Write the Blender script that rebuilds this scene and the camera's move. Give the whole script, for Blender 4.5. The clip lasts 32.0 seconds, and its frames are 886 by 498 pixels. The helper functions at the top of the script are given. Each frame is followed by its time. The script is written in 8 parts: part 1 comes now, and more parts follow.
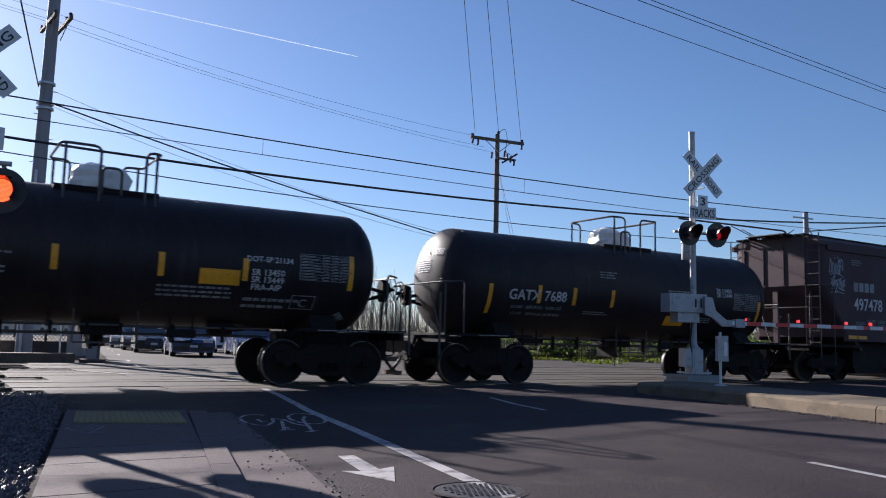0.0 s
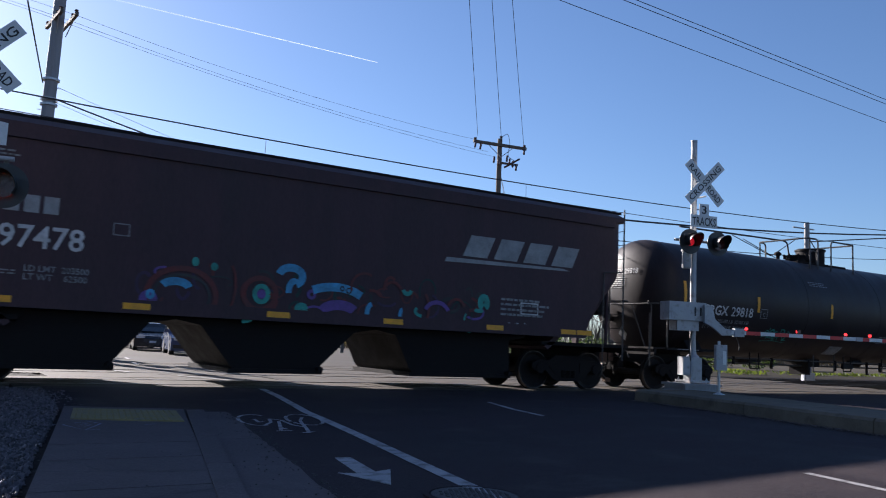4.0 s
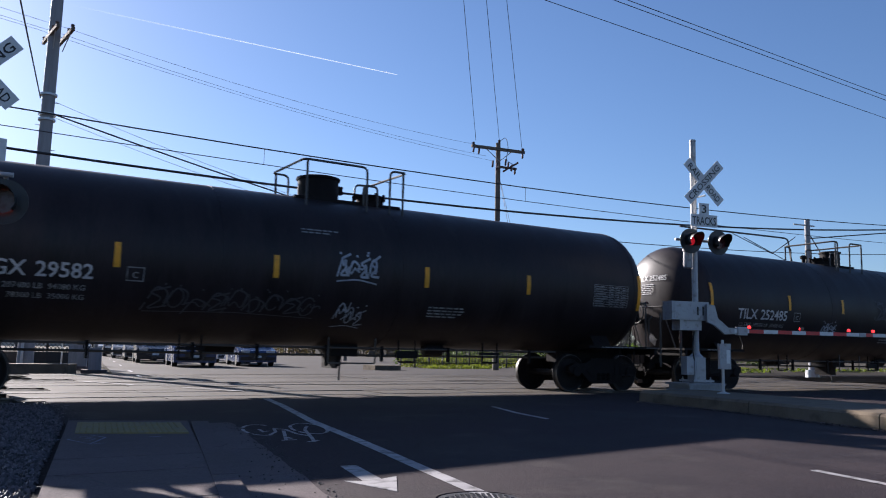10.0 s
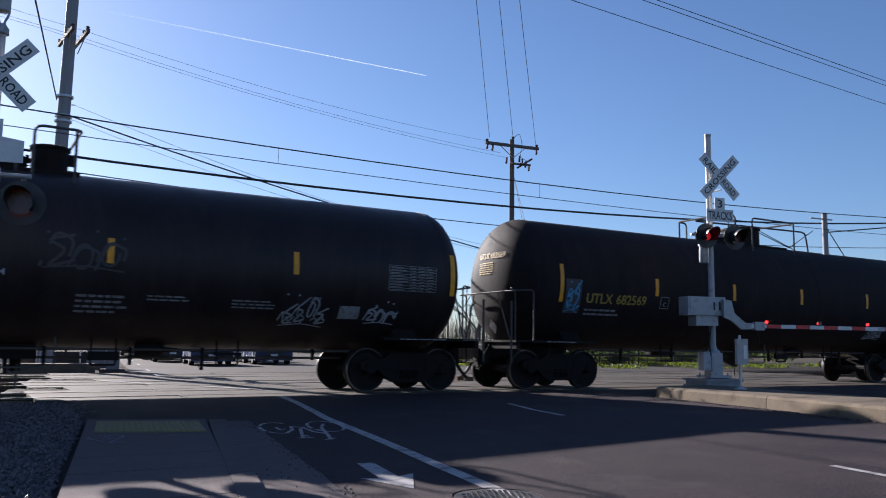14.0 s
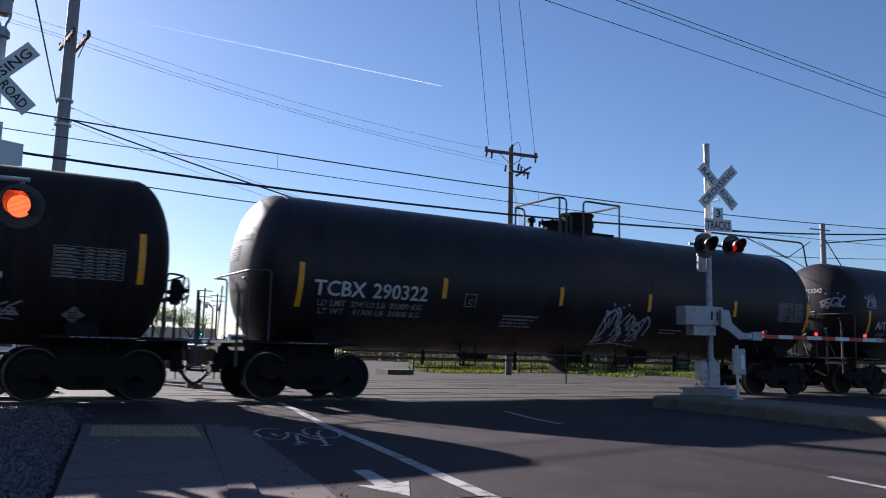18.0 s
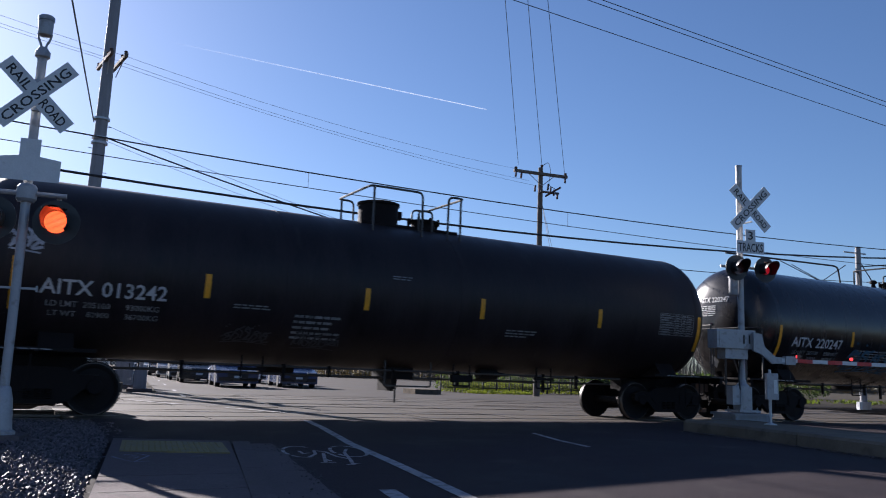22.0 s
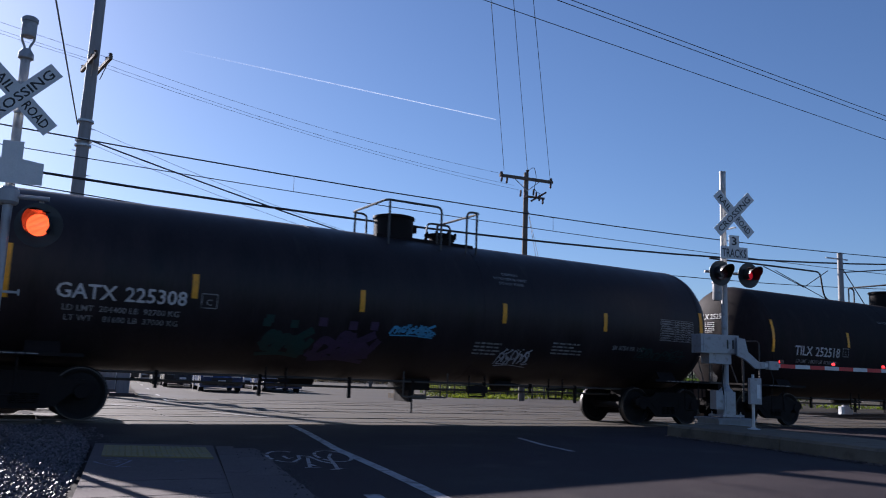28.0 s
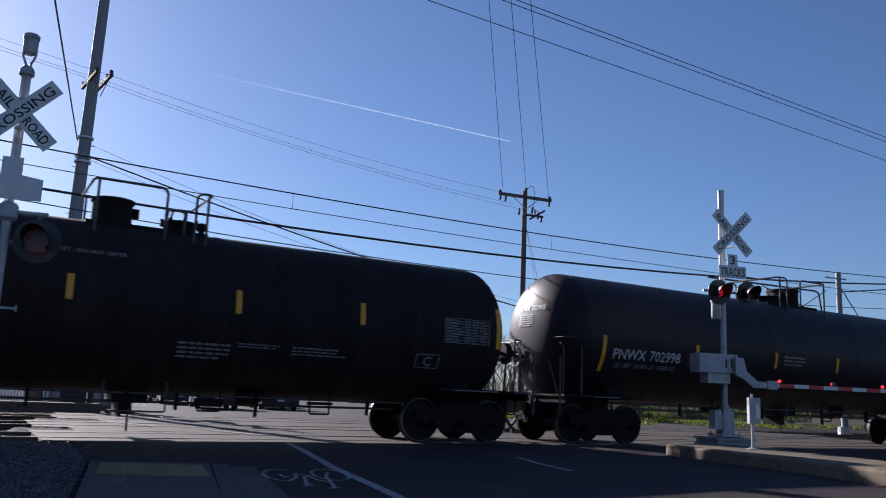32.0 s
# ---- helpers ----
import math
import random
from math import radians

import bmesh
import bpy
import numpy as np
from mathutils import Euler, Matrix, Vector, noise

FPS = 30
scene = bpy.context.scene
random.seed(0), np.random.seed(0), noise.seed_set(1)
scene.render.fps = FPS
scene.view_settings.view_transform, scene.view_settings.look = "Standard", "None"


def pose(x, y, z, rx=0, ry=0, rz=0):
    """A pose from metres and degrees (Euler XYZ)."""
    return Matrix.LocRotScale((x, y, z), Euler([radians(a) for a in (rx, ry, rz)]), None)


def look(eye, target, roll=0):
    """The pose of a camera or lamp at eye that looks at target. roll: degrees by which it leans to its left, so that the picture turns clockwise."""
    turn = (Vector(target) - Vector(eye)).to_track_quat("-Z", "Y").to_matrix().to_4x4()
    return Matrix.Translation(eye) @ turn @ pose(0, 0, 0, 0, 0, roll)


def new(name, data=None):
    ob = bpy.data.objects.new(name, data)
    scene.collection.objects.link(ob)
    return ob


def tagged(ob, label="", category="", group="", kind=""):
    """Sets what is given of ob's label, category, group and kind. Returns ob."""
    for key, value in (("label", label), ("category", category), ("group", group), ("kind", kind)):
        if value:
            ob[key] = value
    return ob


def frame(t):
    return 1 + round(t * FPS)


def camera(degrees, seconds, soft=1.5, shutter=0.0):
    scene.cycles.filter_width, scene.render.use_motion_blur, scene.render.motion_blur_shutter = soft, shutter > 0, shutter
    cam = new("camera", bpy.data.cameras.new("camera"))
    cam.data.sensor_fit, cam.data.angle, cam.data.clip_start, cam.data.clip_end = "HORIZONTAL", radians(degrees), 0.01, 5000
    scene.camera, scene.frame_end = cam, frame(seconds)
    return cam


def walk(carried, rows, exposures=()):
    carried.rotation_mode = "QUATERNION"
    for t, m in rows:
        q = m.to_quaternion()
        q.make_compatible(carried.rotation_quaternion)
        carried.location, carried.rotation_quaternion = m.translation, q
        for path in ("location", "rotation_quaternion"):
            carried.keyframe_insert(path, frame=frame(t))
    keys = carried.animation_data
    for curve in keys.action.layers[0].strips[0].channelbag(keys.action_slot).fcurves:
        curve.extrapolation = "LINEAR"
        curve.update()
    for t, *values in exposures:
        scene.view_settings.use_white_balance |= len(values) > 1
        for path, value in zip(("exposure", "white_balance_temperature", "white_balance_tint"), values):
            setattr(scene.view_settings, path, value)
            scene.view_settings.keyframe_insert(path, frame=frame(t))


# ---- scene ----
cam = camera(56.8, 32.0, soft=1.05, shutter=0.2)
PATH = [
    (0.0, 96.43, -1.39, -32.25),
    (0.5, 96.75, -1.51, -32.46),
    (1.0, 97.13, -2.28, -32.47),
    (1.5, 97.31, -1.75, -32.67),
    (2.0, 97.34, -1.91, -32.83),
    (2.5, 97.27, -1.94, -32.74),
    (3.0, 97.04, -2.03, -32.57),
    (3.5, 96.73, -2.32, -32.49),
    (5.5, 96.64, -2.62, -31.95),
    (6.0, 96.86, -2.37, -31.76),
    (6.5, 96.66, -1.91, -31.74),
    (7.0, 96.47, -1.87, -32.04),
    (7.5, 96.32, -2.09, -32.46),
    (8.0, 96.37, -1.84, -32.67),
    (8.5, 96.67, -0.98, -32.28),
    (9.0, 96.94, -1.13, -31.76),
    (9.5, 97.07, -1.16, -31.90),
    (10.0, 97.05, -1.14, -32.12),
    (10.5, 97.06, -1.28, -32.15),
    (11.0, 97.11, -0.95, -32.45),
    (11.5, 97.23, -1.10, -32.67),
    (12.0, 97.19, -1.31, -32.72),
    (12.5, 97.14, -1.49, -32.69),
    (13.0, 97.07, -1.24, -32.27),
    (13.5, 96.89, -0.98, -31.44),
    (14.0, 96.84, -0.76, -31.05),
    (14.5, 96.95, -1.03, -31.21),
    (15.0, 97.04, -0.77, -31.28),
    (15.5, 97.18, -0.66, -31.24),
    (17.5, 97.25, -1.40, -31.12),
    (18.0, 97.34, -1.28, -31.24),
    (18.5, 97.63, -0.92, -31.29),
    (19.0, 97.86, -1.33, -31.24),
    (19.5, 98.06, -1.88, -31.08),
    (20.0, 98.06, -1.90, -30.56),
    (20.5, 98.12, -1.99, -29.95),
    (21.0, 98.29, -2.10, -29.68),
    (21.5, 98.56, -2.16, -29.62),
    (22.0, 98.65, -2.12, -29.33),
    (22.5, 98.77, -2.08, -29.02),
    (23.0, 98.79, -2.25, -28.99),
    (23.5, 98.92, -2.08, -29.16),
    (24.0, 99.14, -1.78, -29.28),
    (24.5, 99.28, -1.70, -29.57),
    (26.5, 98.79, -1.66, -29.89),
    (27.0, 98.75, -1.78, -30.12),
    (27.5, 98.86, -1.69, -30.21),
    (28.0, 99.00, -2.17, -30.36),
    (28.5, 99.14, -2.07, -30.31),
    (29.0, 99.22, -2.19, -30.41),
    (29.5, 99.40, -2.04, -30.70),
    (30.0, 99.79, -2.23, -30.80),
    (30.5, 100.00, -2.50, -30.61),
    (31.0, 100.16, -2.40, -30.26),
    (31.5, 100.20, -2.36, -30.29),
    (32.0, 100.25, -2.40, -30.50),
]
walk(cam, [(t, pose(0, 0, 1.05, rx, ry, rz)) for t, rx, ry, rz in PATH],
     exposures=[(0, 1.22, 6050, 18), (3, 1.33, 6080, 18), (6, 1.63, 6170, 16), (8, 1.53, 6120, 17), (10, 1.36, 6080, 18), (13, 1.31, 6050, 18), (19, 1.28, 6050, 18), (23, 1.17, 5950, 19), (28, 1.10, 5910, 20), (32, 0.97, 5880, 20)])

# ---- light: low winter sun ahead, clear sky ----
SUN_EL, SUN_AZ = 22.4, -11.2            # degrees; azimuth from +y, clockwise
world = bpy.data.worlds.new("world")
scene.world = world
world.use_nodes = True
wn = world.node_tree
sky = wn.nodes.new("ShaderNodeTexSky")
sky.sky_type = "NISHITA"
sky.sun_disc = False
sky.sun_elevation = radians(SUN_EL)
sky.sun_rotation = radians(SUN_AZ)
sky.altitude = 50
sky.air_density, sky.dust_density, sky.ozone_density = 1.0, 0.45, 5.0
wn.nodes["Background"].inputs["Strength"].default_value = 0.05
wn.links.new(sky.outputs[0], wn.nodes["Background"].inputs[0])
sun = new("sun", bpy.data.lights.new("sun", "SUN"))
sun.data.energy, sun.data.angle, sun.data.color = 5.0, radians(0.55), (1.0, 0.93, 0.82)
sun_way = Vector((-math.sin(radians(-SUN_AZ)) * math.cos(radians(SUN_EL)), math.cos(radians(SUN_AZ)) * math.cos(radians(SUN_EL)), -0.0))
sun_way.z = math.sin(radians(SUN_EL))
sun.matrix_world = look(sun_way * 50, (0, 0, 0))


# ---- materials ----
def surf(name, base, rough=0.6, metal=0.0, var=0.25, scale=2.0, fine=45.0, bump=0.1, stretch=(1, 1, 1), rand=0.0, dirt=None, dirt_at=0.6, spec=0.5, rough_var=0.15, fine_var=0.5, island=0.0):
    """A worn surface: coarse and fine noise in the colour, the gloss and the relief."""
    m = bpy.data.materials.new(name)
    m.use_nodes = True
    nt = m.node_tree
    n, k = nt.nodes, nt.links
    b = n["Principled BSDF"]
    tc = n.new("ShaderNodeTexCoord")
    mp = n.new("ShaderNodeMapping")
    mp.inputs["Scale"].default_value = stretch
    k.new(tc.outputs["Object"], mp.inputs[0])
    big, small = n.new("ShaderNodeTexNoise"), n.new("ShaderNodeTexNoise")
    for node, s, d in ((big, scale, 6), (small, fine, 4)):
        node.inputs["Scale"].default_value = s
        node.inputs["Detail"].default_value = d
        node.inputs["Roughness"].default_value = 0.62
        k.new(mp.outputs[0], node.inputs["Vector"])
    mixn = n.new("ShaderNodeMath")
    mixn.operation = "MULTIPLY_ADD"
    k.new(small.outputs[0], mixn.inputs[0])
    mixn.inputs[1].default_value = fine_var
    k.new(big.outputs[0], mixn.inputs[2])
    rg = n.new("ShaderNodeMapRange")
    rg.inputs["From Min"].default_value, rg.inputs["From Max"].default_value = 0.35 + fine_var * 0.3, 0.65 + fine_var * 0.7
    rg.inputs["To Min"].default_value, rg.inputs["To Max"].default_value = 1 - var, 1 + var
    k.new(mixn.outputs[0], rg.inputs[0])
    last = rg.outputs[0]
    if rand or island:
        oi = n.new("ShaderNodeNewGeometry" if island else "ShaderNodeObjectInfo")
        r2 = n.new("ShaderNodeMapRange")
        r2.inputs["To Min"].default_value, r2.inputs["To Max"].default_value = 1 - (rand or island), 1 + (rand or island)
        k.new(oi.outputs["Random Per Island" if island else "Random"], r2.inputs[0])
        mu = n.new("ShaderNodeMath")
        mu.operation = "MULTIPLY"
        k.new(last, mu.inputs[0]), k.new(r2.outputs[0], mu.inputs[1])
        last = mu.outputs[0]
    sc = n.new("ShaderNodeVectorMath")
    sc.operation = "SCALE"
    sc.inputs[0].default_value = base
    k.new(last, sc.inputs["Scale"])
    colour = sc.outputs[0]
    if dirt:
        dn = n.new("ShaderNodeTexNoise")
        dn.inputs["Scale"].default_value, dn.inputs["Detail"].default_value = scale * 2.3, 8
        k.new(mp.outputs[0], dn.inputs["Vector"])
        dr = n.new("ShaderNodeMapRange")
        dr.inputs["From Min"].default_value, dr.inputs["From Max"].default_value = dirt_at - 0.06, dirt_at + 0.14
        k.new(dn.outputs[0], dr.inputs[0])
        mx = n.new("ShaderNodeMix")
        mx.data_type = "RGBA"
        k.new(dr.outputs[0], mx.inputs["Factor"])
        k.new(colour, mx.inputs["A"])
        mx.inputs["B"].default_value = (*dirt, 1)
        colour = mx.outputs["Result"]
    k.new(colour, b.inputs["Base Color"])
    rr = n.new("ShaderNodeMapRange")
    rr.inputs["From Min"].default_value, rr.inputs["From Max"].default_value = 0.3, 0.7
    rr.inputs["To Min"].default_value, rr.inputs["To Max"].default_value = max(0.05, rough - rough_var), min(1, rough + rough_var)
    k.new(big.outputs[0], rr.inputs[0])
    k.new(rr.outputs[0], b.inputs["Roughness"])
    b.inputs["Metallic"].default_value = metal
    b.inputs["Specular IOR Level"].default_value = spec
    if bump:
        bp = n.new("ShaderNodeBump")
        bp.inputs["Strength"].default_value = bump
        bp.inputs["Distance"].default_value = 0.02
        k.new(mixn.outputs[0], bp.inputs["Height"])
        k.new(bp.outputs[0], b.inputs["Normal"])
    return m


def glow(name, colour, strength, base=(0.3, 0.02, 0.02)):
    m = bpy.data.materials.new(name)
    m.use_nodes = True
    b = m.node_tree.nodes["Principled BSDF"]
    b.inputs["Base Color"].default_value = (*base, 1)
    b.inputs["Emission Color"].default_value = (*colour, 1)
    b.inputs["Emission Strength"].default_value = strength
    b.inputs["Roughness"].default_value = 0.25
    return m


ASPHALT = surf("asphalt", (0.032, 0.0238, 0.0268), 0.85, var=0.6, scale=0.5, fine=38, bump=0.5, fine_var=1.2, spec=0.15, dirt=(0.055, 0.045, 0.043), dirt_at=0.64)
ASPHALT_FAR = surf("worn_asphalt", (0.05, 0.042, 0.036), 0.85, var=0.3, scale=0.25, fine=30, bump=0.25, spec=0.12)
CONCRETE = surf("concrete", (0.104, 0.084, 0.084), 0.88, var=0.36, scale=1.1, fine=42, bump=0.35, fine_var=0.9, spec=0.15, rand=0.06, dirt=(0.085, 0.073, 0.068), dirt_at=0.62)
PANEL = surf("crossing_panel", (0.066, 0.054, 0.042), 0.85, var=0.5, scale=0.8, fine=40, bump=0.2, rand=0.12, dirt=(0.034, 0.029, 0.024), dirt_at=0.58, spec=0.15)
KERB = surf("kerb_concrete", (0.145, 0.116, 0.084), 0.88, var=0.34, scale=1.4, fine=42, bump=0.2, rand=0.05, dirt=(0.08, 0.066, 0.05), dirt_at=0.6, spec=0.15)
TACTILE = surf("tactile_yellow", (0.2, 0.155, 0.06), 0.8, var=0.2, scale=4, fine=80, bump=0.1, dirt=(0.17, 0.14, 0.085), dirt_at=0.54)
ROADPAINT = surf("road_paint", (0.3, 0.285, 0.285), 0.75, var=0.3, scale=3, fine=90, bump=0.15, dirt=(0.075, 0.068, 0.067), dirt_at=0.56)
CHALK = surf("faded_chalk", (0.17, 0.18, 0.25), 0.9, var=0.2, scale=6, fine=90, bump=0.1)
BALLAST = surf("ballast", (0.022, 0.0185, 0.017), 0.95, var=0.6, scale=3, fine=22, bump=1.0, spec=0.08)
STONE = surf("ballast_stone", (0.066, 0.051, 0.053), 0.5, var=0.5, scale=8, fine=60, bump=0.3, island=0.8)
DIRT = surf("dry_ground", (0.06, 0.051, 0.038), 0.95, var=0.4, scale=0.2, fine=9, bump=0.6, spec=0.08)
RAILSTEEL = surf("rail_steel", (0.09, 0.075, 0.065), 0.5, 0.7, var=0.2, scale=4, fine=60, bump=0.05)
RUST = surf("rusty_steel", (0.12, 0.07, 0.045), 0.75, 0.3, var=0.4, scale=5, fine=60, bump=0.3)
TIE = surf("timber_tie", (0.09, 0.07, 0.055), 0.9, var=0.4, scale=3, fine=50, bump=0.5, stretch=(3, 0.4, 3), rand=0.2)
TANKBLACK = surf("tank_black_paint", (0.0195, 0.0138, 0.0148), 0.48, var=0.5, scale=0.9, fine=14, bump=0.04, stretch=(2.2, 1, 0.35), dirt=(0.032, 0.025, 0.024), dirt_at=0.66, rough_var=0.1, spec=0.24)
TANKMATTE = surf("tank_matt_paint", (0.0195, 0.0142, 0.0145), 0.72, var=0.5, scale=0.9, fine=14, bump=0.04, stretch=(2.2, 1, 0.35), dirt=(0.032, 0.026, 0.024), dirt_at=0.64, rough_var=0.1, spec=0.12)
TANKGREEN = surf("tank_dark_paint", (0.019, 0.0145, 0.0165), 0.48, var=0.45, scale=0.9, fine=14, bump=0.04, stretch=(2.2, 1, 0.35), dirt=(0.045, 0.043, 0.042), dirt_at=0.68, rough_var=0.1, spec=0.18)
TANKGREY = surf("tank_grey_paint", (0.0115, 0.0095, 0.0105), 0.26, var=0.4, scale=0.9, fine=14, bump=0.04, stretch=(2.2, 1, 0.35), dirt=(0.03, 0.026, 0.025), dirt_at=0.68, rough_var=0.07, spec=0.5)
GEAR = surf("grimy_running_gear", (0.0105, 0.008, 0.008), 0.75, 0.1, var=0.5, scale=3, fine=40, bump=0.25, dirt=(0.018, 0.014, 0.0125), dirt_at=0.66, spec=0.18)
WHEELSTEEL = surf("wheel_steel", (0.0115, 0.0095, 0.0095), 0.75, 0.2, var=0.4, scale=5, fine=50, bump=0.15, dirt=(0.03, 0.024, 0.021), dirt_at=0.66, spec=0.25)
TREAD = surf("polished_tread", (0.1, 0.093, 0.09), 0.5, 1.0, var=0.15, scale=5, fine=50, bump=0.03)
HOPPER = surf("hopper_brown_paint", (0.054, 0.031, 0.036), 0.66, var=0.35, scale=0.8, fine=18, bump=0.06, stretch=(2, 1, 0.4), dirt=(0.058, 0.038, 0.04), dirt_at=0.68, spec=0.25)
BRAKE = surf("brake_pipe_steel", (0.065, 0.06, 0.056), 0.6, 0.3, var=0.3, scale=6, fine=50, bump=0.1)
RUBBER = surf("rubber_hose", (0.018, 0.018, 0.018), 0.7, var=0.2, scale=9, fine=60, bump=0.1)
STRIPE = surf("reflective_yellow", (0.74, 0.31, 0.008), 0.5, var=0.2, scale=5, fine=40, bump=0.0, dirt=(0.36, 0.16, 0.02), dirt_at=0.66)
LETTER = surf("white_lettering", (0.5, 0.485, 0.48), 0.6, var=0.25, scale=4, fine=30, bump=0.0, dirt=(0.2, 0.2, 0.2), dirt_at=0.66)
FAINT = surf("faded_lettering", (0.23, 0.225, 0.225), 0.7, var=0.4, scale=4, fine=30, bump=0.0, dirt=(0.06, 0.06, 0.06), dirt_at=0.58)
HEADPRINT = surf("head_lettering", (0.52, 0.515, 0.51), 0.5, var=0.3, scale=4, fine=30, bump=0.0)
DIMSPRAY = surf("worn_grey_spray", (0.05, 0.046, 0.05), 0.7, var=0.4, scale=5, fine=30, bump=0.0)
TABLEINK = surf("table_lettering", (0.25, 0.245, 0.245), 0.7, var=0.3, scale=4, fine=30, bump=0.0)
YELLOWLET = surf("yellow_lettering", (0.36, 0.23, 0.035), 0.6, var=0.3, scale=4, fine=30, bump=0.0)
SPRAYWHITE = surf("white_spray", (0.3, 0.31, 0.34), 0.7, var=0.4, scale=5, fine=30, bump=0.0)
SPRAYBLUE = surf("blue_spray", (0.06, 0.26, 0.42), 0.7, var=0.4, scale=5, fine=30, bump=0.0)
SPRAYTEAL = surf("teal_spray", (0.03, 0.25, 0.2), 0.7, var=0.4, scale=5, fine=30, bump=0.0)
SPRAYPINK = surf("pink_spray", (0.35, 0.08, 0.2), 0.7, var=0.4, scale=5, fine=30, bump=0.0)
SPRAYPURPLE = surf("purple_spray", (0.12, 0.06, 0.22), 0.7, var=0.4, scale=5, fine=30, bump=0.0)
GALV = surf("galvanised_steel", (0.46, 0.47, 0.48), 0.45, 0.6, var=0.15, scale=3, fine=40, bump=0.05)
SILVER = surf("aluminium_paint", (0.34, 0.34, 0.35), 0.5, 0.25, var=0.14, scale=3, fine=40, bump=0.05, dirt=(0.2, 0.185, 0.17), dirt_at=0.62)
SIGNWHITE = surf("sign_white", (0.62, 0.62, 0.61), 0.5, var=0.1, scale=5, fine=40, bump=0.0, dirt=(0.5, 0.49, 0.46), dirt_at=0.68)
SIGNBLACK = surf("sign_black", (0.015, 0.015, 0.016), 0.5, var=0.2, scale=5, fine=40, bump=0.0)
SIGNALBLACK = surf("signal_black", (0.012, 0.012, 0.013), 0.45, var=0.3, scale=5, fine=40, bump=0.03)
GATERED = surf("gate_red", (0.55, 0.035, 0.03), 0.5, var=0.12, scale=5, fine=40, bump=0.0)
POLEWOOD = surf("weathered_pole_wood", (0.13, 0.105, 0.085), 0.9, var=0.35, scale=2, fine=40, bump=0.4, stretch=(3, 3, 0.25))
POLEGREY = surf("grey_pole", (0.24, 0.24, 0.25), 0.7, var=0.25, scale=2, fine=40, bump=0.2, stretch=(3, 3, 0.25))
WIREBLACK = surf("black_cable", (0.02, 0.02, 0.022), 0.6, var=0.2, scale=1, fine=10, bump=0.0)
WIREGREY = surf("aluminium_wire", (0.22, 0.23, 0.25), 0.5, 0.4, var=0.2, scale=1, fine=10, bump=0.0)
CERAMIC = surf("brown_insulator", (0.09, 0.05, 0.035), 0.25, var=0.2, scale=6, fine=40, bump=0.0)
LIT = glow("lit_red_lens", (1.0, 0.085, 0.02), 1.5)
LIT_FAR = glow("lit_red_lamp", (1.0, 0.03, 0.03), 1.2)
LIT_DIM = glow("lit_red_lens_far", (1.0, 0.02, 0.04), 0.13)
IRON = surf("cast_iron", (0.05, 0.047, 0.046), 0.6, 0.5, var=0.4, scale=8, fine=60, bump=0.2)
DIMRED = surf("faded_red_spray", (0.11, 0.022, 0.02), 0.7, var=0.4, scale=5, fine=30, bump=0.0)
DIMBLUE = surf("faded_blue_spray", (0.025, 0.085, 0.14), 0.7, var=0.4, scale=5, fine=30, bump=0.0)
DIMTEAL = surf("faded_teal_spray", (0.008, 0.035, 0.03), 0.7, var=0.4, scale=5, fine=30, bump=0.0)
DIMPURPLE = surf("faded_purple_spray", (0.045, 0.022, 0.055), 0.7, var=0.4, scale=5, fine=30, bump=0.0)
LENS = surf("dark_red_lens", (0.07, 0.011, 0.009), 0.25, var=0.3, scale=20, fine=90, bump=0.2)


# ---- mesh helpers ----
def part(name, bm, material, parent=None, label="", smooth=False, bevel=0.0):
    """Links a bmesh as one mesh object under a thing or a part."""
    if bevel:
        bmesh.ops.bevel(bm, geom=[e for e in bm.edges if e.is_manifold and e.calc_face_angle() > 0.6], offset=bevel, segments=1, affect="EDGES", clamp_overlap=True)
    bmesh.ops.recalc_face_normals(bm, faces=bm.faces)
    me = bpy.data.meshes.new(name)
    bm.to_mesh(me)
    bm.free()
    me.materials.append(material)
    if smooth:
        me.polygons.foreach_set("use_smooth", [True] * len(me.polygons))
        me.set_sharp_from_angle(angle=radians(35))
    ob = new(name, me)
    if parent is not None:
        ob.parent = parent
    if label:
        ob["label"] = label
    return ob


def thing(name, label, category, at=None, group="", kind=""):
    e = new(name)
    e.empty_display_size = 0.3
    if at is not None:
        e.matrix_basis = at
    return tagged(e, label, category, group, kind)


def box(x0, x1, y0, y1, z0, z1, bm=None):
    bm = bm or bmesh.new()
    v = [bm.verts.new((x, y, z)) for x in (x0, x1) for y in (y0, y1) for z in (z0, z1)]
    for q in ((0, 1, 3, 2), (4, 6, 7, 5), (0, 4, 5, 1), (2, 3, 7, 6), (0, 2, 6, 4), (1, 5, 7, 3)):
        bm.faces.new([v[i] for i in q])
    return bm


def prism(poly, axis, a, b, bm=None):
    """A flat outline swept along an axis from a to b. Outline in (x, z) for y, (y, z) for x, (x, y) for z."""
    bm = bm or bmesh.new()
    put = {"x": lambda p, d: (d, p[0], p[1]), "y": lambda p, d: (p[0], d, p[1]), "z": lambda p, d: (p[0], p[1], d)}[axis]
    r0 = [bm.verts.new(put(p, a)) for p in poly]
    r1 = [bm.verts.new(put(p, b)) for p in poly]
    bm.faces.new(r0), bm.faces.new(r1[::-1])
    for i in range(len(poly)):
        j = (i + 1) % len(poly)
        bm.faces.new((r0[i], r1[i], r1[j], r0[j]))
    return bm


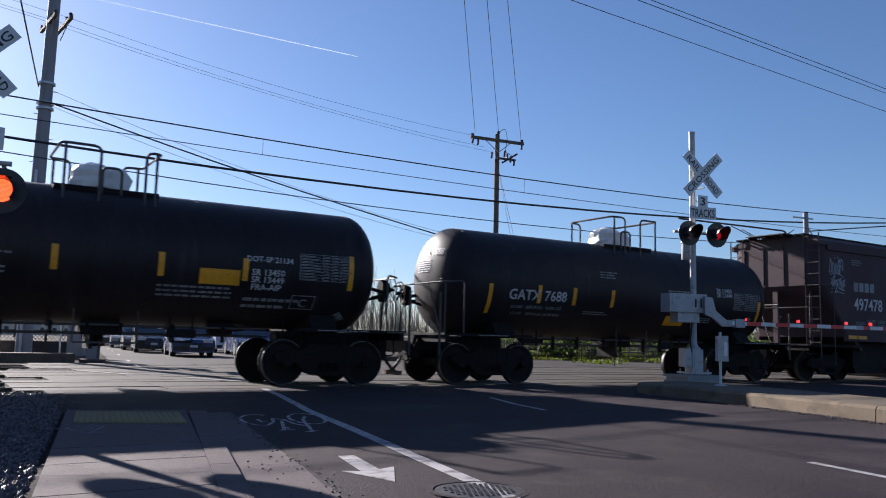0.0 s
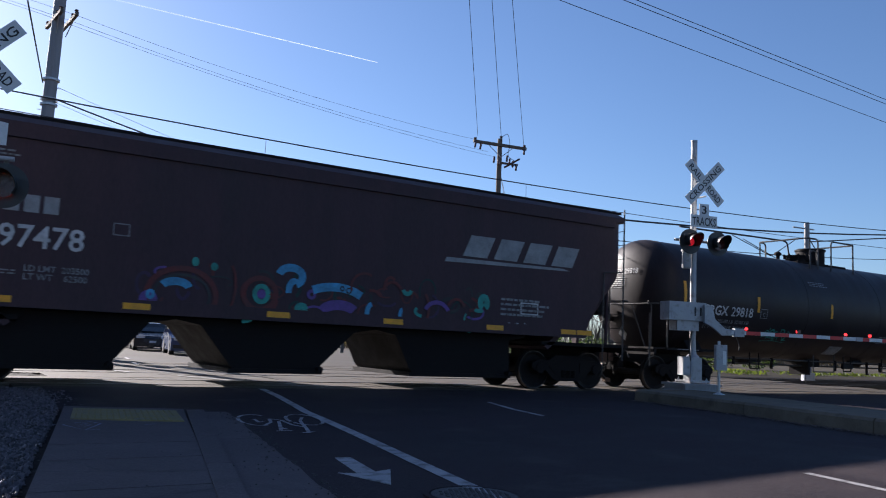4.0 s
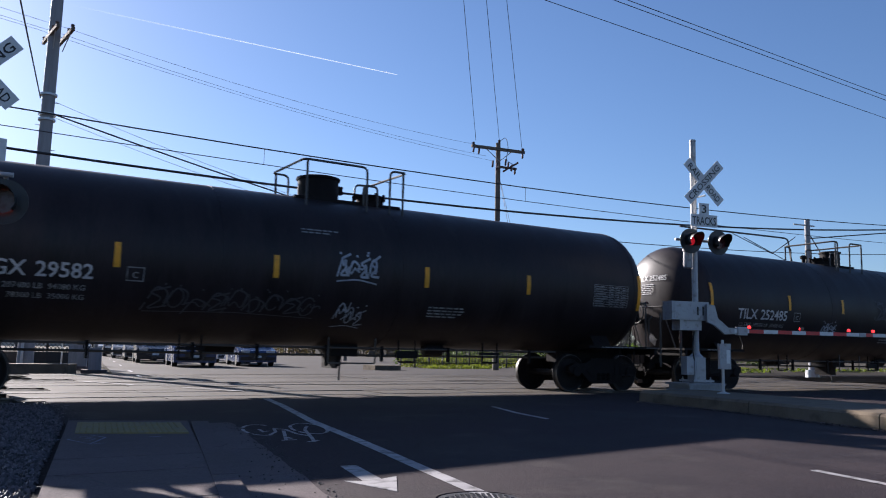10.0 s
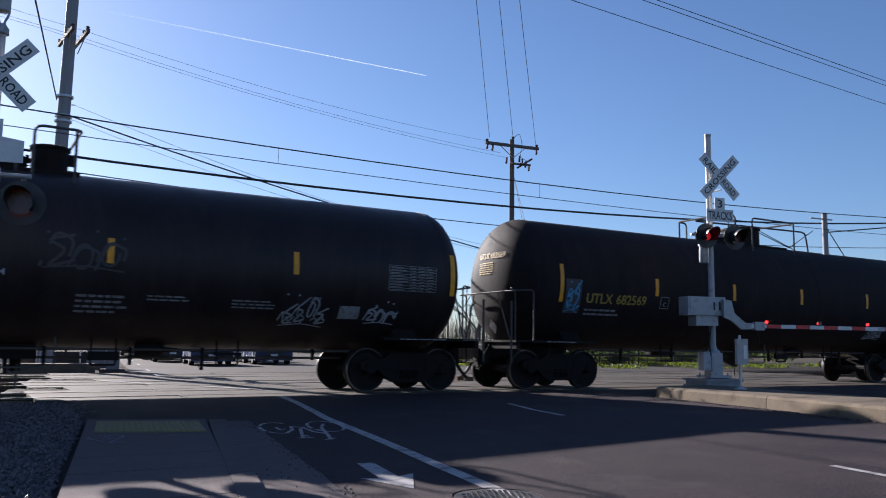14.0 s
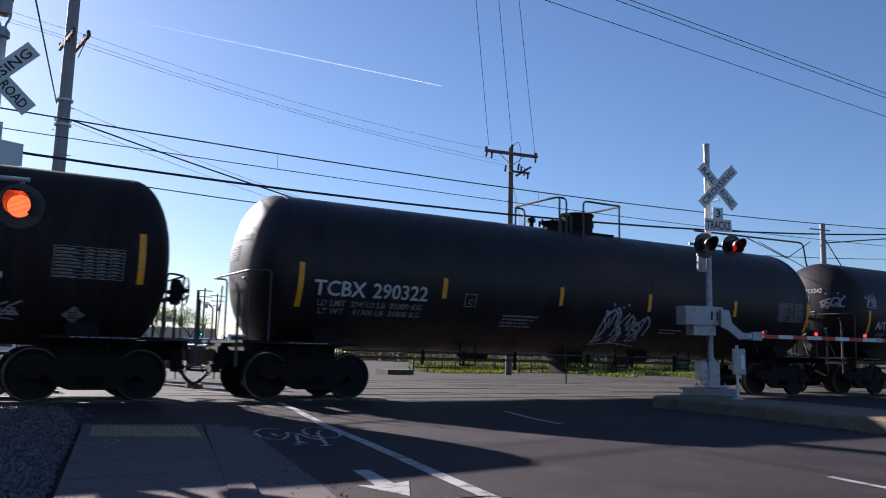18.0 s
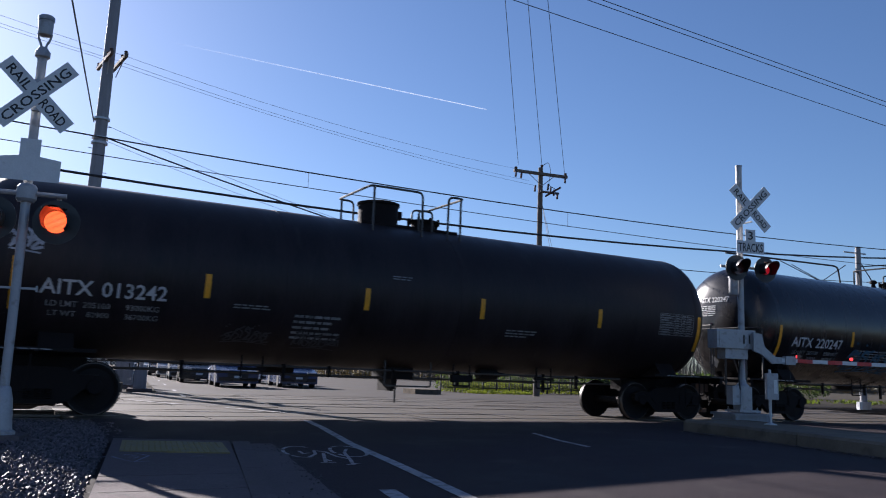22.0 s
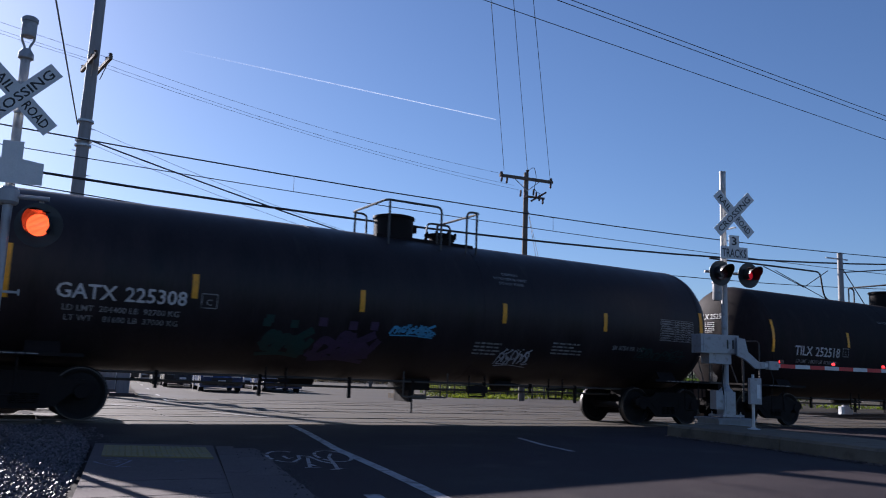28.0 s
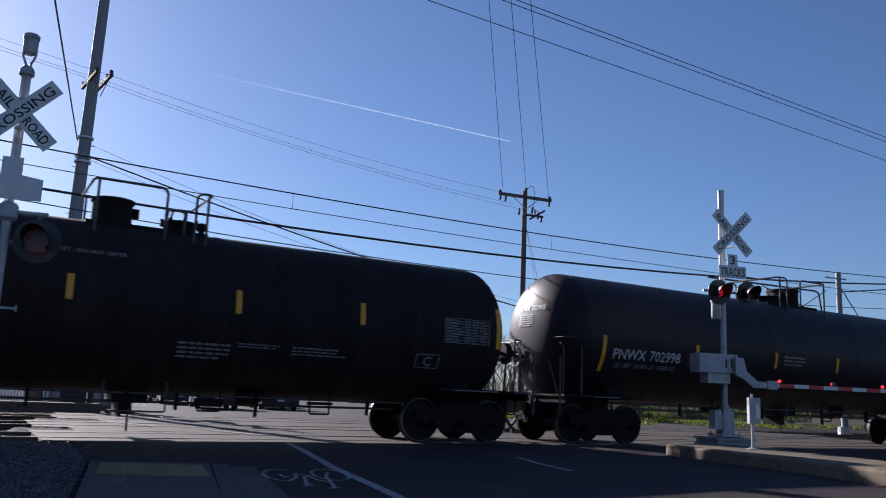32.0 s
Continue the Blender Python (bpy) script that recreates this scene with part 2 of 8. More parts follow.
def tube(pts, r, seg=6, bm=None, r_end=None):
    """A round bar through points."""
    bm = bm or bmesh.new()
    pts = [Vector(p) for p in pts]
    n = len(pts)
    rings, side = [], None
    for i, p in enumerate(pts):
        way = (pts[min(i + 1, n - 1)] - pts[max(i - 1, 0)]).normalized()
        if side is None:
            side = way.orthogonal().normalized()
        side = (side - way * side.dot(way)).normalized()
        up = way.cross(side)
        rad = r if r_end is None else r + (r_end - r) * i / (n - 1)
        rings.append([bm.verts.new(p + (side * math.cos(a) + up * math.sin(a)) * rad) for a in (2 * math.pi * k / seg for k in range(seg))])
    for a, b in zip(rings, rings[1:]):
        for k in range(seg):
            bm.faces.new((a[k], a[(k + 1) % seg], b[(k + 1) % seg], b[k]))
    bm.faces.new(rings[0][::-1]), bm.faces.new(rings[-1])
    return bm


def lathe(profile, axis="z", seg=24, at=(0, 0, 0), bm=None, loop=False):
    """A profile of (radius, height) turned about an axis."""
    bm = bm or bmesh.new()
    ax, ay, az = at
    def put(r, h, a):
        c, s = r * math.cos(a), r * math.sin(a)
        return {"z": (ax + c, ay + s, az + h), "x": (ax + h, ay + c, az + s), "y": (ax + c, ay + h, az + s)}[axis]
    rings = []
    for r, h in profile:
        if r < 1e-5:
            rings.append([bm.verts.new(put(0, h, 0))])
        else:
            rings.append([bm.verts.new(put(r, h, 2 * math.pi * k / seg)) for k in range(seg)])
    for a, b in zip(rings, rings[1:]):
        for k in range(seg):
            j = (k + 1) % seg
            if len(a) == 1 and len(b) > 1:
                bm.faces.new((a[0], b[j], b[k]))
            elif len(b) == 1 and len(a) > 1:
                bm.faces.new((a[k], a[j], b[0]))
            elif len(a) > 1:
                bm.faces.new((a[k], a[j], b[j], b[k]))
    if loop:
        a, b = rings[-1], rings[0]
        for k in range(seg):
            j = (k + 1) % seg
            bm.faces.new((a[k], a[j], b[j], b[k]))
        return bm
    if len(rings[0]) > 1:
        bm.faces.new(rings[0][::-1])
    if len(rings[-1]) > 1:
        bm.faces.new(rings[-1])
    return bm


def rounded(pts, r=0.12, n=3):
    """Points of a bent bar with its corners rounded."""
    out = [Vector(pts[0])]
    for a, b, c in zip(pts, pts[1:], pts[2:]):
        a, b, c = Vector(a), Vector(b), Vector(c)
        d1, d2 = (a - b), (c - b)
        k = min(r, d1.length * 0.45, d2.length * 0.45)
        p, q = b + d1.normalized() * k, b + d2.normalized() * k
        for i in range(n + 1):
            u = i / n
            out.append(p * (1 - u) ** 2 + b * 2 * u * (1 - u) + q * u * u)
    out.append(Vector(pts[-1]))
    return out


LETTERING = {}


def text_bm(body, size, bend=None, thick=0.0):
    """Upright lettering with the built-in font, in the x-z plane from (0, 0), facing -y; bend maps (x, z) to a place."""
    key = (body, round(size, 3))
    if key not in LETTERING:
        cu = bpy.data.curves.new("lettering", "FONT")
        cu.body, cu.size, cu.resolution_u, cu.offset = body, size, 2, 0.014 * size
        ob = new("lettering", cu)
        bpy.context.view_layer.update()
        me = bpy.data.meshes.new_from_object(ob.evaluated_get(bpy.context.evaluated_depsgraph_get()))
        LETTERING[key] = ([tuple(v.co) for v in me.vertices], [tuple(p.vertices) for p in me.polygons])
        bpy.data.objects.remove(ob)
        bpy.data.curves.remove(cu)
        bpy.data.meshes.remove(me)
    vs, fs = LETTERING[key]
    bm = bmesh.new()
    put = bend or (lambda x, z: (x, 0, z))
    bv = [bm.verts.new(put(x, y)) for x, y, _ in vs]
    for f in fs:
        try:
            bm.faces.new([bv[i] for i in f])
        except ValueError:
            pass
    return bm


def text_width(body, size):
    text_bm(body, size).free()
    xs = [v[0] for v in LETTERING[(body, round(size, 3))][0]]
    return (min(xs), max(xs)) if xs else (0, 0)


# ---- ground, road, crossing ----
RAIL_Z = 0.10
TRACKS = (16.6, 21.0, 25.4)


def rise(y):
    """The road lifts gently to the level of the rails."""
    u = min(1, max(0, (y - 11.0) / 3.8))
    return RAIL_Z * u * u * (3 - 2 * u)


def road_z(x, y):
    """The road falls gently to its gutter and meets the rails level."""
    u = min(1, max(0, (y - 11.0) / 3.8))
    return rise(y) + min(0.11, max(0.0, 0.02 * (x - 1.6 - 0.2 * y))) * (1 - u * u * (3 - 2 * u))


def bed_z(y, top=0.045):
    """The track bed lies a rail's height under the crossing."""
    return rise(y) - (0.19 + (top - 0.045) if 15.0 <= y <= 28.05 else top)


def sheet(name, x_of, ys, lift, material, label, cols=6, level=None):
    """A ground sheet between two edge lines x_of(y) -> (x0, x1)."""
    bm = bmesh.new()
    rows = []
    for y in ys:
        x0, x1 = x_of(y)
        xs = [x0 + (x1 - x0) * i / cols for i in range(cols + 1)]
        rows.append([bm.verts.new((x, y, (level(x, y) if level else rise(y)) + lift)) for x in xs])
    for a, b in zip(rows, rows[1:]):
        for i in range(cols):
            bm.faces.new((a[i], a[i + 1], b[i + 1], b[i]))
    return tagged(part(name, bm, material, smooth=True), label, name.split("_")[0], kind="structure")


def left_edge(y):
    return 1.28 + 0.19 * y


YS = [-60, -20, -8, 0, 3, 6, 9, 10, 11, 11.5, 12, 12.5, 13, 13.4, 13.8, 14.4, 14.9]
sheet("ground", lambda y: (-3500, 3500), [-1500, -60, 11, 12, 13, 13.8, 14.4, 14.75, 15.0, 28.05, 28.4, 60, 4500], 0.0, DIRT, "dry bare earth reaching to the horizon", 8, lambda x, y: bed_z(y, 0.06))
sheet("road", lambda y: (left_edge(y), left_edge(y) + 26), YS, 0.0, ASPHALT, "dark patched asphalt road before the crossing", 26, road_z)
sheet("road_far", lambda y: (3.2 + 0.15 * (y - 15), 31 + 0.2 * (y - 15)), [27.6, 30, 40, 60, 100, 220], 0.0, ASPHALT_FAR, "sunlit worn grey road beyond the tracks")
sheet("ballast", lambda y: (-90, 140), [14.2, 14.75, 15.0, 28.05, 28.4, 29.2], 0.0, BALLAST, "grey crushed stone track bed", 6, lambda x, y: bed_z(y))
sheet("road_apron", lambda y: (1.62 + 0.04 * (y - 12), left_edge(y) + 0.6), [11.2, 12, 13, 13.8, 14.4, 15.0], -0.004, ASPHALT, "dark asphalt strip between pavement and rails")
sheet("gravel_verge", lambda y: (-30, left_edge(y) - 0.5), [2, 6, 9, 11, 12, 13, 13.8, 14.4], -0.03, BALLAST, "grey gravel verge beside the pavement")


def crossing():
    """Concrete panels between and beside the rails, with rails set in."""
    ob = thing("level_crossing", "worn concrete level crossing over three tracks", "crossing", kind="structure")
    step = 2.44
    shared = {}
    edges = []
    for c, x in zip(TRACKS, (1.33, 1.55, 2.45)):
        edges += [(c - 1.52, c - 0.77, x), (c - 0.66, c + 0.66, x), (c + 0.77, c + 1.52, x)]
    edges += [(TRACKS[0] + 1.535, TRACKS[1] - 1.535, 2.2), (TRACKS[1] + 1.535, TRACKS[2] - 1.535, 3.35), (TRACKS[2] + 1.535, 28.0, 2.7)]
    for y0, y1, x_left in edges:
        w = round(y1 - y0, 3)
        for i in range(12):
            if w not in shared:
                p = part("panel", box(0.012, step - 0.012, 0, w, -0.2, 0, None), PANEL, ob, bevel=0.012)
                shared[w] = p.data
            else:
                p = new("panel", shared[w])
                p.parent = ob
            p.matrix_basis = pose(x_left + i * step, y0, RAIL_Z - 0.004 - random.random() * 0.008, 0, random.uniform(-0.15, 0.15), 0)
    # rough asphalt fills spill out past the panels between the tracks
    rng = random.Random(31)
    for x0, x1, y0, y1, z in ((1.55, 3.33, 22.56, 23.85, 0.085), (0.9, 2.18, 18.16, 19.44, 0.07)):
        bm = bmesh.new()
        nx, ny = 18, 8
        g = [[bm.verts.new((x0 + (x1 - x0) * i / nx + (rng.uniform(-0.16, 0.1) if i == 0 else 0), y0 + (y1 - y0) * j / ny,
                            (z + rng.uniform(-0.018, 0.012)) * min(1, (i + 0.3) / 4.0) - 0.1 * max(0, 1 - i / 4.0))) for j in range(ny + 1)] for i in range(nx + 1)]
        for i in range(nx):
            for j in range(ny):
                bm.faces.new((g[i][j], g[i + 1][j], g[i + 1][j + 1], g[i][j + 1]))
        part("asphalt_fill", bm, BALLAST, ob, "rough dark asphalt spilling over the panel ends")
    return ob


def rails():
    head = [(-0.036, 0.0), (0.036, 0.0), (0.036, -0.035), (0.009, -0.05), (0.009, -0.14), (0.07, -0.155), (0.07, -0.17), (-0.07, -0.17), (-0.07, -0.155), (-0.009, -0.14), (-0.009, -0.05), (-0.036, -0.035)]
    tie_me = None
    for c in TRACKS:
        tr = thing("railway_track", "steel rails on timber ties in crushed stone", "track", pose(0, c, RAIL_Z), kind="structure", group="three tracks")
        for s in (-0.7525, 0.7525):
            part("rail", prism([(s + a, b) for a, b in head], "x", -90, 140), RAILSTEEL, tr, "worn steel rail with a polished head")
        xs = [0.8 - i * 0.55 for i in range(29)] + [33 + i * 0.55 for i in range(34)]
        for x in xs:
            if tie_me is None:
                tie = part("tie", box(-0.11, 0.11, -1.3, 1.3, -0.33, -0.172), TIE, tr, bevel=0.01)
                tie_me = tie.data
            else:
                tie = new("tie", tie_me)
                tie.parent = tr
            tie.matrix_basis = pose(x + 0.3 * (c > 16.6), 0, random.uniform(-0.01, 0.01), 0, 0, random.uniform(-1, 1))


crossing()
rails()


def flat(poly, z_lift, thick=0.004, bm=None):
    """A thin painted shape lying on the road."""
    bm = bm or bmesh.new()
    top = [bm.verts.new((x, y, road_z(x, y) + z_lift + thick)) for x, y in poly]
    bot = [bm.verts.new((x, y, road_z(x, y) + z_lift - 0.004)) for x, y in poly]
    bm.faces.new(top)
    for i in range(len(poly)):
        j = (i + 1) % len(poly)
        bm.faces.new((bot[i], bot[j], top[j], top[i]))
    return bm


def band(pts, w, lift=0.0, bm=None):
    """A painted line of width w through points on the road."""
    bm = bm or bmesh.new()
    n = len(pts)
    rows = []
    for i, p in enumerate(pts):
        a, b = Vector(pts[max(0, i - 1)]), Vector(pts[min(n - 1, i + 1)])
        d = (b - a).normalized()
        s = Vector((-d.y, d.x)) * w / 2
        rows.append([bm.verts.new((p[0] + s.x * k, p[1] + s.y * k, road_z(p[0] + s.x * k, p[1] + s.y * k) + 0.005 + lift)) for k in (1, -1)])
    for a, b in zip(rows, rows[1:]):
        bm.faces.new((a[0], a[1], b[1], b[0]))
    return bm


def marking(name, bm, label, m=ROADPAINT):
    return tagged(part(name, bm, m), label, "road marking", kind="structure")


marking("bike_lane_line", band([(2.9, 1.97), (3.28, 3.93), (3.54, 5.16), (3.8, 6.44), (4.0, 7.37), (4.26, 8.64), (4.49, 9.82), (4.72, 11.01), (4.95, 12.07), (5.18, 13.35), (5.4, 14.7)], 0.13), "worn white bike lane line on asphalt")
for pts in ([(7.76, 9.46), (8.01, 10.5), (8.46, 11.8)], [(6.21, 2.77), (6.4, 3.6), (6.59, 4.44)], [(4.64, -3.99), (4.88, -2.96), (5.12, -1.94)]):
    marking("lane_dash", band(pts, 0.085), "short worn white lane dash on asphalt")
for y in (24.9, 29.6, 38, 46, 54):
    marking("lane_dash", band([(5.35 + 0.15 * (y - 24.9), y), (5.35 + 0.15 * (y - 23.4), y + 1.6)], 0.1, 0.004), "white lane dash beyond the rails")
for x, y in ((3.4, 22.2), (5.0, 19.0)):
    marking("lane_dash", band([(x, y), (x + 0.8, y - 1.9)], 0.1, 0.004), "faded white line across the crossing")


def ring(cx, cy, rx, ry, w, a0=0, a1=360, n=22):
    u = Vector((0.974, -0.228))
    v = Vector((0.228, 0.974))
    return [tuple(Vector((cx, cy)) + u * rx * math.cos(radians(a0 + (a1 - a0) * i / n)) + v * ry * math.sin(radians(a0 + (a1 - a0) * i / n))) for i in range(n + 1)]


def bike_symbol():
    """A stencilled bicycle, elongated along the lane, with the gaps of the stencil in its wheels."""
    bm = bmesh.new()
    for c, arcs in (((3.67, 10.15), ((50, 160), (168, 212), (222, 292))), ((4.26, 10.0), ((-62, 28), (36, 128), (138, 200), (212, 288)))):
        for a0, a1 in arcs:
            band(ring(c[0], c[1], 0.21, 0.68, 0.07, a0, a1, 12), 0.046, 0.004, bm)
    for pts in (((3.65, 10.25), (3.59, 9.89), (3.69, 10.0)), ((3.54, 9.56), (3.72, 9.84), (3.85, 10.25)), ((3.84, 10.26), (3.93, 10.06), (3.86, 9.5), (3.9, 9.22)),
                ((3.86, 9.94), (3.52, 8.98)), ((3.45, 8.95), (3.63, 8.93)), ((3.62, 9.26), (3.62, 9.06)), ((4.33, 10.32), (4.13, 9.91), (3.87, 9.09), (3.72, 8.65)), ((3.65, 8.67), (3.83, 8.75))):
        band([(x + 0.02, y - 0.05) for x, y in pts], 0.044, 0.0048, bm)
    return marking("bicycle_symbol", bm, "white painted bicycle symbol in the bike lane")


bike_symbol()
marking("lane_arrow", flat([(3.22, 6.81), (3.36, 6.77), (3.2, 5.99), (3.37, 6.05), (3.03, 5.42), (2.9, 6.06), (3.03, 5.97)], 0.002), "white painted arrow pointing along the bike lane")


def manhole():
    ob = thing("manhole_cover", "round patterned cast iron manhole cover in the road", "manhole", pose(3.37, 4.83, 0.018))
    part("frame", lathe([(0.36, -0.02), (0.36, 0.006), (0.32, 0.008), (0.31, -0.01)], seg=32), ASPHALT, ob, "asphalt collar")
    part("lid", lathe([(0.305, -0.02), (0.305, 0.004), (0.0, 0.006)], seg=32), IRON, ob, "dark iron lid")
    bm = bmesh.new()
    for i in range(-6, 7):
        for j in range(-6, 7):
            if i * i + j * j < 33:
                lathe([(0.016, 0.004), (0.013, 0.012)], seg=6, at=(i * 0.044 + (j % 2) * 0.02, j * 0.042, 0), bm=bm)
    part("studs", bm, IRON, ob)


manhole()


def pavement():
    """Concrete footway slabs, the ramp with its tactile strip, kerb and gutter."""
    ob = thing("pavement", "cracked concrete footway slabs ending at the tracks", "pavement", kind="structure")
    def le(y):
        return -0.32 + 0.168 * y
    def re(y):
        return 0.45 + 0.235 * y if y < 11.3 else 0.45 + 0.235 * 11.3
    cuts = [-3.0, -1.2, 0.6, 2.4, 4.1, 5.75, 7.08, 8.04, 11.86]
    for y0, y1 in zip(cuts, cuts[1:]):
        g = 0.012
        last = y1 > 11.5
        poly = [(le(y0 + g), y0 + g), (re(y0 + g), y0 + g), (re(y1 - g), y1 - (0.42 if last else g)), (le(y1 - g), y1 - g)]
        bm = bmesh.new()
        t = [bm.verts.new((x, y, rise(y) + 0.03)) for x, y in poly]
        b = [bm.verts.new((x, y, rise(y) - 0.1)) for x, y in poly]
        bm.faces.new(t)
        for i in range(4):
            bm.faces.new((b[i], b[(i + 1) % 4], t[(i + 1) % 4], t[i]))
        part("slab", bm, CONCRETE, ob, bevel=0.008)
    # kerb line and the wide gutter slab, its edge ragged against the asphalt
    rag = random.Random(12)
    for y0, y1 in zip([-3, -1, 1, 3, 4.8, 6.6, 8.4, 10.2], [-1, 1, 3, 4.8, 6.6, 8.4, 10.2, 11.3]):
        for name, xa, xb, z, wear in (("kerb_stone", lambda y: re(y) + 0.003, lambda y: re(y) + 0.17 + 0.006 * y, 0.036, 0.0), ("gutter_slab", lambda y: re(y) + 0.182 + 0.006 * y, lambda y: 1.44 + 0.198 * y, 0.005, 0.022)):
            a, b2 = y0 + (0.008 if not wear else 0.003), y1 - (0.008 if not wear else 0.003)
            bm = bmesh.new()
            n = 1 if not wear else 9
            edge = [(xb(a + (b2 - a) * i / n) + rag.uniform(-wear, wear), a + (b2 - a) * i / n) for i in range(n + 1)]
            poly = [(xa(a), a)] + edge + [(xa(b2), b2)]
            t = [bm.verts.new((x, y, rise(y) + z)) for x, y in poly]
            b = [bm.verts.new((x, y, rise(y) - 0.1)) for x, y in poly]
            bm.faces.new(t)
            for i in range(len(poly)):
                j = (i + 1) % len(poly)
                bm.faces.new((b[i], b[j], t[j], t[i]))
            part(name, bm, CONCRETE, ob, bevel=0.006)
    # bits of grit on the slabs and along the gutter
    bm = bmesh.new()
    for _ in range(420):
        y = rag.uniform(3.5, 11.2)
        edge = rag.random() < 0.6
        x = (1.44 + 0.198 * y) + rag.gauss(0.02, 0.07) if edge else rag.uniform(re(y) - 0.5, 1.44 + 0.198 * y)
        k = rag.uniform(0.004, 0.013) * (1 if edge else 0.8)
        zz = rise(y) + (0.005 if x < 1.42 + 0.198 * y else 0.0) + (0.02 if x < re(y) + 0.17 else 0)
        lathe([(k, 0.0), (k * 0.8, k), (0.0, k * 1.2)], "z", 5, (x, y, zz - 0.001), bm)
    tagged(part("gutter_grit", bm, IRON), "dark loose grit along the gutter", "gravel", kind="stuff")
    # tactile strip with domes
    y0, y1 = 10.16, 11.46
    poly = [(le(y0) + 0.12, y0), (re(9.77) - 0.07, 9.77), (re(11.06) - 0.14, 11.06), (le(y1) + 0.12, y1)]
    bm = bmesh.new()
    t = [bm.verts.new((x, y, rise(y) + 0.048)) for x, y in poly]
    b = [bm.verts.new((x, y, rise(y) + 0.02)) for x, y in poly]
    bm.faces.new(t)
    for i in range(4):
        bm.faces.new((b[i], b[(i + 1) % 4], t[(i + 1) % 4], t[i]))
    strip = part("tactile_strip", bm, TACTILE, ob, "faded yellow tactile strip")
    bm = bmesh.new()
    for j in range(19):
        y = y0 + 0.02 + j * 0.066
        x = le(y) + 0.16
        while x < re(y - 0.38) - 0.18:
            lathe([(0.014, 0.0), (0.01, 0.006)], seg=5, at=(x, y - 0.38 * (x - le(y)) / 1.3, rise(y) + 0.046), bm=bm)
            x += 0.066
    part("domes", bm, TACTILE, strip)
    # sprayed utility mark
    c = Vector((1.56, 9.6))
    bm = bmesh.new()
    dia = [(c.x - 0.2, c.y + 0.02), (c.x + 0.04, c.y + 0.5), (c.x + 0.19, c.y + 0.08), (c.x - 0.06, c.y - 0.5), (c.x - 0.2, c.y + 0.02)]
    band(dia, 0.024, 0.03, bm)
    band([(c.x - 0.06, c.y + 0.16), (c.x - 0.03, c.y + 0.24), (c.x + 0.08, c.y + 0.16), (c.x - 0.02, c.y + 0.04), (c.x + 0.07, c.y - 0.02), (c.x - 0.01, c.y - 0.16), (c.x - 0.07, c.y - 0.12)], 0.018, 0.03, bm)
    band([(c.x - 0.07, c.y - 0.5), (c.x + 0.1, c.y - 0.46)], 0.018, 0.03, bm)
    band([(c.x + 0.62, c.y - 0.05), (c.x + 0.76, c.y - 0.02)], 0.03, 0.03, bm)
    band([(c.x - 0.3, c.y + 0.02), (c.x - 0.24, c.y + 0.05)], 0.03, 0.03, bm)
    part("sprayed_mark", bm, CHALK, ob, "faded blue-white sprayed utility mark")
    # cracks in the old slab
    bm = bmesh.new()
    for pts in (((0.75, 6.6), (1.1, 6.45), (1.35, 6.5), (1.7, 6.3), (2.0, 6.32)), ((0.85, 7.1), (1.1, 6.95), (1.2, 6.5)), ((0.6, 5.3), (1.0, 5.5), (1.3, 5.35), (1.75, 5.55))):
        band(pts, 0.014, 0.0275, bm)
    part("crack", bm, RUBBER, ob, "dark crack")


pavement()


def kerb_x(y):
    return float(np.interp(y, (-12.3, -3.5, 0.0, 3.5, 5.5, 6.9, 7.9, 8.9, 10.3, 12.3), (8.4, 9.45, 9.95, 10.4, 10.75, 11.05, 11.33, 11.6, 11.88, 12.26)))


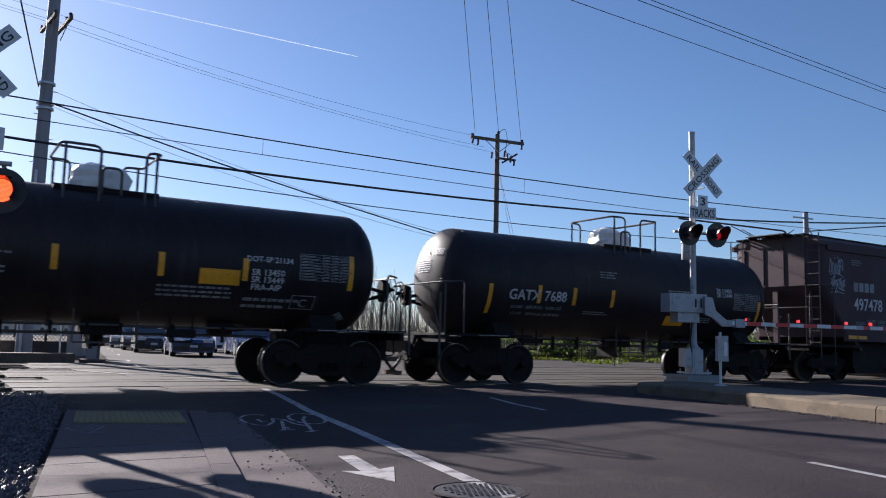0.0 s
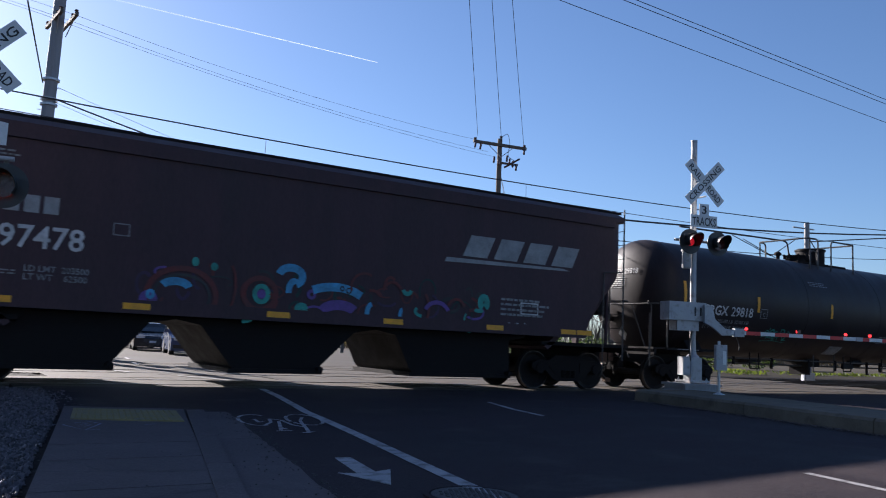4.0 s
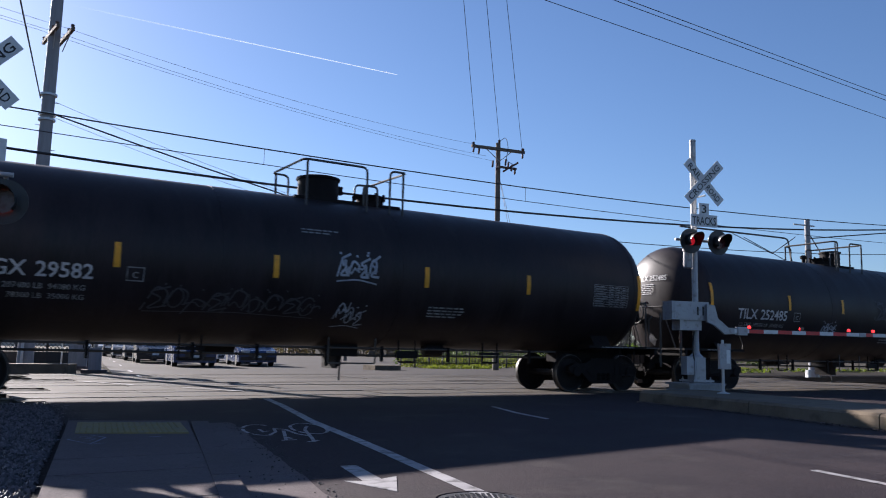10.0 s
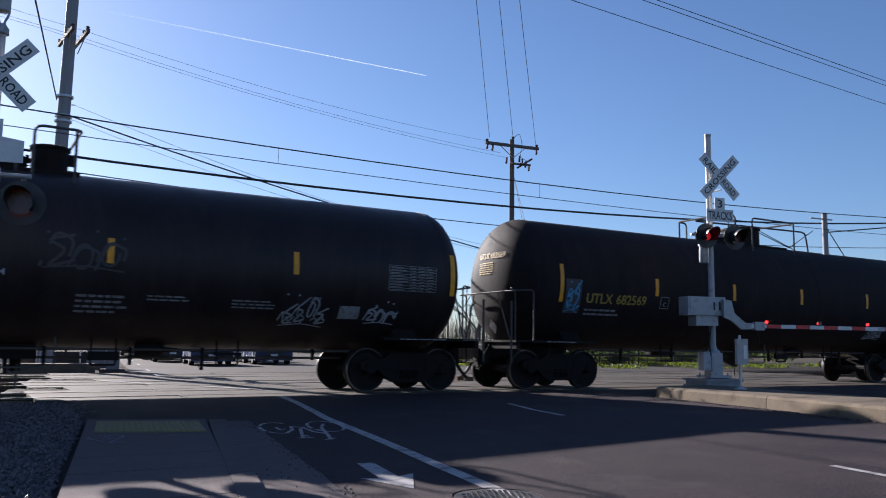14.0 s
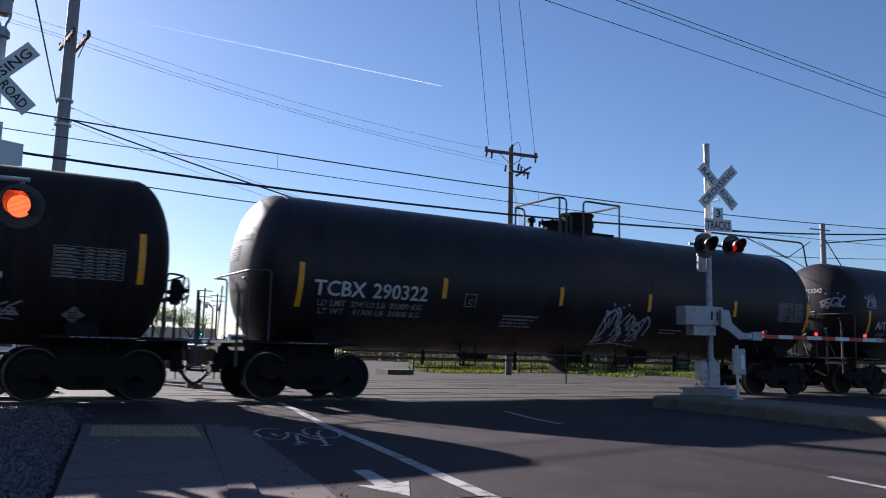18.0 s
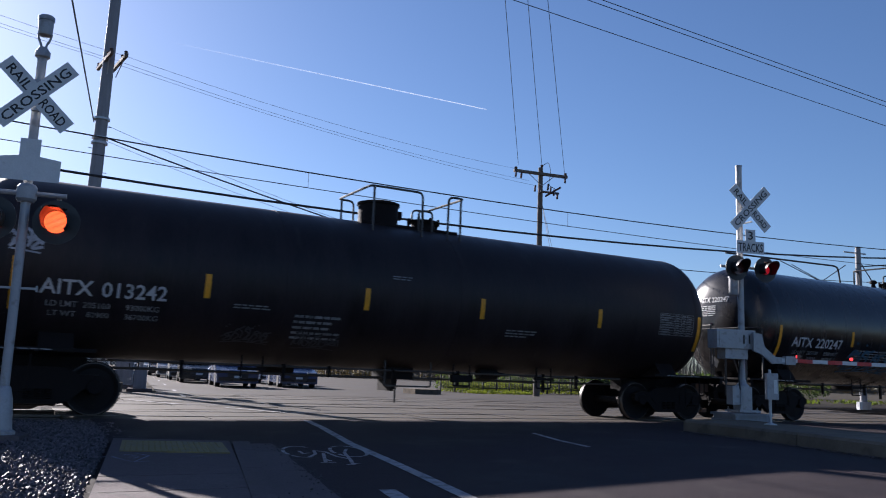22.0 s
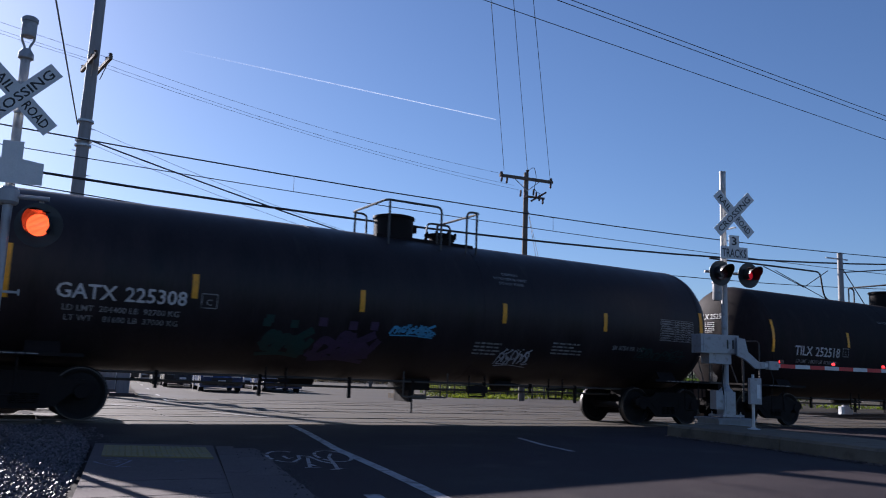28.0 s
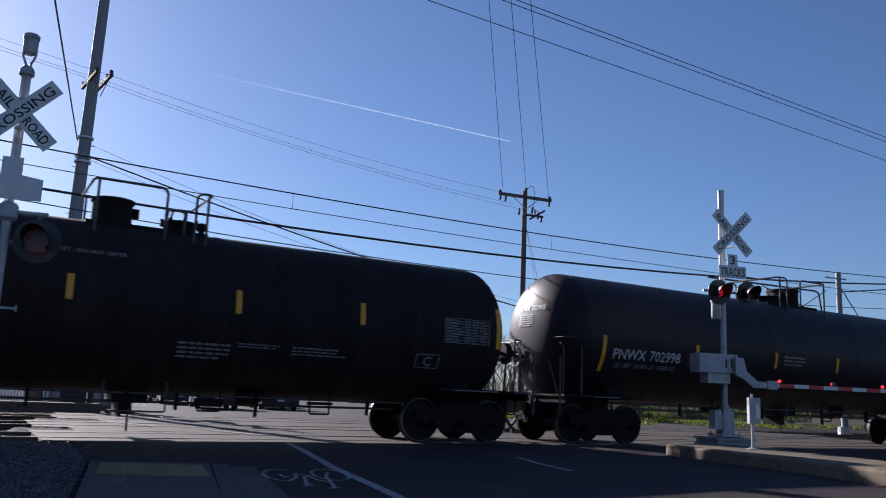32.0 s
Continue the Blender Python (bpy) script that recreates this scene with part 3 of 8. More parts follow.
def median():
    """A narrow raised concrete island of long kerb stones, rounded at its nose by the gate mast."""
    ob = thing("median_island", "narrow raised pale concrete island with rounded kerb stones", "kerb", kind="structure")
    wide, high = 1.85, 0.33
    joints = [12.0, 11.55, 8.95, 6.35, 3.75, 1.15, -1.45, -4.05, -6.65, -9.25, -11.85]

    def stone(pts, face):
        """A kerb stone along pts, its outer side battered towards face."""
        bm = bmesh.new()
        prof = ((-0.03, None), (-0.012, -0.045), (0.02, -0.008), (0.05, 0.0), (0.17, 0.0), (0.17, None))
        rows = []
        for p, f in zip(pts, face):
            rows.append([bm.verts.new((p[0] + f[0] * d, p[1] + f[1] * d, high + h if h is not None else road_z(*p) - 0.1)) for d, h in prof])
        for u, v in zip(rows, rows[1:]):
            for i in range(len(prof)):
                j = (i + 1) % len(prof)
                bm.faces.new((u[i], u[j], v[j], v[i]))
        bm.faces.new(rows[0][::-1]), bm.faces.new(rows[-1])
        part("kerb_stone", bm, KERB, ob, "pale kerb stone")

    for ya, yb in zip(joints[1:], joints[2:]):
        ys = [ya - 0.008 + (yb - ya + 0.016) * i / 4 for i in range(5)]
        stone([(kerb_x(y), y) for y in ys], [(0.98, -0.2)] * 5)
        stone([(kerb_x(y) + wide, y) for y in ys], [(-0.98, 0.2)] * 5)
    # the rounded nose
    x0, x1 = kerb_x(11.55), kerb_x(11.55) + wide
    cx, rr = (x0 + x1) / 2 + 0.08, wide / 2
    nose = []
    for a in range(0, 181, 9):
        c, d = math.cos(radians(a)), math.sin(radians(a))
        nose.append((cx - rr * math.copysign(abs(c) ** 0.45, c), 11.57 + 0.62 * abs(d) ** 0.45))
    stone(nose, [(math.cos(radians(a)), -math.sin(radians(a))) for a in range(0, 181, 9)])
    bm = bmesh.new()
    ys = [-11.85 + 23.4 * i / 18 for i in range(19)]
    rows = [[bm.verts.new((kerb_x(y) + d, y, high - 0.004)) for d in (0.165, wide * 0.5, wide - 0.165)] for y in ys]
    rows.append([bm.verts.new((cx + d, 11.95, high - 0.004)) for d in (-0.62, 0.0, 0.62)])
    for u, v in zip(rows, rows[1:]):
        for i in range(2):
            bm.faces.new((u[i], u[i + 1], v[i + 1], v[i]))
    part("paving", bm, KERB, ob, "pale concrete top")
    bm = bmesh.new()
    for y in joints[1:-1]:
        d = Vector((wide, 0.0, 0.0))
        p = Vector((kerb_x(y) + 0.1, y, high - 0.002))
        vs = [bm.verts.new(q) for q in (p - Vector((0, 0.007, 0)), p + d - Vector((0.2, 0.007, 0)), p + d - Vector((0.2, -0.007, 0)), p + Vector((0, 0.007, 0)))]
        bm.faces.new(vs)
    part("joint", bm, RUBBER, ob, "dark paving joint")
    # grit along the foot of the kerb
    rng = random.Random(12)
    bm = bmesh.new()
    for _ in range(1100):
        y = rng.uniform(4.5, 11.9)
        x = kerb_x(y) - abs(rng.gauss(0.03, 0.09)) - 0.03
        s = rng.uniform(0.004, 0.015)
        z = road_z(x, y)
        box(x - s, x + s, y - s, y + s * 1.3, z, z + s * 1.2, bm)
    tagged(part("kerb_grit", bm, STONE), "pale loose grit along the kerb", "gravel", kind="stuff")


median()


def stones():
    """Loose crushed stones of the verge and the track bed near the pavement."""
    rng = random.Random(5)
    vs, fs = [], []
    for i in range(30000):
        if i >= 26000:
            y = rng.uniform(15.1, 27.9)
            x = 1.25 - abs(rng.gauss(0, 3.0))
            if abs(y - 18.8) < 0.8 and x > -2.5:
                x = rng.uniform(-1.2, 1.7)
        elif i % 3:
            y = rng.uniform(4.6, 14.2)
            x = (-0.36 + 0.168 * y) - abs(rng.gauss(0, 1.5)) - 0.03
        else:
            y = rng.uniform(12.2, 15.0)
            x = rng.uniform(-6, 2.0)
        if y > 14.2:
            z = bed_z(y) + (0.13 * max(0, 1 - abs(y - 18.8) / 0.8) * max(0, 1 - abs(x - 0.7) / 1.6) if y > 15 else 0)
        else:
            z = rise(y) - 0.03
        s = rng.uniform(0.011, 0.036) if rng.random() < 0.75 else rng.uniform(0.006, 0.014)
        yaw = rng.uniform(0, 6.28)
        b = len(vs)
        cy, sy = math.cos(yaw), math.sin(yaw)
        pts = [(1, 0.1, 0), (-0.1, 0.9, 0.05), (-1, -0.1, 0), (0.15, -0.85, -0.05), (0.3, 0.25, 0.75), (-0.35, -0.2, 0.65), (0, 0, -0.5)]
        for px, py, pz in pts:
            px, py, pz = px * s * rng.uniform(0.7, 1.2), py * s * rng.uniform(0.7, 1.2), pz * s * rng.uniform(0.7, 1.3)
            vs.append((x + px * cy - py * sy, y + px * sy + py * cy, z + pz + s * 0.25))
        for f in ((0, 1, 4), (1, 5, 4), (1, 2, 5), (2, 3, 5), (3, 4, 5), (3, 0, 4), (0, 6, 1), (1, 6, 2), (2, 6, 3), (3, 6, 0)):
            fs.append(tuple(b + k for k in f))
    me = bpy.data.meshes.new("gravel_stones")
    me.from_pydata(vs, [], fs)
    me.materials.append(STONE)
    tagged(new("gravel_stones", me), "loose crushed grey stones beside the pavement", "gravel", kind="stuff")


stones()


# ---- the train ----
TRACK_Y = 16.6


def train_x(t):
    """How far the train has rolled to -x since the middle of the clip."""
    u = (t - 16) / 16
    return 97.864 * u - 0.2545 * u * u + 0.2716 * u ** 3 + 0.8609 * u ** 4 - float(np.interp(t, *zip(*SLACK)))


# small surges of the train about its even run: seconds, metres behind it
SLACK = [(0, 0), (12.5, 0), (14, -0.08), (15.5, -0.1), (17.5, -0.18), (18, -0.2), (18.5, -0.24), (19, 0), (20, -0.02), (20.5, -0.06), (21, 0), (22, -0.01), (22.5, -0.05), (23.5, -0.09), (24.5, -0.12), (26.5, 0), (29, 0.01), (29.5, 0.04), (30, 0.08), (30.5, 0.13), (31, 0.2), (31.5, 0.27), (32, 0.36)]


WHEELSETS = []          # (wheelset, car) pairs that roll
CARS = []               # (car, its centre along the train)
SHARED = {}


def shared(key, make):
    """The mesh of a part that many cars have alike."""
    if key not in SHARED:
        SHARED[key] = make()
    return SHARED[key]


def again(name, key, make, material, parent, at=None, label="", smooth=False, bevel=0.0):
    """A part on a shared mesh."""
    if key not in SHARED:
        ob = part(name, make(), material, parent, label, smooth, bevel)
        SHARED[key] = ob.data
    else:
        ob = new(name, SHARED[key])
        ob.parent = parent
        if label:
            ob["label"] = label
    if at is not None:
        ob.matrix_basis = at
    return ob


def wheel_mesh():
    prof = [(0.0, -0.09), (0.10, -0.09), (0.115, -0.03), (0.16, -0.015), (0.36, 0.0), (0.395, -0.035), (0.43, -0.045), (0.452, -0.045)]
    back = [(0.457, 0.05), (0.482, 0.06), (0.482, 0.085), (0.40, 0.09), (0.36, 0.045), (0.16, 0.03), (0.12, 0.07), (0.0, 0.07)]
    return lathe(prof + back, "y", 30)


def tread_mesh():
    return lathe([(0.440, -0.0465), (0.453, -0.046), (0.4585, 0.048), (0.45, 0.05)], "y", 30, loop=True)


def wheelset(car, x):
    ws = again("wheelset", "axle", lambda: tube([(0, -0.95, 0), (0, -0.72, 0), (0, 0.72, 0), (0, 0.95, 0)], 0.085, 10), WHEELSTEEL, car, pose(x, 0, 0.457), "steel axle with two wheels")
    for s in (-1, 1):
        m = pose(0, s * 0.79, 0, 0, 0, 0 if s < 0 else 180)
        w = again("wheel", "wheel", wheel_mesh, WHEELSTEEL, ws, m, smooth=True)
        # raised hub bolts and a worn rim mark
        again("tread", "tread", tread_mesh, TREAD, w, None, "polished steel tread", smooth=True)
        def caps():
            bm = lathe([(0.07, -0.17), (0.085, -0.16), (0.085, -0.09)], "y", 12)
            for k in range(3):
                a = 2.094 * k
                lathe([(0.014, -0.185), (0.014, -0.165)], "y", 6, (0.045 * math.cos(a), 0, 0.045 * math.sin(a)), bm)
            return bm
        again("end_cap", "cap", caps, GEAR, w, None, "bolted bearing end cap")
    WHEELSETS.append((ws, x))
    return ws


def truck(car, x):
    """A three-piece truck: side frames, bolster, springs."""
    tr = again("truck", "bolster", lambda: box(-0.2, 0.2, -1.02, 1.02, 0.42, 0.72), GEAR, car, pose(x, 0, 0), "cast steel truck with side frames", bevel=0.03)
    side = [(-1.13, 0.50), (-1.13, 0.62), (-0.95, 0.70), (-0.62, 0.70), (-0.42, 0.82), (0.42, 0.82), (0.62, 0.70), (0.95, 0.70), (1.13, 0.62), (1.13, 0.50), (0.98, 0.42), (0.72, 0.46), (0.5, 0.26), (0.34, 0.2), (-0.34, 0.2), (-0.5, 0.26), (-0.72, 0.46), (-0.98, 0.42)]
    def frame_mesh():
        return prism(side, "y", -0.07, 0.07)
    def spring_mesh():
        bm = bmesh.new()
        for k in range(5):
            lathe([(0.06, 0), (0.072, 0.012), (0.06, 0.024)], "z", 10, (0, 0, 0.27 + k * 0.036), bm)
        return bm
    def window_mesh(k):
        return prism([(k * 0.62, 0.56), (k * 0.36, 0.66), (k * 0.36, 0.42), (k * 0.44, 0.38)], "y", -0.012, 0.0)
    def box_mesh():
        return lathe([(0.12, -0.1), (0.135, -0.08), (0.135, 0.06)], "y", 14)
    for s in (-1, 1):
        m = pose(0, s * 1.0, 0, 0, 0, 0 if s < 0 else 180)
        again("side_frame", "sideframe", frame_mesh, GEAR, tr, m, bevel=0.02)
        for cx in (-0.16, 0.0, 0.16):
            again("spring", "springs", spring_mesh, GEAR, tr, pose(cx, s * 1.06, 0.02))
        for k in (-1, 1):
            again("bearing", "bearings", box_mesh, GEAR, tr, pose(k * 0.889, s * 1.0, 0.5, 0, 0, 0 if s < 0 else 180), smooth=True)
            again("frame_window", ("framewin", k), lambda k=k: window_mesh(k), GEAR, tr, pose(0, s * 1.072, 0, 0, 0, 0 if s < 0 else 180))
    again("brake_beam", "brakebeam", lambda: tube([(-0.45, -0.75, 0.36), (-0.4, 0, 0.34), (-0.45, 0.75, 0.36)], 0.035, 6), GEAR, tr)
    wheelset(car, x - 0.889)
    wheelset(car, x + 0.889)
    return tr


def coupling(car, half, brake_end, sgn, sill=1.14):
    """Stub sill, coupler, hose, steps and rails at one end of a car; sgn is -1 or 1."""
    e = half * sgn
    def at(mesh_key, name, make, material, label="", smooth=False, bevel=0.0):
        return again(name, (mesh_key, round(sill, 2)), make, material, car, pose(e, 0, 0, 0, 0, 0 if sgn > 0 else 180), label, smooth, bevel)
    at("sill", "stub_sill", lambda: box(-2.9, -0.42, -0.2, 0.2, sill - 0.42, sill - 0.06), GEAR, "", bevel=0.02)
    def coup():
        bm = box(-0.45, -0.12, -0.11, 0.11, 0.72, 0.95)
        prism([(-0.14, -0.13), (0.02, -0.15), (0.11, -0.02), (0.03, 0.03), (0.03, 0.12), (-0.14, 0.15)], "z", 0.68, 0.97, bm)
        return bm
    at("coupler", "coupler", coup, RUST, "rusty knuckle coupler", bevel=0.015)
    at("hose", "air_hose", lambda: tube(rounded([(-0.5, -0.24, 0.80), (-0.42, -0.27, 0.62), (-0.2, -0.26, 0.33), (0.02, -0.2, 0.22)], 0.2, 5), 0.036, 7), RUBBER, "black looping air hose", smooth=True)
    at("gladhand", "gladhand", lambda: box(-0.08, 0.1, -0.26, -0.14, 0.17, 0.27), RUST, "hose coupling head", bevel=0.02)
    at("carrier", "coupler_carrier", lambda: box(-0.52, -0.34, -0.3, 0.3, 0.56, 1.02), GEAR, "coupler carrier casting", bevel=0.03)
    for k in range(7):
        at(("link", k), "chain_link", lambda k=k: lathe([(0.016, -0.012), (0.03, 0.0), (0.016, 0.012)], "y", 8, (-0.3 + 0.04 * k, 0.3, 0.62 - 0.16 * math.sin(0.5 * k)), loop=True), GEAR)
    at("angle_cock", "angle_cock", lambda: tube(rounded([(-0.7, -0.3, 0.86), (-0.5, -0.3, 0.86), (-0.46, -0.28, 0.76)], 0.05), 0.04, 7), GEAR, "brake pipe angle cock")
    def rigging():
        bm = tube(rounded([(-0.34, -0.6, sill - 0.12), (-0.28, -0.55, 0.62), (-0.3, 0.2, 0.58), (-0.34, 0.55, sill - 0.12)], 0.08), 0.018, 5)
        tube([(-0.3, -0.1, 0.7), (-0.24, -0.12, 0.42)], 0.014, 5, bm)
        tube([(-0.36, 0.12, 0.72), (-0.34, 0.14, 0.36)], 0.014, 5, bm)
        box(-0.44, -0.26, -0.06, 0.2, 0.5, 0.66, bm)
        return bm
    at("rigging", "coupler_rigging", rigging, GEAR, "rods and hangers under the coupler")
    # thin strip on the platform's edge, paler than the platform
    at("sill_strip", "sill_edge", lambda: box(-0.952, -0.478, -1.424, -1.42, sill - 0.046, sill - 0.012), BRAKE, "paler strip along the platform edge")
    at("end_sill", "end_platform", lambda: box(-0.95, -0.48, -1.42, 1.42, sill - 0.05, sill), GALV if sill > 1.2 else GEAR, "grey steel crossover platform", bevel=0.008)
    def under():
        bm = box(-0.62, -0.52, -1.4, 1.4, sill - 0.2, sill - 0.05)
        return bm
    at("striker", "striker_beam", under, GEAR)
    at("lever", "uncoupling_lever", lambda: tube(rounded([(-0.36, -1.38, sill - 0.3), (-0.34, -1.3, sill - 0.12), (-0.3, -0.3, sill - 0.1), (-0.12, -0.1, 0.95)], 0.08), 0.014, 5), BRAKE)


def tank_end(car, half, sgn, brake, hoop=1.16):
    """Hand rails, side step and the brake wheel on a tank car's end."""
    e = half * sgn
    def at(key, name, make, material, label="", smooth=False):
        return again(name, key, make, material, car, pose(e, 0, 0, 0, 0, 0 if sgn > 0 else 180), label, smooth)
    z = 1.14
    # the hoops at both sides of the end platform
    for s in (-1, 1):
        at(("post", s), "grab_post", lambda s=s: tube([(-0.38, s * 1.38, z - 0.5), (-0.38, s * 1.38, z + 0.88)], 0.028, 6), BRAKE, "upright grab post at the car end")
        at(("hooked", s), "hooked_post", lambda s=s: tube(rounded([(-0.62, s * 1.2, z), (-0.62, s * 1.2, z + 0.9 + 0.2 * s), (-0.5, s * 1.2, z + 1.0 + 0.2 * s)], 0.05), 0.018, 6), BRAKE)
        def step(s=s):
            bm = tube(rounded([(-1.9, s * 1.46, z - 0.1), (-1.9, s * 1.46, 0.42), (-1.42, s * 1.46, 0.42), (-1.42, s * 1.46, z - 0.1)], 0.05), 0.016, 5)
            return bm
        at(("step", s), "sill_step", step, GEAR, "bent bar sill step")
    zt = z + hoop
    at(("hoop", hoop), "end_hand_rail", lambda: tube(rounded([(-0.97, -1.44, z), (-0.97, -1.44, zt), (-0.6, -1.2, zt - 0.02), (-0.6, 1.2, zt - 0.02), (-0.97, 1.44, zt), (-0.97, 1.44, z)], 0.1), 0.02, 6), BRAKE, "bent hand rail across the tank end", True)
    for s in (-1, 1):
        at(("stay", s), "rail_stay", lambda s=s: tube([(-0.66, s * 0.95, z), (-0.6, s * 0.5, zt - 0.02)], 0.016, 5), BRAKE)
    def saddle():
        bm = prism([(-1.3, z - 0.08), (-1.05, z + 0.28), (-0.35, z + 0.05), (0.35, z + 0.05), (1.05, z + 0.28), (1.3, z - 0.08)], "x", -2.55, -2.0)
        return bm
    at("saddle", "saddle", saddle, GEAR, "black steel tank saddle")
    for s in (-1, 1):
        at(("side_sill", s), "walkway", lambda s=s: box(-2.9, -0.95, min(s * 1.44, s * 1.2), max(s * 1.44, s * 1.2), z - 0.06, z), GEAR)
    at("sill_print", "sill_print", lambda: bars_bm(lambda x, q: (x, -1.4445, q), -2.5, -1.3, z - 0.05, z - 0.012, 1), TABLEINK, "line of small white print on the sill") if sgn > 0 else at("sill_print_b", "sill_print", lambda: bars_bm(lambda x, q: (x, 1.4445, q), -2.2, -1.3, z - 0.05, z - 0.012, 1), TABLEINK, "line of small white print on the sill")
    if brake:
        def wheel():
            bm = bmesh.new()
            n = 18
            tube([(-0.42, -0.55 + 0.28 * math.cos(6.2832 * i / n), z + 0.92 + 0.28 * math.sin(6.2832 * i / n)) for i in range(n + 1)], 0.016, 5, bm)
            for k in range(5):
                a = 1.2566 * k + 0.3
                tube([(-0.46, -0.55, z + 0.92), (-0.42, -0.55 + 0.28 * math.cos(a), z + 0.92 + 0.28 * math.sin(a))], 0.011, 5, bm)
            return bm
        at("bwheel", "brake_wheel", wheel, BRAKE, "spoked steel hand brake wheel")
        def housing():
            bm = prism([(-0.7, z + 0.8), (-0.66, z + 0.68), (-0.5, z + 0.64), (-0.42, z + 0.74), (-0.4, z + 0.96), (-0.46, z + 1.1), (-0.6, z + 1.12), (-0.69, z + 1.02)], "x", -0.68, -0.52)
            lathe([(0.0, 0.0), (0.1, 0.0), (0.13, 0.06), (0.06, 0.1), (0.03, 0.2)], "x", 12, (-0.54, -0.55, z + 0.92), bm)
            tube([(-0.6, -0.58, z + 0.66), (-0.58, -0.48, z + 0.3), (-0.58, -0.48, z - 0.2)], 0.018, 5, bm)
            tube([(-0.64, -0.62, z + 0.85), (-1.25, -0.75, z + 0.95)], 0.04, 6, bm)
            tube([(-0.64, -0.48, z + 0.75), (-1.2, -0.4, z + 0.62)], 0.035, 6, bm)
            box(-0.74, -0.66, -0.82, -0.3, z + 0.7, z + 0.78, bm)
            return bm
        at("bhouse", "brake_housing", housing, GEAR, "black hand brake gear housing")


def tank_bend(r, zc):
    """Maps (along, height over the axis) to the near side of a tank, a little proud."""
    def bend(x, s, lift=0.008):
        a = s / r
        return (x, -(r + lift) * math.cos(a), zc + (r + lift) * math.sin(a))
    return bend


def s_of(z, r, zc):
    return r * math.asin(max(-0.99, min(0.99, (z - zc) / r)))


def strip_bm(bend, x0, x1, s0, s1, n=6, bm=None):
    bm = bm or bmesh.new()
    rows = [[bm.verts.new(bend(x, s0 + (s1 - s0) * i / n)) for x in (x0, x1)] for i in range(n + 1)]
    for a, b in zip(rows, rows[1:]):
        bm.faces.new((a[0], a[1], b[1], b[0]))
    return bm


def stroke_bm(bend, pts, w, bm):
    """A sprayed stroke of width w through (x, s) points."""
    n = len(pts)
    rows = []
    for i, p in enumerate(pts):
        a, b = Vector(pts[max(0, i - 1)]), Vector(pts[min(n - 1, i + 1)])
        d = b - a
        d = d.normalized() if d.length > 1e-6 else Vector((1, 0))
        k = Vector((-d.y, d.x)) * w / 2
        rows.append([bm.verts.new(bend(p[0] + k.x * q, p[1] + k.y * q, 0.01)) for q in (1, -1)])
    for a, b in zip(rows, rows[1:]):
        bm.faces.new((a[0], a[1], b[1], b[0]))


def scribble(bend, x0, x1, s0, s1, seed, letters=4, w=0.035):
    """A sprayed tag: unreadable zigzags, hooks and loops in a box, with an underline and specks."""
    rng = random.Random(seed)
    bm = bmesh.new()
    cw, h = (x1 - x0) / letters, s1 - s0
    lean = rng.uniform(0.0, 0.25)
    def stroke(pts, k=1.0):
        pts = [(x + lean * (y - s0), y) for x, y in pts]
        curve = [(p.x, p.y) for p in rounded([(x, y, 0) for x, y in pts], 0.22 * h, 4)] if len(pts) > 2 else pts
        stroke_bm(bend, curve, w * k, bm)
    for k in range(letters):
        a, base = x0 + cw * (k - 0.2), s0 + rng.uniform(0.0, 0.2) * h
        up = base + h * rng.uniform(0.6, 0.95)
        j = lambda q: rng.uniform(-0.14, 0.14) * q
        for kind in rng.sample("zhlc", 2):
            if kind == "z":
                n = rng.randint(4, 6)
                stroke([(a + 1.4 * cw * i / n + j(cw), (up - rng.random() * 0.5 * h if i % 2 else base + rng.random() * 0.4 * h)) for i in range(n + 1)], 0.8)
            elif kind == "h":
                stroke([(a + 1.2 * cw, up + j(h)), (a + 0.2 * cw, up - 0.25 * h), (a + 1.0 * cw, base + 0.4 * h), (a + 0.3 * cw, base + j(h)), (a + 1.3 * cw, base + 0.1 * h)])
            elif kind == "l":
                w0, q = rng.uniform(0, 6), rng.uniform(0.25, 0.42)
                stroke([(a + cw * (0.6 + q * math.cos(0.55 * i + w0)), (up + base) / 2 + q * h * math.sin(0.55 * i + w0)) for i in range(rng.randint(7, 12))], 0.9)
            else:
                stroke([(a + 0.1 * cw, base + j(h)), (a + 0.5 * cw, up), (a + 1.2 * cw, up - 0.2 * h), (a + 1.1 * cw, base + 0.2 * h)])
    stroke([(x0, s0 - 0.02 * h), ((x0 + x1) / 2, s0 + 0.08 * h), (x1, s0 - 0.05 * h)], 0.6)
    for _ in range(letters):
        x, y = rng.uniform(x0, x1), s0 + h * rng.uniform(0.85, 1.05)
        strip_bm(bend, x, x + w, y, y + w, 1, bm)
    return bm


def wrapped_text(car, name, body, x0, x1, s, bend, material, label, size=None, parent=None):
    """Lettering fitted between x0 and x1 with its foot at height s over the axis."""
    a, b = text_width(body, 1.0)
    k = (x1 - x0) / (b - a) if size is None else size
    sy = k if size is None else size
    bm = text_bm(body, 1.0, lambda x, z: bend(x0 + (x - a) * k, s + z * sy))
    return part(name, bm, material, parent or car, label)


def block_letters(bend, x0, x1, s0, s1, n, bm=None, lean=0.0):
    """Plain upright bars that stand for a company's name."""
    bm = bm or bmesh.new()
    w = (x1 - x0) / n
    for i in range(n):
        a, b = x0 + w * i + w * 0.08, x0 + w * (i + 0.86)
        f = lambda x, s: bend(x + lean * (s - s0), s)
        for (p, q, c, d) in ((a, b, s0, s1),):
            vs = [bm.verts.new(f(x, s)) for x, s in ((p, c), (q, c), (q, d), (p, d))]
            bm.faces.new(vs)
    return bm


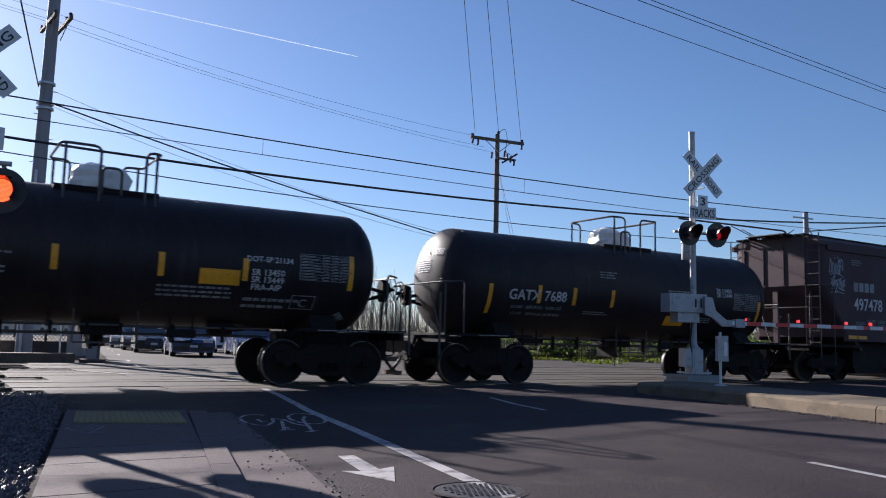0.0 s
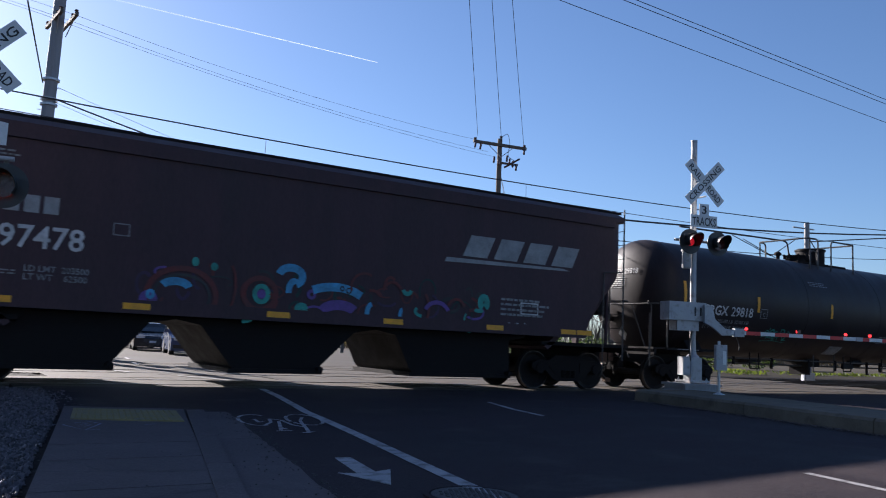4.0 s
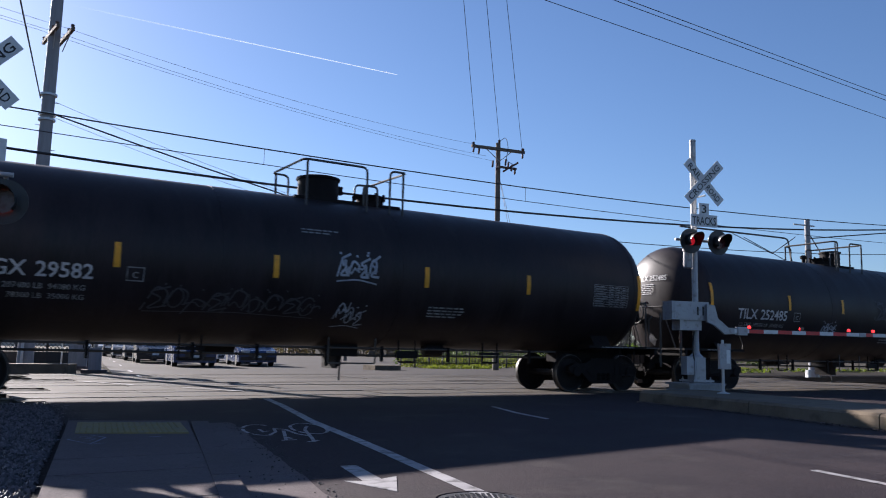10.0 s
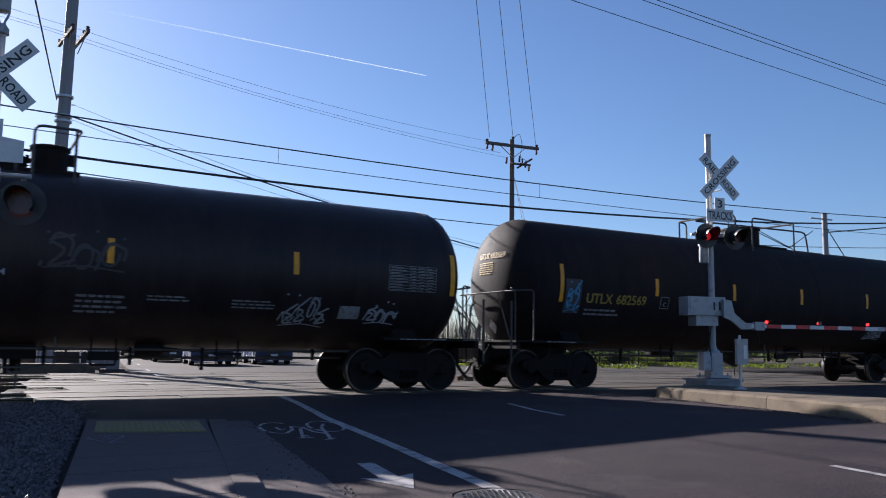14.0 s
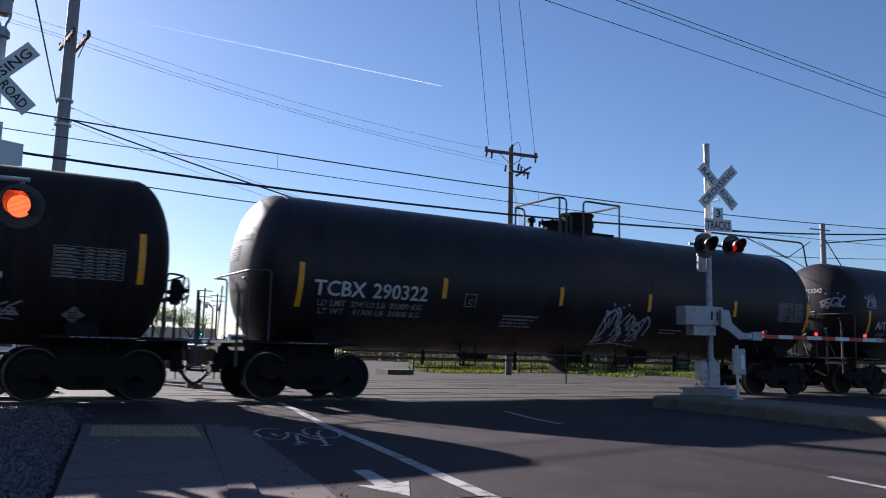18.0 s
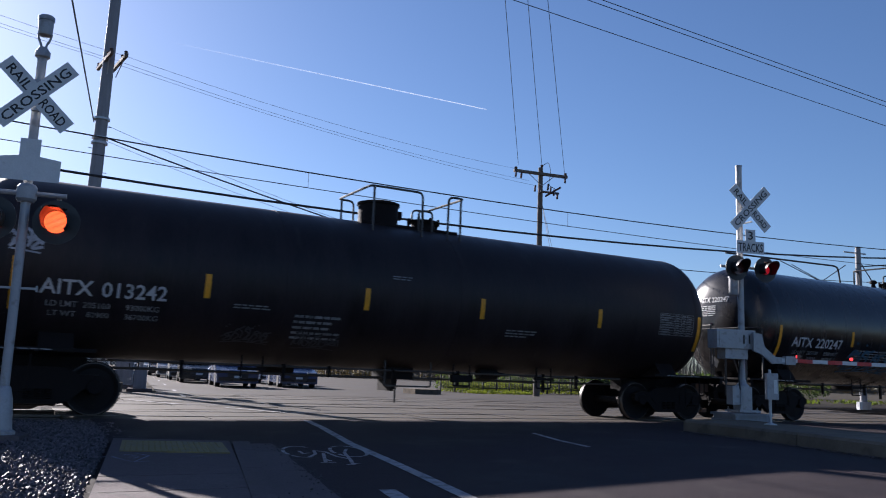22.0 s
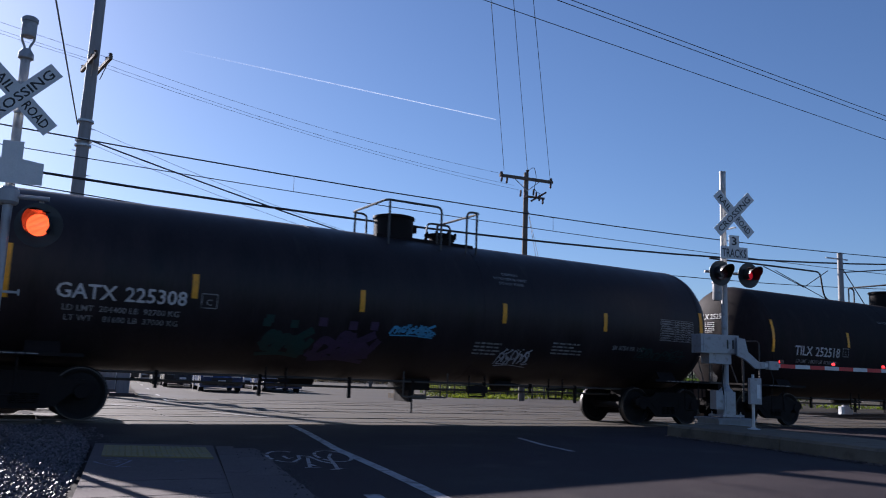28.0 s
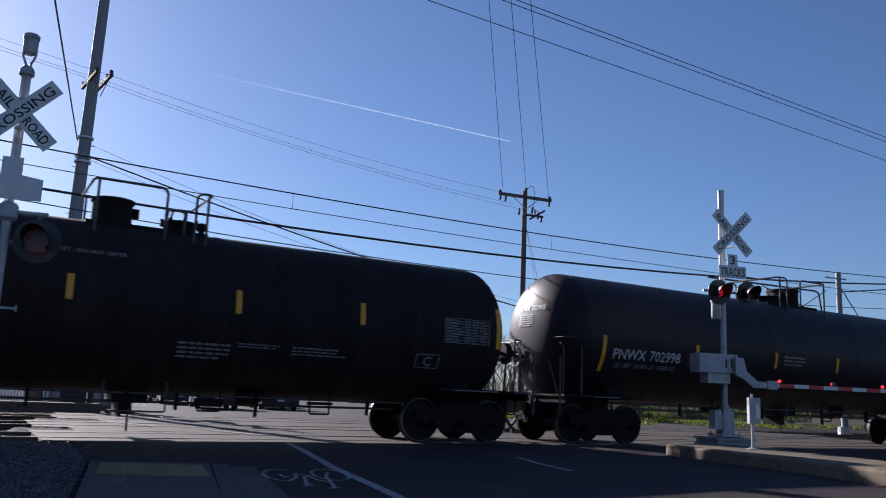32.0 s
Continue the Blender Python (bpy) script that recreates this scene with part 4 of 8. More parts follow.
def table_bm(bend, x0, x1, s0, s1, rows=9):
    """A stencilled data table, its small print as plain bars."""
    bm = bmesh.new()
    t = 0.008
    for i in range(rows + 1):
        s = s0 + (s1 - s0) * i / rows
        strip_bm(bend, x0, x1, s, s + t, 1, bm)
    for u in (0, 0.45, 0.63, 0.8, 1):
        x = x0 + (x1 - x0) * u
        strip_bm(bend, x, x + t * 1.3, s0, s1, 2, bm)
    rng = random.Random(int((x1 - x0) * 1000))
    for i in range(rows):
        for u0, u1 in ((0.03, 0.4), (0.48, 0.6), (0.66, 0.77), (0.83, 0.95)):
            s = s0 + (s1 - s0) * (i + 0.3) / rows
            strip_bm(bend, x0 + (x1 - x0) * u0, x0 + (x1 - x0) * (u0 + (u1 - u0) * rng.uniform(0.6, 1)), s, s + (s1 - s0) / rows * 0.24, 1, bm)
    return bm


def bars_bm(bend, x0, x1, s0, s1, rows):
    """Lines of small print as plain bars."""
    bm = bmesh.new()
    rng = random.Random(int(abs(x0 * 977)))
    for i in range(rows):
        s = s1 - (s1 - s0) * (i + 0.75) / rows
        h = (s1 - s0) / rows * 0.45
        x = x0
        stop = x1 - (x1 - x0) * rng.uniform(0, 0.3)
        while x < stop:
            w = rng.uniform(0.08, 0.2)
            strip_bm(bend, x, min(x + w, x1), s, s + h, 1, bm)
            x += w + 0.03
    return bm


def outline_square(bend, x0, x1, s0, s1, t=0.02):
    bm = bmesh.new()
    for a, b, c, d in ((x0, x1, s0, s0 + t), (x0, x1, s1 - t, s1), (x0, x0 + t, s0, s1), (x1 - t, x1, s0, s1)):
        strip_bm(bend, a, b, c, d, 2, bm)
    return bm


def tank_car(x0, x1, label, paint=TANKBLACK, r=1.60, zc=2.52, code="", number="", code_lettered=True, mark=None, mark_s=None, mark_mat=LETTER,
             stripes=(), ends=None, stripe_top=2.72, end_top=2.92, dome=None, loads=(), brake=-1, extras=(), top_kind=(0.0, ((0, 0.4), (1.0, 2.5)), 1.5, 0.44), hoop=1.16, head_tag=0, table=None, nose=0.0, tail=0.0):
    """A tank car between two couplings at x0 and x1 along the train."""
    mid, half = (x0 + x1) / 2, (x1 - x0) / 2
    car = thing("tank_car", label, "tank car", pose(mid - train_x(0), TRACK_Y, RAIL_Z), group="freight train")
    CARS.append((car, mid))
    bend = tank_bend(r, zc)
    loc = lambda x: x - mid
    S = lambda z: s_of(z - RAIL_Z, r, zc)
    # shell with dished heads and weld rings
    seam, stop, depth = half - 1.47 + nose, half - 1.47 - tail, min(0.74, r * 0.47)
    prof = []
    for i in range(13):
        a = math.pi / 2 * i / 12
        prof.append((r * math.sin(a) ** 0.86 if i else 0.0, -seam - depth * math.cos(a)))
    for i in range(1, 10):
        prof.append((r, -seam + (stop + seam) * i / 10))
    prof += [(rr, stop - seam - h) for rr, h in reversed(prof[:13])]
    part("tank", lathe(prof, "x", 56, (0, 0, zc)), paint, car, "", smooth=True)
    for k in (-seam + 0.03, loc(dome if dome is not None else mid) - 1.9, loc(dome if dome is not None else mid) + 1.95, stop - 0.03):
        part("jacket_band", lathe([(r - 0.01, k - 0.03), (r + 0.005, k - 0.028), (r + 0.005, k + 0.028), (r - 0.01, k + 0.03)], "x", 56, (0, 0, zc), loop=True), paint, car, "")
    # reflective stripes
    e0, e1 = ends or (x0 + 1.42, x1 - 1.42)
    for k, x in enumerate((e0, *stripes, e1)):
        end = k in (0, len(stripes) + 1)
        top = S(end_top if end else stripe_top)
        h = (0.9 if r > 1.5 else 0.72) if end else 0.44
        part("reflective_stripe", strip_bm(bend, loc(x) - 0.055, loc(x) + 0.055, top - h, top, 10 if end else 4), STRIPE, car, "yellow reflective stripe")
    # reporting marks
    if mark:
        m0, m1, mz = mark
        sb = S(mz) if mark_s is None else mark_s
        w_all = m1 - m0
        (ca, cb), (na, nb) = text_width(code, 1.0), text_width(number, 1.0)
        ks = w_all / ((cb - ca) + 0.36 + (nb - na))
        cut = m1 - ks * (nb - na)
        if code_lettered:
            wrapped_text(car, "car_code", code, loc(m0), loc(m0) + ks * (cb - ca), sb, bend, mark_mat, "stencilled car code")
        wrapped_text(car, "car_number", number, loc(cut), loc(m1), sb, bend, mark_mat, "stencilled car number")
        for i, (a, b) in enumerate(loads):
            wrapped_text(car, "load_limit", a, loc(m0) + 0.12 + 0.05 * i, loc(m1) - 0.1, sb - 0.22 - 0.18 * i, bend, FAINT, "small faded load lettering", size=None)
    # data table and qualification box near the far end
    t1 = loc(x1 - 1.75)
    ta = (loc(table[0]), loc(table[1]), S(table[2]), S(table[3])) if table else (t1 - 1.12, t1, S(2.2), S(2.72))
    part("data_table", table_bm(bend, *ta), TABLEINK, car, "stencilled data table")
    for ex in extras:
        kind = ex[0]
        if kind == "tag":
            _, a, b, z0, z1, seed, n, w, m = ex
            part("graffiti", scribble(bend, loc(a), loc(b), S(z0), S(z1), seed, n, w), m, car, "sprayed graffiti tag")
        elif kind == "bars":
            _, a, b, z0, z1, n = ex
            part("small_print", bars_bm(bend, loc(a), loc(b), S(z0), S(z1), n), FAINT, car, "lines of faded small print")
        elif kind == "square":
            _, a, b, z0, z1 = ex
            sq = part("stencil_square", outline_square(bend, loc(a), loc(b), S(z0), S(z1)), FAINT, car, "outlined stencil square")
            wrapped_text(car, "stencil_letter", "C", loc(a) + (b - a) * 0.33, loc(b) - (b - a) * 0.33, S(z0) + 0.06, bend, FAINT, "", parent=sq)
        elif kind == "patch":
            _, a, b, z0, z1, m, lab = ex
            part("paint_patch", strip_bm(bend, loc(a), loc(b), S(z0), S(z1), 5), m, car, lab)
        elif kind == "text":
            _, body, a, b, z, m = ex
            wrapped_text(car, "stencil", body, loc(a), loc(b), S(z), bend, m, "stencilled lettering")
        elif kind == "placard":
            _, a, z = ex
            bm = bmesh.new()
            q = [bm.verts.new(bend(loc(a) + dx, S(z) + dz, 0.03)) for dx, dz in ((0.19, 0), (0, 0.19), (-0.19, 0), (0, -0.19))]
            bm.faces.new(q)
            pl = part("placard", bm, FAINT, car, "diamond hazard placard")
            part("placard_print", bars_bm(lambda x, s: bend(x, s, 0.035), loc(a) - 0.09, loc(a) + 0.09, S(z) - 0.08, S(z) + 0.08, 3), SIGNBLACK, pl)
    # platform, housing and rails on top
    top = zc + r
    q0, rails, hx, hr = loc(top_kind[0]), top_kind[1], top_kind[2], top_kind[3]
    run = rails[-1][1]
    mx = rails[0][1] + 0.45 if hx < run / 2 else 0.55
    dx = q0 + (hx + mx) / 2
    p0, p1 = q0 - 0.05, q0 + run + 0.05
    deck = part("top_platform", box(p0, p1, -0.56, 0.56, top - 0.1, top - 0.055), GEAR, car, "black steel top platform", bevel=0.008)
    for s in (-1, 1):
        part("platform_edge", box(p0, p1, s * 0.565 - 0.01, s * 0.565 + 0.01, top - 0.13, top - 0.04), GEAR, deck)
    if r > 1.5:
        vh = part("valve_housing", lathe([(hr, 0), (hr, 0.5), (hr + 0.035, 0.51), (hr + 0.035, 0.56), (hr - 0.03, 0.58), (0.0, 0.6)], "z", 28, (q0 + hx, 0, top - 0.08)), GEAR, car, "black round valve housing", smooth=True)
        part("hasp", box(q0 + hx + hr - 0.02, q0 + hx + hr + 0.12, -0.07, 0.07, top + 0.18, top + 0.36), GEAR, vh, bevel=0.01)
        mw = part("manway", lathe([(0.28, -0.1), (0.28, 0.12), (0.33, 0.13), (0.33, 0.18), (0.0, 0.22)], "z", 20, (q0 + mx, -0.1, top + 0.02)), GEAR, car, "bolted round manway lid")
        for k in range(8):
            again("eye_bolt", "eyebolt", lambda: lathe([(0.03, 0.05), (0.035, 0.2), (0.0, 0.21)], "z", 6), GEAR, mw, pose(q0 + mx + 0.36 * math.cos(k * 0.785), -0.1 + 0.36 * math.sin(k * 0.785), top + 0.03))
        part("vent", lathe([(0.06, -0.05), (0.06, 0.2), (0.11, 0.22), (0.11, 0.3), (0.05, 0.34)], "z", 12, (q0 + mx + (0.5 if hx < mx else -0.45), 0.25, top - 0.02)), GEAR, car, "small safety vent")
    else:
        bm = lathe([(0.44, 0), (0.45, 0.1), (0.41, 0.2), (0.43, 0.3), (0.34, 0.42), (0.12, 0.5), (0.0, 0.5)], "z", 14, (q0 + hx - 0.1, 0, top + 0.0))
        rng = random.Random(5)
        for v in bm.verts:
            v.co += Vector((rng.uniform(-0.03, 0.03), rng.uniform(-0.03, 0.03), rng.uniform(-0.015, 0.015)))
        prism([(q0 + hx + 0.1, top), (q0 + hx + 0.5, top), (q0 + hx + 0.56, top + 0.2), (q0 + hx + 0.4, top + 0.4), (q0 + hx + 0.1, top + 0.36)], "y", -0.28, 0.28, bm)
        part("valve_cover", bm, SIGNWHITE, car, "pale dented valve cover", bevel=0.02)
    # hand rails round the platform, open at both sides by the ladders
    W = 0.92 if r > 1.5 else 0.84
    zt, hh, foot = top - 0.06, 0.73, math.sqrt(r * r - W * W) - r - 0.01
    def rail(pts, rr=0.1):
        part("safety_rail", tube(rounded([(q0 + a, y, zt + c) for a, y, c in pts], rr), 0.026, 6), BRAKE, car, "bent tubular safety rail", True)
    for k, (a, b) in enumerate(rails):
        o, n_ = (a, b) if k == 0 else (b, a)
        # each hoop runs up at the gap, along the side, across the end and down the far side
        rail([(n_, -W, foot), (n_, -W, hh), (o, -W, hh), (o, W, hh), (o + (0.38 if k == 0 else -0.38), W, hh), (o + (0.38 if k == 0 else -0.38), W, foot)], 0.13)
        for y in (-W, W):
            rail([(o + (0.08 if k == 0 else -0.08), y, foot), (o + (0.08 if k == 0 else -0.08), y, hh)])
    rail([(rails[0][1] + 0.08, -0.6, -0.1), (rails[0][1] + 0.08, -0.6, 0.4), (rails[0][1] + 0.42, -0.6, 0.4), (rails[0][1] + 0.42, -0.6, -0.1)])
    # print and placard on the head that meets the sun
    def head(y, z):
        q = min(0.97, math.hypot(y, z) / r)
        a = math.asin(q ** (1 / 0.86))
        return (-seam - depth * math.cos(a) - 0.014, y, zc + z)
    if number:
        hp = lambda x, s: head(0.55 - x, s)
        a, b = text_width(code + " " + number, 1.0)
        kx = 1.08 / (b - a)
        hm = YELLOWLET if mark_mat is YELLOWLET else HEADPRINT
        ink = part("head_code", text_bm(code + " " + number, 1.0, lambda x, z: hp((x - a) * kx, 0.58 + z * kx * 1.05)), hm, car, "small car code on the tank head")
        part("head_print", bars_bm(hp, 0.05, 0.65, 0.18, 0.5, 6), hm, ink, "lines of small print")
        bm = bmesh.new()
        bm.faces.new([bm.verts.new(head(0.1 + dy, -1.08 + dz)) for dy, dz in ((-0.17, 0), (0, -0.19), (0.17, 0), (0, 0.19))])
        part("placard", bm, FAINT, car, "faded diamond placard")
    if head_tag:
        def shoulder(x, s):
            # runs off the head round onto the shell
            if x < 0.62:
                return head(-0.3 - x * 1.45, s)
            return bend(-seam + (x - 0.62), s_of(zc + s, r, zc), 0.01)
        part("graffiti", scribble(lambda x, s, lift=0.01: shoulder(x, s), 0.1, 1.1, 0.1, 0.5, head_tag, 5, 0.05), SPRAYWHITE, car, "white sprayed tag across the tank head")
    # belly gear
    zb = zc - r
    part("bottom_outlet", lathe([(0.0, -0.42), (0.09, -0.42), (0.1, -0.2), (0.17, -0.16), (0.22, 0.05)], "z", 16, (dx, 0, zb)), GEAR, car, "bottom outlet valve", smooth=True)
    for y in (-0.62, 0.35):
        part("brake_pipe", tube([(-half + 3.3, y, zb - 0.02), (half - 3.3, y, zb - 0.02)], 0.022, 5), BRAKE, car, "long thin brake pipe")
    part("brake_rod", tube([(-half + 3.3, -0.2, zb - 0.16), (-1.2, -0.2, zb - 0.18), (half - 3.3, -0.2, zb - 0.16)], 0.026, 5), BRAKE, car, "long thin brake rod")
    rng = random.Random(int(mid))
    for k in range(7):
        x = -half + 3.8 + (2 * half - 7.6) * (k + rng.uniform(0.2, 0.8)) / 7
        d = rng.uniform(0.22, 0.42)
        again("hanger", ("hanger", round(d, 1)), lambda d=d: box(-0.03, 0.03, -0.66, -0.6, -round(d, 1), 0.03, box(-0.02, 0.02, -0.66, 0.4, -0.06, -0.02)), GEAR, car, pose(x, 0, zb))
    for k, x in enumerate((dx - 3.4, dx + 1.35, dx + 3.6)):
        again("pipe_bracket", ("ubracket", k % 2), lambda k=k: tube(rounded([(-0.2, -0.7, 0.2), (-0.2, -0.7, -0.3), (0.22, -0.7, -0.3), (0.22, -0.7, 0.2)], 0.03), 0.02, 5, box(-0.26, 0.28, -0.74, -0.66, -0.12 - 0.1 * (k % 2), -0.06)), GEAR, car, pose(x, 0, zb), "bent pipe bracket under the tank")
    part("drain_pipe", tube([(dx + 0.02, -0.1, zb - 0.3), (dx + 0.02, -0.1, zb - 0.72)], 0.02, 6), BRAKE, car, "thin drain pipe")
    part("valve_skid", box(dx - 0.34, dx + 0.3, -0.4, 0.4, zb - 0.2, zb + 0.06, box(dx - 0.2, dx - 0.14, -0.36, 0.36, zb - 0.46, zb - 0.2)), GEAR, car, "protective skid round the outlet", bevel=0.02)
    part("brake_cylinder", lathe([(0.0, -0.28), (0.13, -0.26), (0.13, 0.2), (0.06, 0.26), (0.02, 0.6)], "x", 14, (dx + 2.2, -0.45, zb - 0.02)), GEAR, car, "brake cylinder", smooth=True)
    part("air_reservoir", lathe([(0.0, -0.42), (0.16, -0.36), (0.19, -0.25), (0.19, 0.25), (0.16, 0.36), (0.0, 0.42)], "x", 14, (dx - 2.6, 0.3, zb - 0.02)), GEAR, car, "air reservoir", smooth=True)
    bm = tube(rounded([(dx - 0.55, -0.75, zb + 0.25), (dx - 0.55, -0.75, zb - 0.34), (dx + 0.55, -0.75, zb - 0.34), (dx + 0.55, -0.75, zb + 0.25)], 0.04), 0.018, 5)
    part("outlet_guard", bm, BRAKE, car, "bent bar step under the tank")
    for sgn in (-1, 1):
        coupling(car, half, brake == sgn, sgn)
        tank_end(car, half, sgn, brake == sgn, hoop)
        truck(car, sgn * (half - 2.08))
    return car


def hopper_car(x0, x1):
    """A covered hopper: slab sides, sloped ends, chutes, roof with running board."""
    mid, half = (x0 + x1) / 2, (x1 - x0) / 2
    car = thing("covered_hopper_car", "brown covered hopper car with white lettering and graffiti", "hopper car", pose(mid - train_x(0), TRACK_Y, RAIL_Z), group="freight train")
    CARS.append((car, mid))
    loc = lambda x: x - mid
    hw, zs = 1.6, 1.38
    side = lambda x, s, lift=0.008: (x, -hw - lift - 0.012, s)
    a, b = loc(-74.56), loc(-58.55)
    # body side outline with the corners cut along the slope sheets
    def ring(x0, x1, w, rad, z):
        pts = []
        for cx, cy, t0 in ((x1 - rad, w - rad, 0), (x0 + rad, w - rad, 90), (x0 + rad, -w + rad, 180), (x1 - rad, -w + rad, 270)):
            for i in range(7):
                t = radians(t0 + 15 * i)
                pts.append((cx + rad * math.cos(t), cy + rad * math.sin(t), z))
        return pts
    bm = bmesh.new()
    rows = [[bm.verts.new(p) for p in ring(*q)] for q in ((a + 1.3, b - 1.2, hw, 0.1, zs), (a + 1.25, b - 1.1, hw, 0.1, 1.66), (a + 0.6, b - 0.55, hw, 0.25, 2.3), (a + 0.1, b - 0.06, hw, 0.4, 2.8), (a, b, hw, 0.42, 2.95), (a, b, hw, 0.42, 4.2))]
    for p, q in zip(rows, rows[1:]):
        for i in range(28):
            bm.faces.new((p[i], p[(i + 1) % 28], q[(i + 1) % 28], q[i]))
    bm.faces.new(rows[-1]), bm.faces.new(rows[0][::-1])
    part("hopper_body", bm, HOPPER, car, "brown steel hopper body with rounded corners", bevel=0.01)
    roof = [(-hw - 0.02, 4.2), (-hw - 0.02, 4.32), (-1.35, 4.46), (-0.6, 4.53), (0.6, 4.53), (1.35, 4.46), (hw + 0.02, 4.32), (hw + 0.02, 4.2)]
    part("roof", prism(roof, "x", a + 0.04, b - 0.04), HOPPER, car, "brown curved roof", bevel=0.01)
    rb = bmesh.new()
    for y in (-0.95, 0.95):
        for i in range(70):
            x = a - 0.15 + (b - a + 0.3) * i / 69
            box(x - 0.04, x + 0.04, y - 0.28, y + 0.28, 4.52, 4.55, rb)
        for yy in (-0.28, 0, 0.28):
            box(a - 0.2, b + 0.2, y + yy - 0.012, y + yy + 0.012, 4.49, 4.545, rb)
    part("running_board", rb, GEAR, car, "open grating roof walk")
    for k in range(10):
        x = a + 0.5 + (b - a - 1.0) * k / 9
        again("roof_hatch", "hatch", lambda: box(-0.62, 0.62, -0.32, 0.32, 4.5, 4.6), HOPPER, car, pose(x, 0, 0), bevel=0.03)
    x = a - 0.2
    pl = part("roof_end_platform", box(x - 0.22, x + 0.24, -0.7, 0.7, 4.56, 4.59), BRAKE, car, "open grating platform at the roof end", bevel=0.006)
    for y in (-0.6, 0.0, 0.6):
        part("platform_bracket", box(x - 0.2, x + 0.22, y - 0.02, y + 0.02, 4.5, 4.558), GEAR, pl)
    # side ribs, top chord and sill
    for s in (-1, 1):
        part("top_chord", box(a + 0.4, b - 0.4, s * (hw + 0.005) - 0.05, s * (hw + 0.005) + 0.05, 4.05, 4.22), HOPPER, car, bevel=0.01)
        part("side_sill", box(a + 1.3, b - 1.3, s * hw - 0.06, s * hw + 0.06, zs - 0.12, zs + 0.12), HOPPER, car, "", bevel=0.01)
    for sgn in (-1, 1):
        m = pose(0, 0, 0, 0, 0, 0 if sgn > 0 else 180)
        again("slope_sheet", "slope", lambda: prism([(half - 0.93, 2.93), (half - 2.2, 1.7), (half - 3.1, 0.95), (half - 3.2, 1.02), (half - 2.25, 1.85), (half - 1.0, 3.05)], "y", -1.5, 1.5), HOPPER, car, m, "sloped end sheet")
        for y in (-1.1, -0.37, 0.37, 1.1):
            again("end_rib", ("endrib", y), lambda y=y: box(half - 0.86, half - 0.79, y - 0.04, y + 0.04, 3.0, 4.2), HOPPER, car, m, "", bevel=0.01)
        again("end_rail", "endrail", lambda: tube(rounded([(half - 0.82, -1.62, 2.25), (half - 0.5, -1.5, 2.25), (half - 0.5, 1.5, 2.25), (half - 0.82, 1.62, 2.25)], 0.08), 0.018, 6), BRAKE, car, m, "hand rail across the car end", True)
        again("end_post", "endpost", lambda: box(half - 0.98, half - 0.9, -0.09, 0.09, 1.12, 2.95), HOPPER, car, m, "broad upright end post", bevel=0.01)
        again("shear_plate", "shear", lambda: box(half - 3.3, half - 0.5, -1.5, 1.5, 1.06, 1.14), GEAR, car, m)
        for s in (-1, 1):
            again("end_leg", ("leg", s), lambda s=s: tube([(half - 0.98, s * 1.2, 1.12), (half - 0.98, s * 1.2, 2.95)], 0.05, 6), HOPPER, car, m)
            def lad(s=s):
                bm = bmesh.new()
                for y in (s * 1.62, s * 1.14):
                    tube([(half - 0.82, y, 0.75 if abs(y) > 1.5 else 1.15), (half - 0.82, y, 4.55)], 0.02, 5, bm)
                for k in range(11):
                    tube([(half - 0.82, s * 1.62, 0.85 + k * 0.35), (half - 0.82, s * 1.14, 0.85 + k * 0.35)], 0.011, 4, bm)
                return bm
            again("end_ladder", ("lad", s), lad, BRAKE, car, m, "steel ladder at the car end")
            again("side_grab", ("sgrab", s), lambda s=s: tube(rounded([(half - 1.5, s * 1.64, 0.5), (half - 1.5, s * 1.64, 2.9), (half - 0.9, s * 1.64, 2.95)], 0.05), 0.016, 5), BRAKE, car, m)
        coupling(car, half, sgn > 0, sgn)
        truck(car, sgn * (half - 2.08))
    bm = bmesh.new()
    n = 18
    tube([(half - 0.66, -0.55 + 0.28 * math.cos(6.2832 * i / n), 2.2 + 0.28 * math.sin(6.2832 * i / n)) for i in range(n + 1)], 0.014, 5, bm)
    for k in range(5):
        tube([(half - 0.7, -0.55, 2.2), (half - 0.66, -0.55 + 0.28 * math.cos(1.2566 * k), 2.2 + 0.28 * math.sin(1.2566 * k))], 0.011, 5, bm)
    part("brake_wheel", bm, BRAKE, car, "spoked hand brake wheel")
    part("brake_housing", box(half - 0.95, half - 0.7, -0.85, -0.35, 1.9, 2.45), GEAR, car, bevel=0.02)
    # discharge chutes, much darker than the body
    for x, lo, hi in ((-71.46, 1.0, 1.96), (-67.52, 1.96, 2.1), (-63.25, 2.1, 1.8)):
        xx = loc(x)
        hl, hr = (0.86, 0.86) if x < -64 else (1.2, 1.28)
        part("discharge_chute", prism([(-lo, zs), (hi, zs), (hi, 1.2), (hi - 0.45, 1.12), (hr + 0.1, 0.45), (hr, 0.34), (-hl, 0.34), (-hl - 0.1, 0.45), (-max(hl + 0.12, lo - 0.45), 1.12), (-lo, 1.2)], "y", -1.3, 1.3), GEAR, car, "near-black tapered discharge chute", bevel=0.02).matrix_basis = pose(xx, 0, 0)
        gate = part("outlet_gate", box(-hl - 0.1, hr + 0.1, -1.36, 1.36, 0.26, 0.345), GEAR, car, bevel=0.01)
        gate.matrix_basis = pose(xx, 0, 0)
        part("capstan", lathe([(0.0, -1.46), (0.06, -1.45), (0.06, -1.3)], "y", 8, (hr + 0.02, 0, 0.36)), GEAR, gate)
    # lettering
    L = lambda z: z - RAIL_Z
    part("company_name", block_letters(side, loc(-72.79), loc(-71.6), L(2.93), L(3.22), 4), TABLEINK, car, "four plain white block letters")
